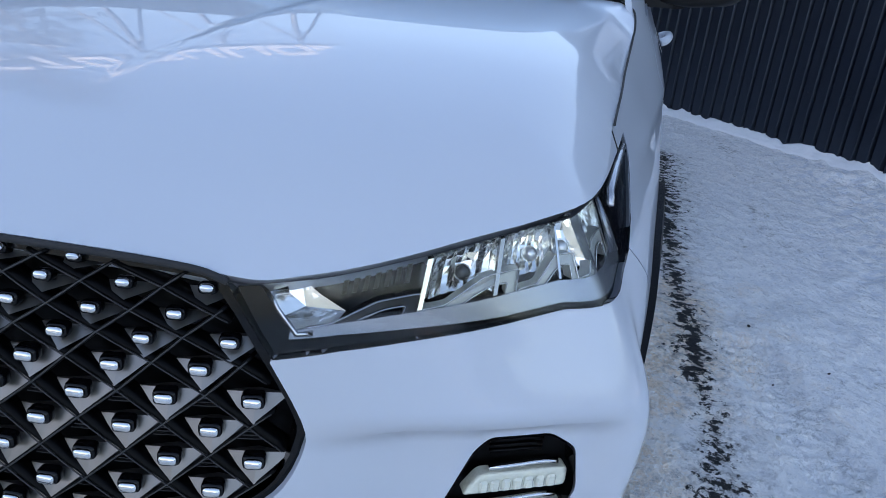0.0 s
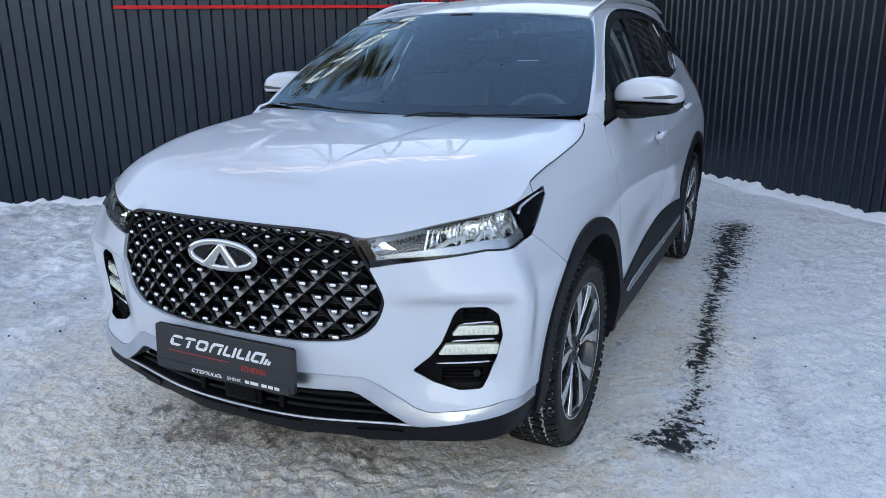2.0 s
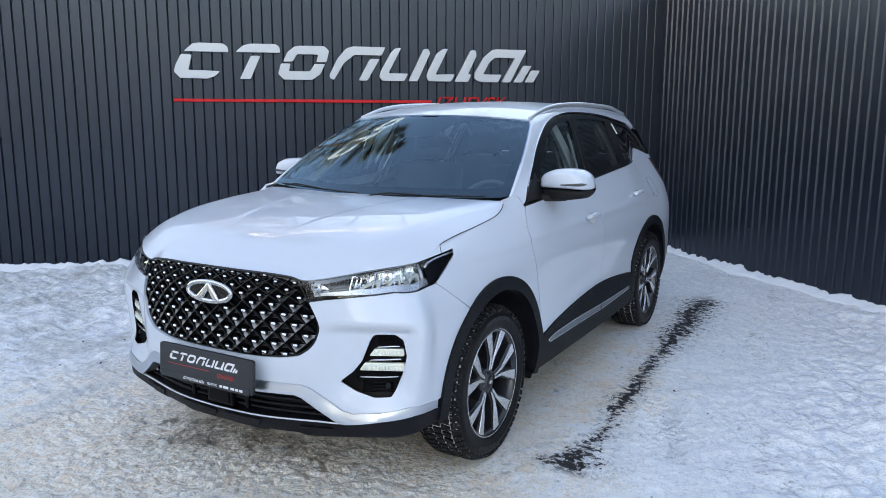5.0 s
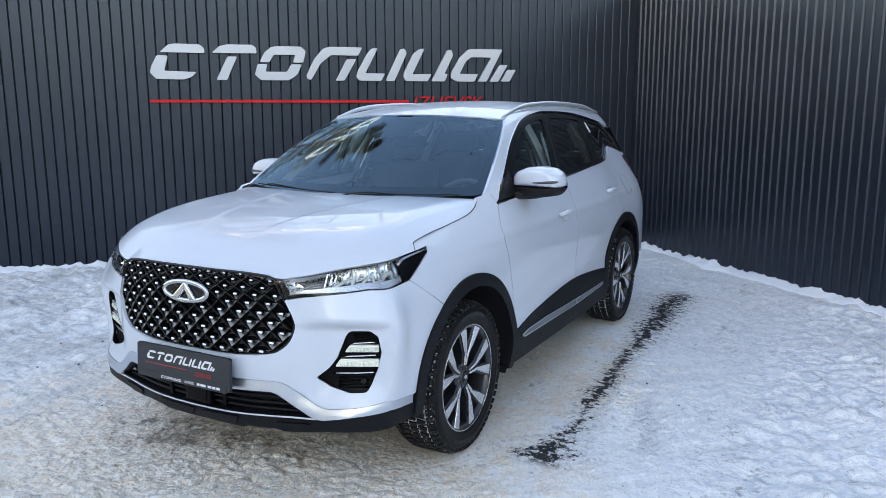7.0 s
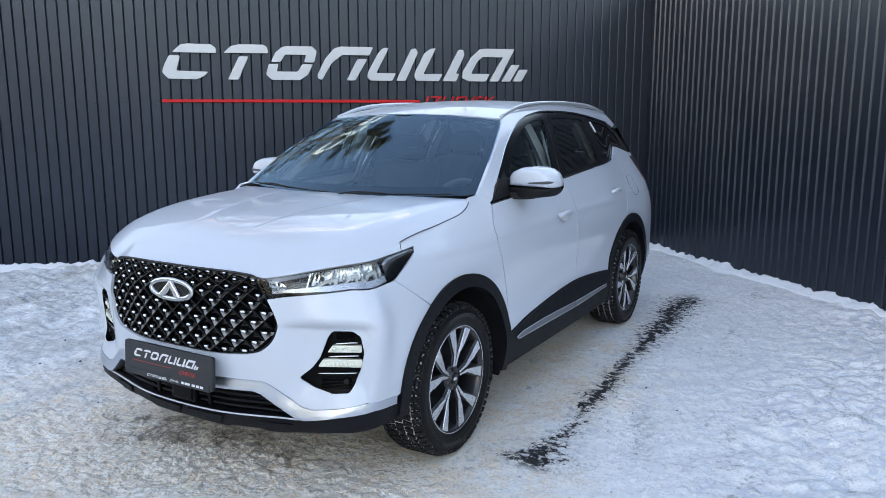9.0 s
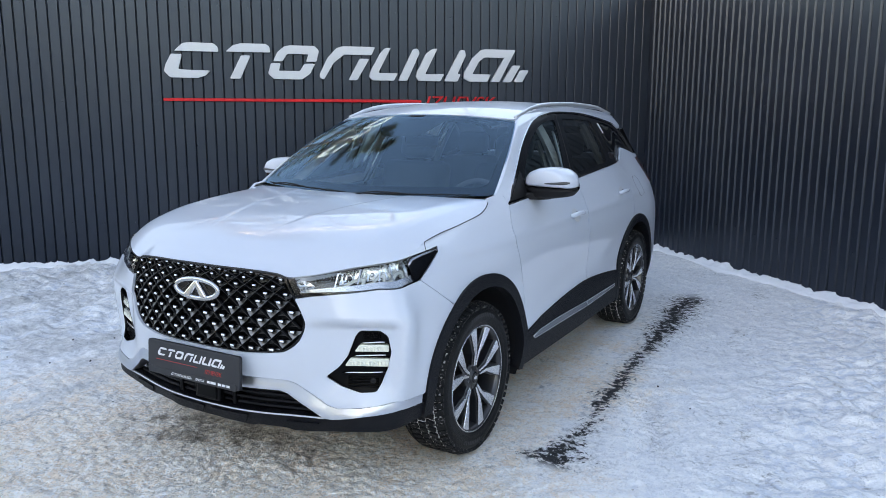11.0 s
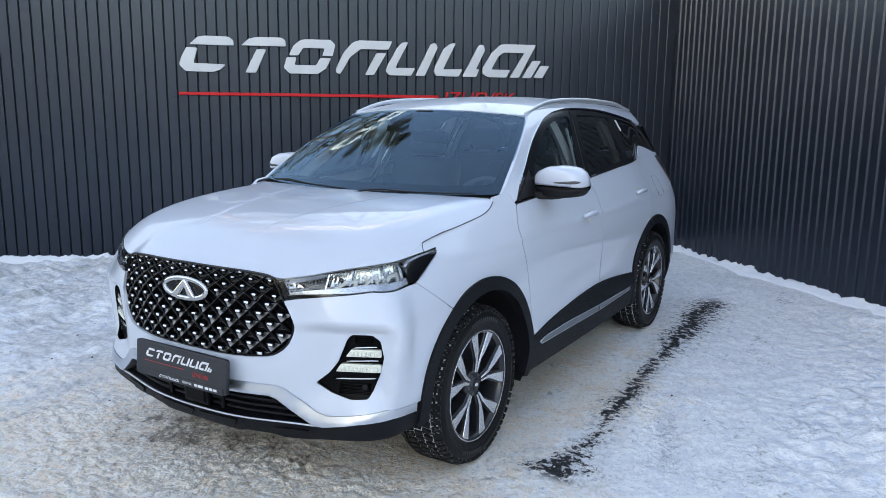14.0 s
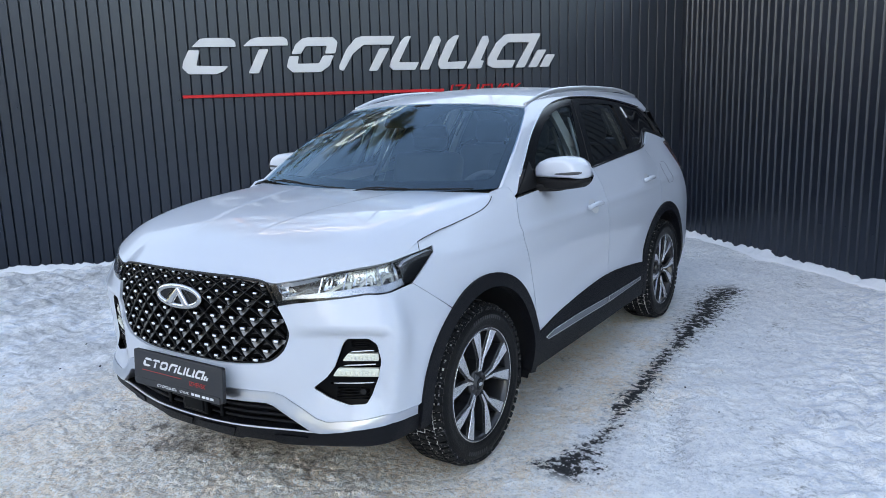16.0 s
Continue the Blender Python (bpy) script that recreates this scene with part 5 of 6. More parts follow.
# ---- wheels ----
def build_wheel():
    w = new("wheel")
    w.parent = car
    tagged(w, "five-double-spoke alloy wheel with a studded winter tyre")
    prof = [(0.236, -0.20), (0.262, -0.214), (0.30, -0.222), (0.335, -0.217), (0.352, -0.200), (0.358, -0.16), (0.360, -0.11), (0.358, -0.06), (0.352, -0.022), (0.335, -0.004),
            (0.318, 0.001), (0.30, 0.003), (0.297, 0.001), (0.278, 0.002), (0.262, -0.004), (0.252, -0.012), (0.246, -0.022), (0.238, -0.03)]
    tyre = mesh_part("tyre", *revolve(prof, 96), M_RUBBER, w, "black winter tyre with snow in its tread", True)
    bm = bmesh.new()
    rnd = random.Random(4)
    for k in range(62):
        a = 2 * math.pi * k / 62
        for h, wd, ln, sk in ((-0.020, 0.040, 0.026, 6), (-0.066, 0.040, 0.024, -14), (-0.111, 0.036, 0.028, 0), (-0.156, 0.040, 0.024, 14), (-0.202, 0.040, 0.026, -6)):
            aa = a + (0.5 if h in (-0.066, -0.156) else 0) * 2 * math.pi / 62 + rnd.uniform(-0.006, 0.006)
            r = 0.3575 if h not in (-0.020, -0.202) else 0.3495
            tilt = 0 if h not in (-0.020, -0.202) else (24 if h == -0.020 else -24)
            m = Matrix.Rotation(aa, 4, "X") @ pose(h, r, 0) @ pose(0, 0, 0, 0, sk, -tilt)
            box(bm, m, (wd, 0.020, ln))
    tagged(part("tread", bm, M_TREAD, w), kind="stuff")
    snow_band = [(0.346, -0.214), (0.3565, -0.178), (0.3605, -0.135), (0.3612, -0.11), (0.3605, -0.085), (0.3565, -0.042), (0.348, -0.012)]
    mesh_part("tread_snow", *revolve(snow_band, 96), M_TREADSNOW, w, "packed snow between the tread blocks", True)
    # raised bars of sidewall marking
    rb = bmesh.new()
    for a0, n in ((70, 13), (250, 9)):
        for k in range(n):
            a = radians(a0 + 3.6 * k)
            box(rb, Matrix.Rotation(a, 4, "X") @ pose(0.0022, 0.307, 0), (0.0022, 0.017, 0.011))
    tagged(part("sidewall_marking", rb, M_MARKING, w), kind="stuff")
    barrel = [(0.243, -0.018), (0.250, -0.010), (0.248, -0.006), (0.240, -0.006), (0.232, -0.014), (0.226, -0.03), (0.220, -0.10), (0.218, -0.18)]
    rim = mesh_part("rim", *revolve(barrel, 72), M_ALLOYDARK, w, "dark grey rim with bright machined spokes", True)
    mesh_part("rim_lip", *revolve([(0.2470, -0.0075), (0.2455, -0.0050), (0.2425, -0.0050), (0.2405, -0.008)], 72), M_ALLOY, w, smooth=True)
    for k in range(5):
        for d in (-1, 1):
            a = 90 + 72 * k
            def pt(r, an, off):
                c, s = math.cos(an), math.sin(an)
                return (r * c - off * s, r * s + off * c)
            # narrow stem by the hub, bending outwards and widening to the rim
            stations = ((0.055, 8.0, 0.0050), (0.112, 7.2, 0.0085), (0.160, 13.0, 0.0175), (0.238, 17.5, 0.0270))
            ends = [(r, radians(a + d * q), hw) for r, q, hw in stations]
            loop = [pt(r, an, -hw) for r, an, hw in ends] + [pt(r, an, hw) for r, an, hw in ends[::-1]]
            # plane (y, z) of the wheel, drawn out along x
            m = Matrix(((0, 0, 1, 0), (1, 0, 0, 0), (0, 1, 0, 0), (0, 0, 0, 1)))
            face = bmesh.new()
            prism(face, loop, -0.012, 0.0, m @ pose(0, 0, -0.010), 0.0025)
            for v in face.verts:
                r = math.hypot(v.co.y, v.co.z)
                v.co.x -= 0.022 * max(0.0, 1 - r / 0.20)
            spoke = part("spoke", face, M_ALLOY, w)
            body = bmesh.new()
            fat = [pt(r - 0.002, an, -hw - 0.005) for r, an, hw in ends] + [pt(r - 0.002, an, hw + 0.005) for r, an, hw in ends[::-1]]
            prism(body, fat, -0.062, -0.013, m @ pose(0, 0, -0.010))
            for v in body.verts:
                r = math.hypot(v.co.y, v.co.z)
                v.co.x -= 0.022 * max(0.0, 1 - r / 0.20)
            part("spoke_flank", body, M_ALLOYDARK, w)
    hub = [(0.0, -0.024), (0.028, -0.024), (0.031, -0.027), (0.033, -0.034), (0.060, -0.036), (0.066, -0.045), (0.066, -0.09)]
    mesh_part("hub", *revolve(hub, 40), M_ALLOYDARK, w, smooth=True)
    cap = mesh_part("hub_cap", *revolve([(0.0, -0.0205), (0.022, -0.0205), (0.027, -0.0225), (0.028, -0.026)], 32), M_GLOSS, w, smooth=True)
    badge = bmesh.new()
    m = Matrix(((0, 0, 1, 0), (1, 0, 0, 0), (0, 1, 0, 0), (0, 0, 0, 1)))
    prism(badge, oval(0.016, 0.0085, 24), 0, 0.002, m @ pose(0, 0, -0.0205))
    part("hub_badge", badge, M_CHROME, w)
    for k in range(5):
        nut = bmesh.new()
        a = radians(90 + 36 + 72 * k)
        bmesh.ops.create_cone(nut, segments=6, radius1=0.010, radius2=0.009, depth=0.02, cap_ends=True, matrix=pose(-0.042, 0.046 * math.cos(a), 0.046 * math.sin(a), 0, 90, 0))
        part("wheel_nut", nut, M_STEEL, w)
    mesh_part("brake_disc", *revolve([(0.06, -0.095), (0.155, -0.095), (0.155, -0.118), (0.06, -0.118)], 48), M_STEEL, w)
    cal = bmesh.new()
    box(cal, pose(-0.10, -0.13, 0.06, 25, 0, 0), (0.06, 0.07, 0.15), 0.012)
    part("brake_caliper", cal, M_MATT, w)
    mesh_part("backing", *revolve([(0.0, -0.135), (0.215, -0.135)], 40), M_MATT, w)
    for ob in w.children:
        if ob.name.split(".")[0] in ("rim", "rim_lip", "spoke", "spoke_flank"):
            for v in ob.data.vertices:
                v.co.y, v.co.z = v.co.y * 1.045, v.co.z * 1.045
                v.co.x += 0.002
    return w


wheel = build_wheel()
wheel.matrix_basis = pose(0.895, HUB_F, HUB_Z, -8, 0, 0)
copy_thing(wheel, pose(0.893, HUB_R, HUB_Z, 40, 0, 0))
copy_thing(wheel, pose(-0.895, HUB_F, HUB_Z, 5, 0, 180))
copy_thing(wheel, pose(-0.893, HUB_R, HUB_Z, 25, 0, 180))

# ---- underbody and cabin ----
pan = bmesh.new()
box(pan, pose(0, 2.20, 0.31), (1.10, 3.75, 0.14), 0.03)
box(pan, pose(0, 2.225, 0.34), (1.62, 1.55, 0.14), 0.02)
part("underbody", pan, M_MATT, car)
for s_ in SIDES:
    mud = bmesh.new()
    box(mud, pose(s_ * 0.78, HUB_F + 0.44, 0.26), (0.14, 0.012, 0.10), 0.004)
    part("mud_flap", mud, M_MATT, car)
dash_prof = [(1.30, 1.06), (1.33, 1.135), (1.52, 1.150), (1.66, 1.135), (1.72, 1.08), (1.72, 0.80), (1.30, 0.80)]
dash = bmesh.new()
prism(dash, dash_prof, -0.72, 0.72, Matrix(((0, 0, 1, 0), (1, 0, 0, 0), (0, 1, 0, 0), (0, 0, 0, 1))), 0.01)
part("dashboard", dash, M_INTERIOR, car, "dark soft-touch dashboard")
ring = [(0.37 + 0.185 * math.cos(a), 1.80 + 0.09 * math.sin(a), 1.045 + 0.163 * math.sin(a)) for a in np.linspace(0, 2 * math.pi, 40)]
wheel_ring = tube_part("steering_wheel", ring, 0.016, M_WHEELGRIP, car, "black leather steering wheel", sides=8)
boss = bmesh.new()
box(boss, pose(0.37, 1.80, 1.035, 30, 0, 0), (0.15, 0.04, 0.11), 0.02)
box(boss, pose(0.37, 1.80, 1.045, 30, 0, 0), (0.34, 0.02, 0.03), 0.008)
part("boss", boss, M_INTERIOR, wheel_ring)


def seat(x, y, wide):
    bm = bmesh.new()
    box(bm, pose(x, y, 0.66, 6, 0, 0), (wide, 0.52, 0.18), 0.06, 3)
    cushion = part("seat", bm, M_SEAT, car, "black leather seat", smooth=True)
    bm = bmesh.new()
    box(bm, pose(x, y + 0.30, 0.99, -14, 0, 0), (wide, 0.14, 0.60), 0.055, 3)
    part("backrest", bm, M_SEAT, cushion, smooth=True)
    for hx in ((x,) if wide < 0.7 else (x - 0.4, x, x + 0.4)):
        bm = bmesh.new()
        box(bm, pose(hx, y + 0.385, 1.385, -10, 0, 0), (0.26, 0.10, 0.17), 0.045, 3)
        part("headrest", bm, M_SEAT, cushion, smooth=True)


seat(0.37, 2.02, 0.52)
seat(-0.37, 2.02, 0.52)
seat(0.0, 2.92, 1.30)
ln = [(x, 1.92 + 0.06 * (x / 0.55) ** 2) for x in (-0.55, -0.28, 0, 0.28, 0.55)] + [(0.53, 3.9), (-0.53, 3.9)]
sheet("headliner", ln, lambda p: roof_shape(p) - (0, 0, 0.045), M_LINER, car, step=0.1, depth=0.0, hint=(0, 0, -1))
for side in SIDES:
    for y0, y1 in ((2.28, 2.40), (3.17, 3.27)):
        inner = [(y0, 1.0), (y1, 1.0), (y1 - 0.01, 1.57), (y0, 1.57)]
        sheet("pillar_trim", flank(inner), wrap(side), M_LINER, car, step=0.08, lift=-0.055, depth=0.02)
    inner = [(1.50, 0.5), (3.3, 0.5), (3.3, 1.25), (2.4, 1.17), (1.50, 1.12)]
    sheet("door_lining", flank(inner), wrap(side), M_INTERIOR, car, step=0.12, lift=-0.07, depth=0.02)
    sheet("pillar_lining", flank([(1.42, 1.17), (1.56, 1.17), (2.0, 1.50), (1.93, 1.56)]), wrap(side), M_LINER, car, step=0.1, lift=-0.045, depth=0.015)
    sheet("pillar_lining", flank([(2.20, 1.18), (2.25, 1.18), (2.36, 1.50), (2.32, 1.50)]), wrap(side), M_SATINTRIM, car, step=0.08, lift=-0.11, depth=0.015)
    belt_pts = edge_line([(2.34, 1.50), (2.30, 1.25), (2.25, 0.95)], side, -0.10, 4)
    tube_part("seat_belt", belt_pts, 0.02, M_MATT, car, sides=6, flat=0.15, up=(1, 0, 0))
bulk = bmesh.new()
box(bulk, pose(0, 3.85, 0.85), (1.3, 0.05, 0.8), 0.02)
part("rear_bulkhead", bulk, M_INTERIOR, car)
bulk = bmesh.new()
box(bulk, pose(0, 1.28, 0.62), (1.35, 0.04, 0.9), 0.01)
box(bulk, pose(0, 0.55, 0.70), (1.0, 0.7, 0.35), 0.05)
part("bulkhead", bulk, M_INTERIOR, car)

# ---- fence of profiled sheet ----
CORNER = Vector((-0.055, 7.235, 0))
ALONG_L = Vector((-2.970, -2.708, 0)).normalized()
ALONG_R = Vector((2.65, -2.37, 0)).normalized()
WALL_H = 3.05
# of each fence: rib spacing, start of the first rib, and the groove's depth, its floor's two edges and its far edge
PITCH = {"wall_west": (0.1059, -0.0075, (0.013, 0.013, 0.0135, 0.0185)), "wall_north": (0.0993, 0.0, (0.027, 0.006, 0.008, 0.031))}


def wall_panel(n, high, rib, groove):
    """One profiled sheet n ribs wide: broad flats, a steep dark groove and a slanted facet."""
    prof = []
    deep, a, b, c = groove
    for k in range(n):
        x = k * rib
        prof += [(x, 0.0), (x + a, -deep), (x + b, -deep), (x + c, 0.0)]
    prof.append((n * rib, 0.0))
    verts, faces = [], []
    for x, y in prof:
        verts += [(x, y, 0), (x, y, high)]
    for i in range(len(prof) - 1):
        faces.append((2 * i, 2 * i + 2, 2 * i + 3, 2 * i + 1))
    base = len(verts)
    verts += [(0, -0.05, 0), (0, -0.05, high), (n * rib, -0.05, 0), (n * rib, -0.05, high)]
    faces.append((base, base + 1, base + 3, base + 2))
    me = bpy.data.meshes.new("wall_panel")
    me.from_pydata(verts, [], faces)
    me.update()
    me.materials.append(M_WALL)
    return me


def wall(name, along, length, label, turned):
    rib, first, groove = PITCH[name]
    panel_mesh = wall_panel(10, WALL_H, rib, groove)
    base = thing(name, label, "fence", CORNER)
    tagged(base, kind="structure")
    inward = Vector((-along.y, along.x, 0)) if turned else Vector((along.y, -along.x, 0))
    count = int(length / (10 * rib)) + 1
    rnd = random.Random(7)
    for k in range(count):
        ob = new("wall_panel", panel_mesh)
        ob.parent = base
        x = along if turned else -along
        start = along * (first + k * 10 * rib) if x == along else along * (first + (k + 1) * 10 * rib)
        off = inward * rnd.uniform(0.0, 0.003)
        yv = Vector((0, 0, 1)).cross(x)
        ob.matrix_local = Matrix(((x.x, yv.x, 0, start.x + off.x), (x.y, yv.y, 0, start.y + off.y), (0, 0, 1, 0), (0, 0, 0, 1)))
    cap = bmesh.new()
    mid = along * (count * 10 * rib / 2)
    box(cap, Matrix.Translation((mid.x, mid.y, WALL_H + 0.012)) @ Matrix.Rotation(math.atan2(along.y, along.x), 4, "Z"), (count * 10 * rib, 0.09, 0.03), 0.004)
    part("coping", cap, M_WALL, base)
    heads = bmesh.new()
    for k in range(2, count * 10, 3):
        for z in (0.45, 1.72, 2.72):
            c = along * ((k + 0.36) * rib) + inward * 0.004
            turn = Matrix.Translation((c.x, c.y, z + rnd.uniform(-0.03, 0.03))) @ inward.to_track_quat("Z", "Y").to_matrix().to_4x4()
            bmesh.ops.create_cone(heads, segments=6, radius1=0.0075, radius2=0.005, depth=0.008, cap_ends=True, matrix=turn)
    tagged(part("screw_heads", heads, M_WALL, base), kind="stuff")
    return base, inward


# the face of each sheet looks into the yard
wall_l, IN_L = wall("wall_west", ALONG_L, 10.6, "tall fence of dark anthracite profiled metal sheets", True)
wall_r, IN_R = wall("wall_north", ALONG_R, 6.2, "tall fence of dark anthracite profiled metal sheets", False)

# unseen plaster wall added behind the camera: blocks the sun, bounces warm light
far_wall = bmesh.new()
box(far_wall, pose(-6.5, -14.0, 2.9), (19.0, 0.25, 5.9), 0.01)
tagged(part("sun_screen_wall", far_wall, M_PLASTER, None, "plain sand-coloured plaster wall, added unseen to block the sun and bounce warm light"), category="wall", kind="structure")

# ---- sign on the fence ----
sign_x = -ALONG_L
sign_start = Vector((-4.186, 3.483, 0))
sign_out = IN_L
SM = Matrix(((sign_x.x, 0, sign_out.x, sign_start.x + sign_out.x * 0.02), (sign_x.y, 0, sign_out.y, sign_start.y + sign_out.y * 0.02), (0, 1, 0, 1.98), (0, 0, 0, 1)))
for key, (start, loops) in GLYPHS.items():
    letter = thing("sign_letter", "raised pale grey metal sign shape on the dark fence", "sign", SM @ Vector((start * 0.01, 0, 0.0)), "sign shapes on the fence")
    inv = Matrix.Translation(letter.location).inverted()
    for loop in loops:
        bm = bmesh.new()
        prism(bm, soft_corners([((start + x) * 0.01, y * 0.01) for x, y in loop], 0.014, 3), 0.024, 0.034, inv @ SM, 0.002)
        part("face", bm, M_SIGN, letter)
        bm = bmesh.new()
        prism(bm, soft_corners([((start + x) * 0.01, y * 0.01) for x, y in loop], 0.014, 3), -0.012, 0.0235, inv @ SM)
        part("return_edge", bm, M_SIGNSIDE, letter)
rule_thing = thing("sign_rule", "long thin red enamel bar under the sign shapes", "sign", SM @ Vector((1.37, -0.225, 0)))
bm = bmesh.new()
box(bm, Matrix.Translation(rule_thing.location).inverted() @ SM @ pose(1.37, -0.225, 0.016), (2.78, 0.032, 0.04), 0.003)
part("bar", bm, M_SIGNRED, rule_thing)
word = thing("sign_word", "small raised red word on the dark fence", "sign", SM @ Vector((2.80, -0.31, 0)))
flat_text("letters", "IZHEVSK", 0.215, Matrix.Translation(word.location).inverted() @ SM @ pose(2.79, -0.315, 0.012), M_SIGNRED, word, 0.3, 0.016)


# ---- ground: packed snow and ice over asphalt ----
def ground_material():
    m = bpy.data.materials.new("packed_snow")
    m.use_nodes = True
    n, l = m.node_tree.nodes, m.node_tree.links
    b = n["Principled BSDF"]
    co = n.new("ShaderNodeTexCoord")

    def noise_tex(scale, detail=6, rough=0.6, squash=None):
        t = n.new("ShaderNodeTexNoise")
        t.inputs["Scale"].default_value, t.inputs["Detail"].default_value, t.inputs["Roughness"].default_value = scale, detail, rough
        if squash:
            mp = n.new("ShaderNodeMapping")
            mp.inputs["Scale"].default_value = squash[:3]
            mp.inputs["Rotation"].default_value = (0, 0, squash[3])
            l.new(co.outputs["Object"], mp.inputs["Vector"])
            l.new(mp.outputs[0], t.inputs["Vector"])
        else:
            l.new(co.outputs["Object"], t.inputs["Vector"])
        return t.outputs[0]

    def ramp(src, lo, hi, a=0.0, c=1.0):
        r = n.new("ShaderNodeMapRange")
        r.inputs[1].default_value, r.inputs[2].default_value, r.inputs[3].default_value, r.inputs[4].default_value = lo, hi, a, c
        r.interpolation_type = "SMOOTHSTEP"
        l.new(src, r.inputs[0])
        return r.outputs[0]

    def calc(op, x, y=0.0, z=0.0):
        c = n.new("ShaderNodeMath")
        c.operation = op
        for k, q in enumerate((x, y, z)):
            if isinstance(q, (int, float)):
                c.inputs[k].default_value = q
            else:
                l.new(q, c.inputs[k])
        return c.outputs[0]

    def mix(fac, a, c):
        x = n.new("ShaderNodeMixRGB")
        l.new(fac, x.inputs[0])
        for k, q in ((1, a), (2, c)):
            if isinstance(q, tuple):
                x.inputs[k].default_value = (*q, 1)
            else:
                l.new(q, x.inputs[k])
        return x.outputs[0]

    sep = n.new("ShaderNodeSeparateXYZ")
    l.new(co.outputs["Object"], sep.inputs[0])
    X, Y = sep.outputs[0], sep.outputs[1]
    big, mid, fine, grit = noise_tex(0.7, 5), noise_tex(4.0, 8, 0.7), noise_tex(24, 8, 0.75), noise_tex(95, 6, 0.8)
    streak = noise_tex(2.6, 7, 0.7, (1.0, 0.4, 1.0, 0.75))
    flake = noise_tex(42, 7, 0.75, (1.0, 0.55, 1.0, 0.5))
    fleck = noise_tex(15, 5, 0.6, (1.0, 0.75, 1.0, 0.5))
    snow = mix(ramp(flake, 0.40, 0.62), (0.86, 0.88, 0.91), (0.97, 0.97, 0.97))
    # white flecks: the bright lit lumps of the snow, put into its colour
    snow = mix(ramp(fleck, 0.55, 0.60), snow, (0.99, 0.99, 0.99))
    snow = mix(calc('MULTIPLY', ramp(mid, 0.52, 0.70), 0.6), snow, (0.84, 0.85, 0.87))
    snow = mix(ramp(grit, 0.63, 0.73), snow, (0.60, 0.59, 0.58))
    along = n.new("ShaderNodeMapping")
    along.vector_type = "TEXTURE"
    along.inputs["Rotation"].default_value, along.inputs["Scale"].default_value = (0, 0, 0.55), (1.7, 1.0, 1.0)
    l.new(co.outputs["Object"], along.inputs["Vector"])
    dash_tex = n.new("ShaderNodeTexNoise")
    dash_tex.inputs["Scale"].default_value, dash_tex.inputs["Detail"].default_value, dash_tex.inputs["Roughness"].default_value = 17, 6, 0.64
    l.new(along.outputs[0], dash_tex.inputs["Vector"])
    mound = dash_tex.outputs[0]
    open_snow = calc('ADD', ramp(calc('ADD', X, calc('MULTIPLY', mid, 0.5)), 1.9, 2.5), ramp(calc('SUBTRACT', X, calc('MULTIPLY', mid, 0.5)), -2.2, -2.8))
    # blue-grey hollows and white tops: shading of the lumps painted into the colour
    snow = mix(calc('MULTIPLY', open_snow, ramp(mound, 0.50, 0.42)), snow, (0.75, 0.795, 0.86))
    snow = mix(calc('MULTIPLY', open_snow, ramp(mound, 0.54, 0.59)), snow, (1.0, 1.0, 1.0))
    ice = mix(ramp(mid, 0.36, 0.64), (0.96, 0.775, 0.61), (1.0, 0.90, 0.78))
    ice = mix(calc("MULTIPLY", ramp(flake, 0.48, 0.60), 0.6), ice, (0.94, 0.92, 0.89))
    ice = mix(calc("MULTIPLY", ramp(fine, 0.56, 0.66), 0.28), ice, (0.44, 0.39, 0.33))
    ice = mix(calc("MULTIPLY", ramp(grit, 0.60, 0.68), 0.40), ice, (0.22, 0.19, 0.16))
    # broken chips of ice with crisp edges
    warp = n.new("ShaderNodeVectorMath")
    warp.operation = "MULTIPLY_ADD"
    wob = n.new("ShaderNodeTexNoise")
    wob.inputs["Scale"].default_value, wob.inputs["Detail"].default_value = 30, 3
    l.new(co.outputs["Object"], wob.inputs["Vector"])
    l.new(wob.outputs["Color"], warp.inputs[0])
    warp.inputs[1].default_value = (0.05, 0.05, 0.05)
    l.new(co.outputs["Object"], warp.inputs[2])

    def chips(scale):
        v = n.new("ShaderNodeTexVoronoi")
        v.inputs["Scale"].default_value = scale
        l.new(warp.outputs[0], v.inputs["Vector"])
        sp = n.new("ShaderNodeSeparateXYZ")
        l.new(v.outputs["Color"], sp.inputs[0])
        return sp.outputs[0], v.outputs["Distance"]

    chip, chip_d = chips(105)
    chip2, chip2_d = chips(19)
    ice = mix(calc("MULTIPLY", ramp(chip, 0.80, 0.84), 0.75), ice, (0.95, 0.94, 0.92))
    ice = mix(calc("MULTIPLY", ramp(chip, 0.16, 0.12), 0.28), ice, (0.36, 0.31, 0.26))
    ice = mix(calc("MULTIPLY", ramp(chip2, 0.86, 0.89), 0.35), ice, (0.95, 0.93, 0.90))
    snow = mix(calc("MULTIPLY", ramp(chip2, 0.78, 0.82), 0.6), snow, (0.99, 0.99, 0.99))
    snow = mix(calc("MULTIPLY", ramp(chip, 0.10, 0.07), 0.5), snow, (0.66, 0.67, 0.70))
    # trodden brown ice under and before the car
    ex = calc("DIVIDE", calc("ADD", X, 0.30), 1.60)
    ey = calc("DIVIDE", calc("SUBTRACT", Y, 0.9), 3.0)
    r2 = calc("ADD", calc("MULTIPLY", ex, ex), calc("MULTIPLY", ey, ey))
    blot = calc("ADD", r2, calc("MULTIPLY", calc("SUBTRACT", calc("ADD", big, streak), 1.0), 2.4))
    blot = calc("ADD", blot, calc("MULTIPLY", calc("SUBTRACT", mid, 0.5), 1.5))
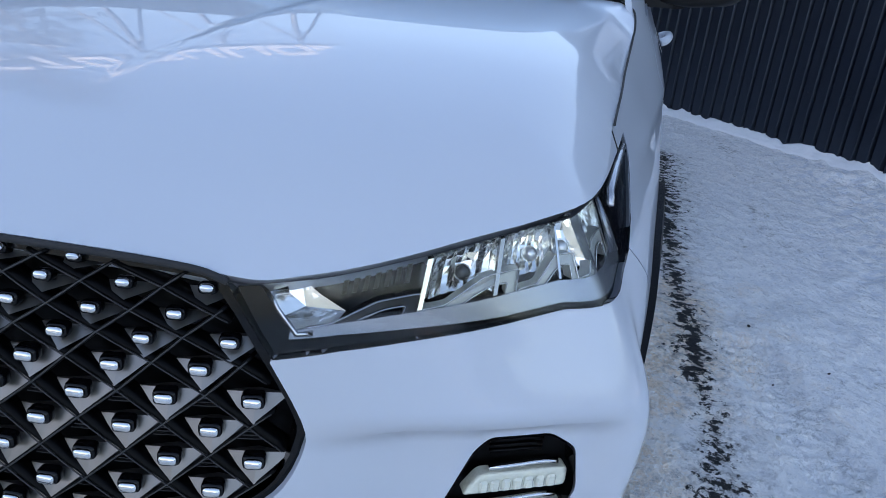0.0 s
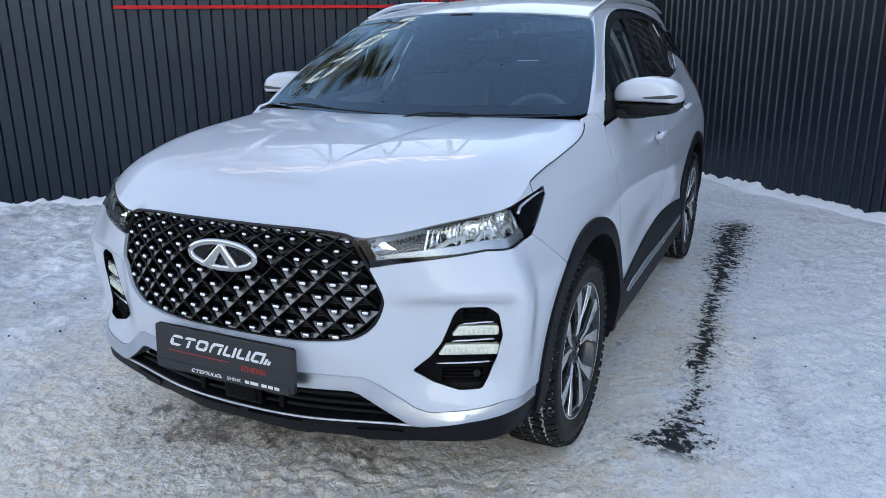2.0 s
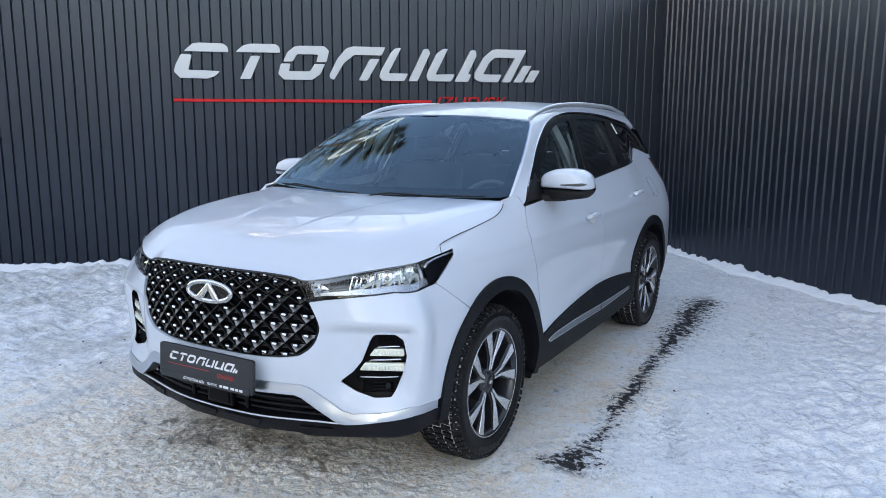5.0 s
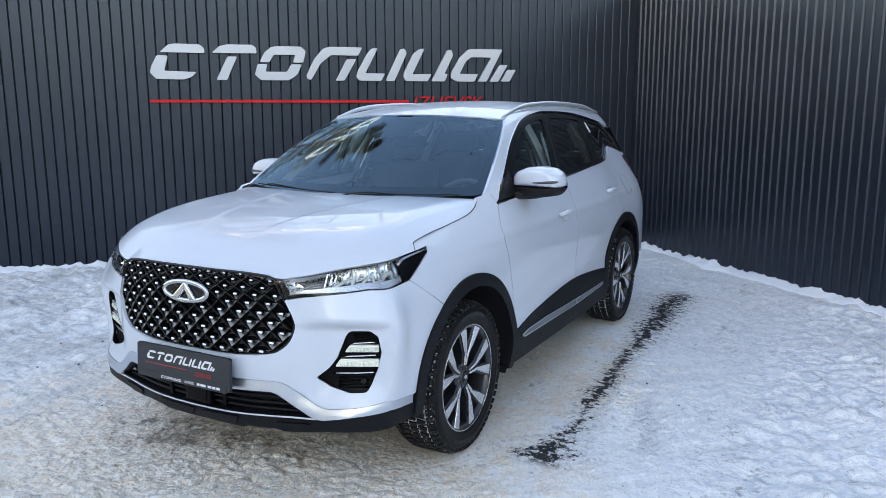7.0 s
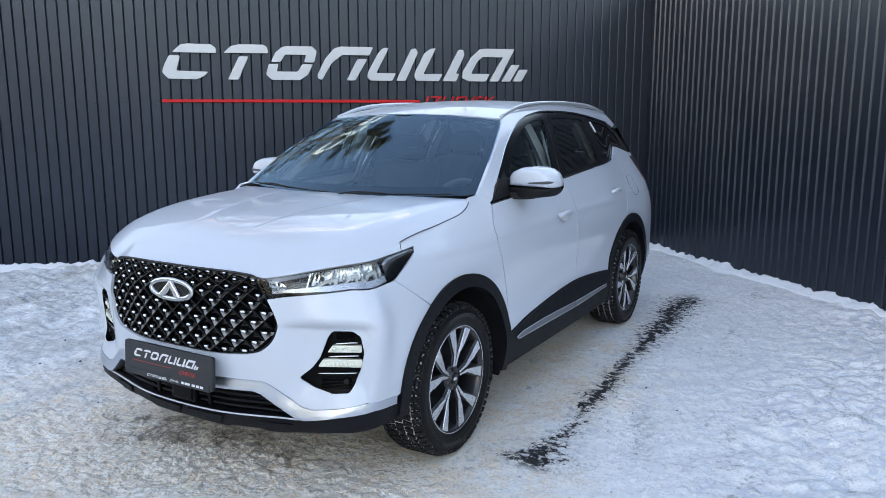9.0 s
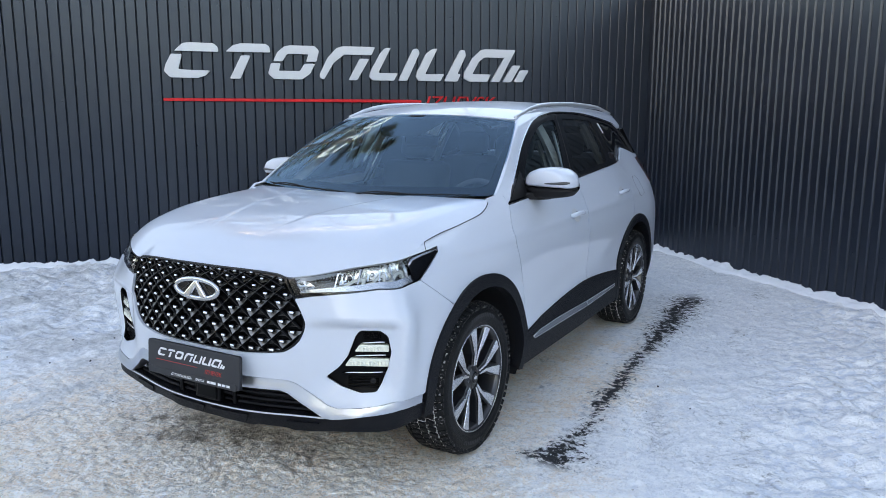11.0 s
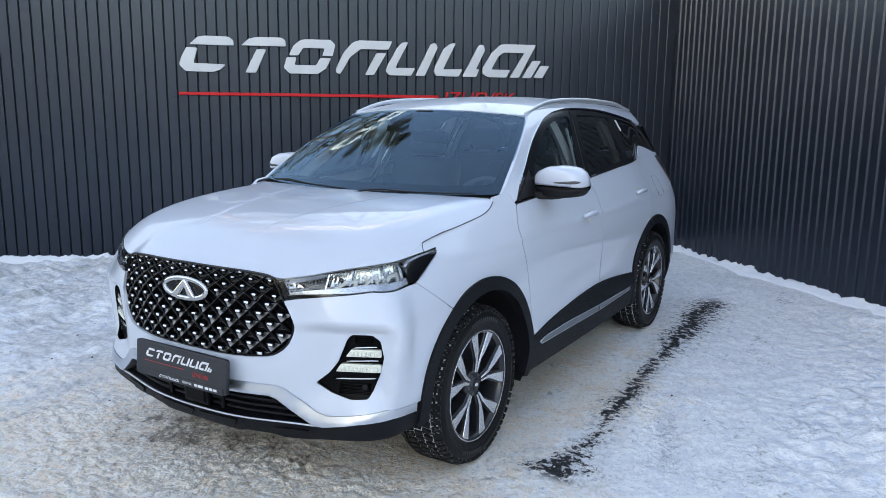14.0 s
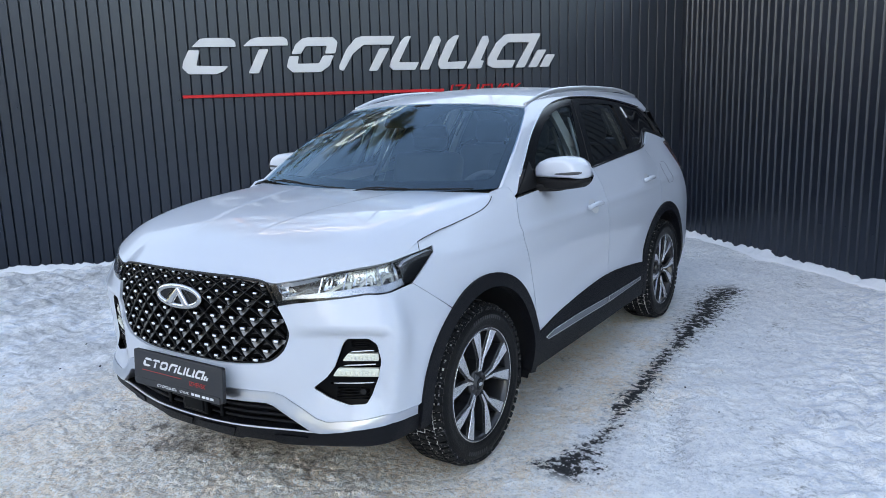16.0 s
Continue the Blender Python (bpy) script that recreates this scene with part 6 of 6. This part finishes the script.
    blot = calc("ADD", blot, calc("MULTIPLY", calc("SUBTRACT", fine, 0.5), 0.9))
    worn = ramp(blot, 1.45, 0.45)
    grey_side = calc("MULTIPLY", ramp(X, -0.5, -1.6), ramp(calc("ADD", calc("MULTIPLY", streak, 0.6), calc("MULTIPLY", mid, 0.4)), 0.42, 0.56))
    snow = mix(calc("MULTIPLY", grey_side, 0.74), snow, mix(ramp(fine, 0.40, 0.60), (0.50, 0.49, 0.475), (0.78, 0.775, 0.77)))
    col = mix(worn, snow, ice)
    # dirty specks on the open snow
    specks = ramp(calc("ADD", calc("MULTIPLY", streak, 0.55), calc("MULTIPLY", fine, 0.55)), 0.60, 0.70)
    col = mix(calc("MULTIPLY", specks, 0.80), col, (0.38, 0.37, 0.36))
    # bare asphalt where meltwater drips from the car
    cx = calc("SUBTRACT", X, calc("ADD", 1.30, calc("MULTIPLY", Y, -0.045)))
    drip = calc("ABSOLUTE", calc("ADD", cx, calc("MULTIPLY", calc("SUBTRACT", noise_tex(1.6, 4), 0.5), 0.22)))
    width = calc("ADD", 0.05, calc("MULTIPLY", ramp(Y, 2.4, 4.3), 0.06))
    width = calc("ADD", width, calc("MULTIPLY", ramp(Y, 1.30, 1.0), 0.07))
    line = calc("SUBTRACT", 1.0, calc("DIVIDE", drip, calc("MULTIPLY", width, 1.55)))
    line = calc("ADD", line, calc("MULTIPLY", calc("SUBTRACT", noise_tex(25, 9, 0.76), 0.5), 6.8))
    full = n.new("ShaderNodeValToRGB")
    l.new(calc("DIVIDE", calc("SUBTRACT", Y, 0.8), 4.2), full.inputs[0])
    stops = ((0.0, 0.86), (0.07, 0.90), (0.11, 0.76), (0.20, 0.70), (0.24, 0.92), (0.32, 0.88), (0.36, 0.76), (0.42, 0.78), (0.52, 0.82), (0.60, 0.95), (0.95, 0.98))
    while len(full.color_ramp.elements) < len(stops):
        full.color_ramp.elements.new(0.5)
    for e, (at_y, v) in zip(full.color_ramp.elements, stops):
        e.position, e.color = at_y, (v, v, v, 1)
    line = calc("ADD", line, calc("MULTIPLY", calc("SUBTRACT", full.outputs[0], 0.85), 1.5))
    gate = calc("MULTIPLY", ramp(Y, 0.88, 0.98), ramp(Y, 4.85, 4.55))
    bare = calc("MULTIPLY", ramp(line, 0.62, 0.74), gate)
    fringe = calc("MULTIPLY", calc("MULTIPLY", ramp(line, -0.9, 0.5), gate), ramp(fine, 0.46, 0.58))
    col = mix(calc("MULTIPLY", fringe, 0.55), col, (0.36, 0.35, 0.345))
    col = mix(bare, col, mix(ramp(grit, 0.4, 0.65), (0.010, 0.010, 0.012), (0.035, 0.035, 0.038)))
    # a few small dark patches under the nose
    px = calc("DIVIDE", calc("ADD", X, 0.28), 0.92)
    py = calc("DIVIDE", calc("SUBTRACT", Y, 0.53), 0.30)
    patch = calc("ADD", calc("SUBTRACT", 1.0, calc("ADD", calc("MULTIPLY", px, px), calc("MULTIPLY", py, py))), calc("MULTIPLY", calc("SUBTRACT", noise_tex(7, 7, 0.7), 0.5), 4.0))
    col = mix(calc("MULTIPLY", ramp(patch, 0.45, 1.25), 0.85), col, mix(ramp(fine, 0.40, 0.56), (0.13, 0.088, 0.056), (0.50, 0.41, 0.32)))
    # crumbled brown earth before the nose
    ux = calc("DIVIDE", calc("ADD", X, 0.50), 0.62)
    uy = calc("DIVIDE", calc("SUBTRACT", Y, 0.36), 0.34)
    earth = calc("SUBTRACT", 1.0, calc("ADD", calc("MULTIPLY", ux, ux), calc("MULTIPLY", uy, uy)))
    earth = calc("ADD", calc("MULTIPLY", earth, 0.8), calc("MULTIPLY", calc("SUBTRACT", noise_tex(5.5, 10, 0.78), 0.5), 5.5))
    col = mix(calc("MULTIPLY", ramp(earth, 0.55, 1.15), 0.78), col, mix(ramp(grit, 0.42, 0.60), (0.085, 0.058, 0.040), (0.34, 0.27, 0.21)))
    dirt = calc("MULTIPLY", worn, ramp(calc("ADD", calc("MULTIPLY", noise_tex(3.2, 9, 0.75, (1.0, 0.45, 1.0, 0.95)), 0.6), calc("MULTIPLY", fine, 0.4)), 0.55, 0.66))
    col = mix(calc("MULTIPLY", dirt, 0.80), col, mix(ramp(chip, 0.3, 0.5), (0.25, 0.19, 0.14), (0.50, 0.44, 0.38)))
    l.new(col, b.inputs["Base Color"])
    rough = calc("SUBTRACT", 0.76, calc("MULTIPLY", worn, 0.16))
    rough = calc("SUBTRACT", rough, calc("MULTIPLY", bare, 0.10))
    l.new(calc("ADD", rough, calc("MULTIPLY", calc("SUBTRACT", fine, 0.5), 0.3)), b.inputs["Roughness"])
    b.inputs["Specular IOR Level"].default_value = 0.45
    h = calc("ADD", calc("ADD", calc("MULTIPLY", mid, 0.40), calc("MULTIPLY", calc("MULTIPLY", mound, open_snow), 0.8)), calc("ADD", calc("MULTIPLY", fine, 0.40), calc("ADD", calc("MULTIPLY", grit, 0.14), calc("ADD", calc("MULTIPLY", flake, 0.30), calc("ADD", calc("MULTIPLY", chip2, 0.10), calc("ADD", calc("MULTIPLY", chip, 0.10), calc("MULTIPLY", ramp(fleck, 0.45, 0.66), 0.35)))))))
    trod = calc("MULTIPLY", worn, calc("ADD", calc("MULTIPLY", ramp(noise_tex(17, 5, 0.6), 0.40, 0.60), 0.32), calc("MULTIPLY", chip2, 0.16)))
    h = calc("ADD", h, trod)
    h = calc("SUBTRACT", h, calc("MULTIPLY", bare, 0.25))
    bp = n.new("ShaderNodeBump")
    bp.inputs["Strength"].default_value, bp.inputs["Distance"].default_value = 0.9, 0.024
    l.new(h, bp.inputs["Height"])
    l.new(bp.outputs[0], b.inputs["Normal"])
    return m


M_GROUND = ground_material()
M_SNOW = material("loose_snow", (0.78, 0.80, 0.84), 0.7, vary=0.06, scale=6, bump=0.6, bump_scale=22)


def ground_height(x, y):
    v = Vector((x, y, 0))
    near = max(0.0, 1 - max(abs(x) - 1.0, abs(y - 2.2) - 2.0, 0) / 0.8)
    h = 0.022 * noise.noise(v * 1.1) + 0.012 * noise.noise(v * 3.7 + Vector((5, 1, 0))) + 0.009 * noise.noise(v * 9.0) + 0.005 * noise.noise(v * 19.0)
    # trodden, lumpier snow towards the fence
    rough = min(1.0, max(0.0, (x - 1.75 + 0.25 * noise.noise(v * 1.3)) / 0.7)) + min(1.0, max(0.0, (-x - 1.9) / 1.0))
    lump = 0.046 * (abs(noise.noise(v * 2.6 + Vector((3, 8, 0)))) - 0.2) + 0.032 * noise.noise(v * 6.2 + Vector((1, 4, 2))) + 0.028 * noise.noise(v * 13.0)
    # frozen clods before and beside the nose
    clod = min(1.0, max(0.0, (0.95 - y) / 0.5)) * min(1.0, max(0.0, (1.7 - x) / 0.5)) * (0.35 + 0.65 * min(1.0, max(0.0, 0.5 + 1.6 * noise.noise(v * 1.7 + Vector((4, 4, 0))))))
    if abs(x) < 0.66 and y > 0.5 or y > 0.55 and abs(y - HUB_F) < 0.3 and abs(x) < 0.95:
        clod = 0.0
    rise = 0.0
    if clod:
        rut = v + Vector((0.06 * noise.noise(v * 5.0), 0.06 * noise.noise(v * 5.0 + Vector((9, 2, 1))), 0))
        plate = 0.5 + 1.7 * noise.noise(rut * 10.0)
        chunk = 0.5 + 2.4 * noise.noise(rut * 22.0 + Vector((2, 6, 1)))
        rise = clod * (0.006 * min(1.0, max(0.0, plate)) + 0.011 * min(1.0, max(0.0, chunk)) + 0.007 * noise.noise(v * 34.0) - 0.007)
    # pressed tread of a tyre that passed by
    ux = x - 1.51 + 0.28 * (y - 1.65)
    tread = -0.034 * max(0.0, 1 - (ux / 0.12) ** 4) * (0.55 + 0.45 * math.sin(y * 120 + abs(ux) * 40)) if abs(ux) < 0.12 and 1.3 < y < 2.1 else 0.0
    # a second, broken track across the open snow
    vx, vy = (x - 2.07) * 0.86 + (y - 2.07) * 0.51, -(x - 2.07) * 0.51 + (y - 2.07) * 0.86
    if abs(vy) < 0.11 and -0.1 < vx < 2.5:
        tread += 0.020 * max(0.0, math.sin(vx * 70 + 2.5 * math.sin(vy * 40))) * (1 - (vy / 0.11) ** 4) - 0.004
    return GROUND + h * (1 - 0.72 * near) + rise + lump * rough + tread


xs = np.concatenate([[-400, -120, -40, -16], np.arange(-8.0, -2.4, 0.045), np.arange(-2.4, -1.3, 0.02), np.arange(-1.3, 1.3, 0.012), np.arange(1.3, 3.2, 0.017), np.arange(3.2, 5.0, 0.04), [5.5, 8, 16, 40, 120, 400]])
ys = np.concatenate([[-400, -120, -40, -12, -6], np.arange(-2.6, -1.3, 0.04), np.arange(-1.3, -0.4, 0.02), np.arange(-0.4, 1.0, 0.012), np.arange(1.0, 3.5, 0.02), np.arange(3.5, 8.0, 0.04), [9, 14, 40, 120, 400]])
verts = [(x, y, ground_height(x, y) if -8 < x < 5 and -2.6 < y < 8 else GROUND) for y in ys for x in xs]
nx = len(xs)
faces = [(j * nx + i, j * nx + i + 1, (j + 1) * nx + i + 1, (j + 1) * nx + i) for j in range(len(ys) - 1) for i in range(nx - 1)]
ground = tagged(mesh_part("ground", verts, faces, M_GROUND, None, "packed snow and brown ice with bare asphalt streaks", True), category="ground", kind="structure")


def snow_bank(name, along, inward, length, seed):
    """A low lumpy ridge of loose snow against the foot of a fence."""
    n, m = int(length / 0.035), 12
    verts, faces = [], []
    for i in range(n + 1):
        s = i * length / n
        wide = 0.11 + 0.07 * noise.noise(Vector((s * 0.8, seed, 0))) + 0.06 * noise.noise(Vector((s * 4, seed, 3)))
        high = 0.036 + 0.03 * noise.noise(Vector((s * 1.7, seed, 7))) + 0.035 * noise.noise(Vector((s * 6.5, seed, 1))) + 0.03 * noise.noise(Vector((s * 15, seed, 1)))
        for j in range(m + 1):
            t = j / m
            p = CORNER + along * s + inward * (t * wide - 0.02)
            lump = 0.022 * noise.noise(Vector((p.x * 11, p.y * 11, seed))) + 0.016 * noise.noise(Vector((p.x * 24, p.y * 24, seed)))
            z = GROUND - 0.02 + max(0.0, (high + lump + 0.02) * (1 - t * t) ** 1.3 + (0.02 if t < 0.9 else 0))
            verts.append((p.x, p.y, z))
    for i in range(n):
        for j in range(m):
            q = i * (m + 1) + j
            faces.append((q, q + 1, q + m + 2, q + m + 1))
    ob = mesh_part(name, verts, faces, M_SNOW, None, "low ridge of loose snow along the fence foot", True)
    bm = bmesh.new()
    bm.from_mesh(ob.data)
    bmesh.ops.recalc_face_normals(bm, faces=bm.faces[:])
    if sum(f.normal.z for f in bm.faces) < 0:
        bmesh.ops.reverse_faces(bm, faces=bm.faces[:])
    bm.to_mesh(ob.data)
    bm.free()
    return tagged(ob, category="snow", kind="stuff")


snow_bank("snow_bank", ALONG_L, IN_L, 10.6, 2.0)
snow_bank("snow_bank", ALONG_R, IN_R, 6.9, 9.0)

# crumbs of ice and grit lying about
crumb = bmesh.new()
rnd = random.Random(21)
for k in range(260):
    x, y = rnd.uniform(-4.5, 3.2), rnd.uniform(-1.6, 6.0)
    if abs(x) < 0.95 and -0.1 < y < 4.5:
        continue
    r = rnd.choice((0.003, 0.004, 0.005, 0.008))
    bmesh.ops.create_icosphere(crumb, subdivisions=1, radius=r, matrix=pose(x, y, ground_height(x, y) + r * 0.3, rnd.uniform(0, 90), 0, rnd.uniform(0, 360)) @ Matrix.Diagonal((1.3, 1, 0.6, 1)))
tagged(part("snow_crumbs", crumb, material("dirty_snow_crumb", (0.55, 0.54, 0.52), 0.8, vary=0.5, scale=4), None, "scattered crumbs of dirty snow and ice"), category="snow", kind="stuff")
pebble = bmesh.new()
for k in range(26):
    x, y = rnd.uniform(-3.0, 1.7), rnd.uniform(-0.9, 2.5)
    if abs(x) < 0.95 and y > -0.1:
        continue
    r = rnd.uniform(0.004, 0.009)
    bmesh.ops.create_icosphere(pebble, subdivisions=1, radius=r, matrix=pose(x, y, ground_height(x, y) + r * 0.4, 30, 20, k * 40) @ Matrix.Diagonal((1.2, 1, 0.7, 1)))
tagged(part("dark_grit", pebble, material("dark_grit_stone", (0.03, 0.03, 0.032), 0.8), None, "small dark stones on the snow"), category="stone", kind="stuff")


# ---- what the glass and paint mirror: a pine past the fence, far woods added ----
def pine(at, high, spread, seed):
    rnd = random.Random(seed)
    tree = thing("pine_tree", "tall pine with sunlit needles beyond the yard", "tree", at)
    trunk = [(0.15 * math.sin(t * 3), 0.1 * t, high * t) for t in np.linspace(0, 1, 12)]
    tube_part("trunk", trunk, [0.20 * (1 - 0.85 * t) for t in np.linspace(0, 1, 12)], M_BARK, tree, sides=10)
    verts, faces = [], []
    limb_v, limb_f = [], []
    for k in range(95):
        t = rnd.uniform(0.25, 0.99)
        a = rnd.uniform(0, 2 * math.pi)
        ln = spread * (1.05 - t) ** 0.7 * rnd.uniform(0.6, 1.1)
        p0 = Vector((0.15 * math.sin(t * 3), 0.1 * t, high * t))
        way = Vector((math.cos(a), math.sin(a), rnd.uniform(-0.25, 0.15)))
        pts = [p0 + way * (ln * q) + Vector((0, 0, -0.12 * ln * q * q)) for q in (0, 0.33, 0.66, 1)]
        v, f = tube(pts, [0.035, 0.025, 0.015, 0.006], 5)
        limb_f += [tuple(i + len(limb_v) for i in g) for g in f]
        limb_v += v
        for c in range(70):
            q = rnd.uniform(0.2, 1.05)
            c0 = pts[0].lerp(pts[3], q) + Vector((rnd.gauss(0, 0.16), rnd.gauss(0, 0.16), rnd.gauss(0, 0.10)))
            for d in range(5):
                w = Vector((rnd.gauss(0, 1), rnd.gauss(0, 1), rnd.gauss(0.2, 0.7))).normalized() * rnd.uniform(0.10, 0.2)
                s = w.cross(Vector((rnd.gauss(0, 1), rnd.gauss(0, 1), 1))).normalized() * 0.022
                i = len(verts)
                verts += [c0 - s, c0 + s, c0 + w]
                faces.append((i, i + 1, i + 2))
    mesh_part("limbs", limb_v, limb_f, M_BARK, tree)
    tagged(mesh_part("crown", verts, faces, M_NEEDLE, tree), kind="stuff")
    return tree


pine((-10.6, 8.2, GROUND), 15.7, 4.1, 5)

# street lamp over the fence
lamp_post = thing("street_lamp", "grey street lamp with a long arm behind the fence", "lamp", (-8.0, 5.2, GROUND))
tube_part("post", [(0, 0, 0), (0, 0, 5.4)], 0.06, M_MAST, lamp_post)
tube_part("arm", [(0, 0, 5.3), (0.8, 0.25, 5.6), (2.0, 0.7, 5.75)], 0.035, M_MAST, lamp_post)
bm = bmesh.new()
box(bm, pose(2.15, 0.75, 5.74, 0, 0, 20), (0.5, 0.2, 0.08), 0.03)
part("lamp_head", bm, M_MAST, lamp_post)

# raised sign on a steel frame behind the fence, mirrored in the bonnet
RS = Matrix(((sign_x.x, 0, sign_out.x, -6.9), (sign_x.y, 0, sign_out.y, 4.9), (0, 1, 0, 6.3), (0, 0, 0, 1)))
roof_frame = thing("lattice_mast", "grey steel lattice carrying a raised sign behind the fence", "mast", tuple(RS @ Vector((0, -6.3, -0.1))))
inv = Matrix.Translation(roof_frame.location).inverted() @ RS
for u in (0.2, 1.4, 2.6, 3.8, 5.0):
    tube_part("post", [inv @ Vector((u, -6.3, -0.12)), inv @ Vector((u, 0.9, -0.12))], 0.05, M_MAST, roof_frame, sides=6)
    tube_part("brace", [inv @ Vector((u, -0.2, -0.12)), inv @ Vector((u + 0.55, -2.2, -0.5))], 0.035, M_MAST, roof_frame, sides=6)
    tube_part("brace", [inv @ Vector((u, -0.2, -0.12)), inv @ Vector((u - 0.55, -2.2, -0.5))], 0.035, M_MAST, roof_frame, sides=6)
for v in (0.0, -2.2):
    tube_part("beam", [inv @ Vector((-0.4, v, -0.12)), inv @ Vector((5.6, v, -0.12))], 0.05, M_MAST, roof_frame, sides=6)
for key, (start, loops) in GLYPHS.items():
    letter = thing("sign_letter", "white raised sign shape on a steel frame", "sign", tuple(RS @ Vector((start * 0.0135, 0, 0))), "raised sign shapes")
    back = Matrix.Translation(letter.location).inverted() @ RS
    for loop in loops:
        bm = bmesh.new()
        prism(bm, [((start + x) * 0.0135, y * 0.0175) for x, y in loop], -0.06, 0.04, back)
        part("face", bm, M_PRINTWHITE, letter)

# unseen trees added to darken the horizon in the car's reflections
wood_v, wood_f = [], []
rnd = random.Random(3)
for k in range(900):
    a = radians(rnd.uniform(150, 395))
    d = rnd.uniform(55, 90)
    x, y, h, w = d * math.cos(a), d * math.sin(a), rnd.uniform(5, 11), rnd.uniform(1.2, 2.6)
    i = len(wood_v)
    for z, q in ((0, 0.5), (h * 0.25, 1), (h * 0.6, 0.6)):
        for c in range(5):
            b = c * 1.2566 + k
            wood_v.append((x + q * w * math.cos(b) * rnd.uniform(0.7, 1.2), y + q * w * math.sin(b) * rnd.uniform(0.7, 1.2), z))
    wood_v.append((x, y, h))
    for r in (0, 5):
        for c in range(5):
            wood_f.append((i + r + c, i + r + (c + 1) % 5, i + r + 5 + (c + 1) % 5, i + r + 5 + c))
    for c in range(5):
        wood_f.append((i + 10 + c, i + 10 + (c + 1) % 5, i + 15))
tagged(mesh_part("added_woods", wood_v, wood_f, M_FARWOOD, None, "dark line of far trees, added unseen for a dark horizon in reflections"), category="trees", kind="stuff")
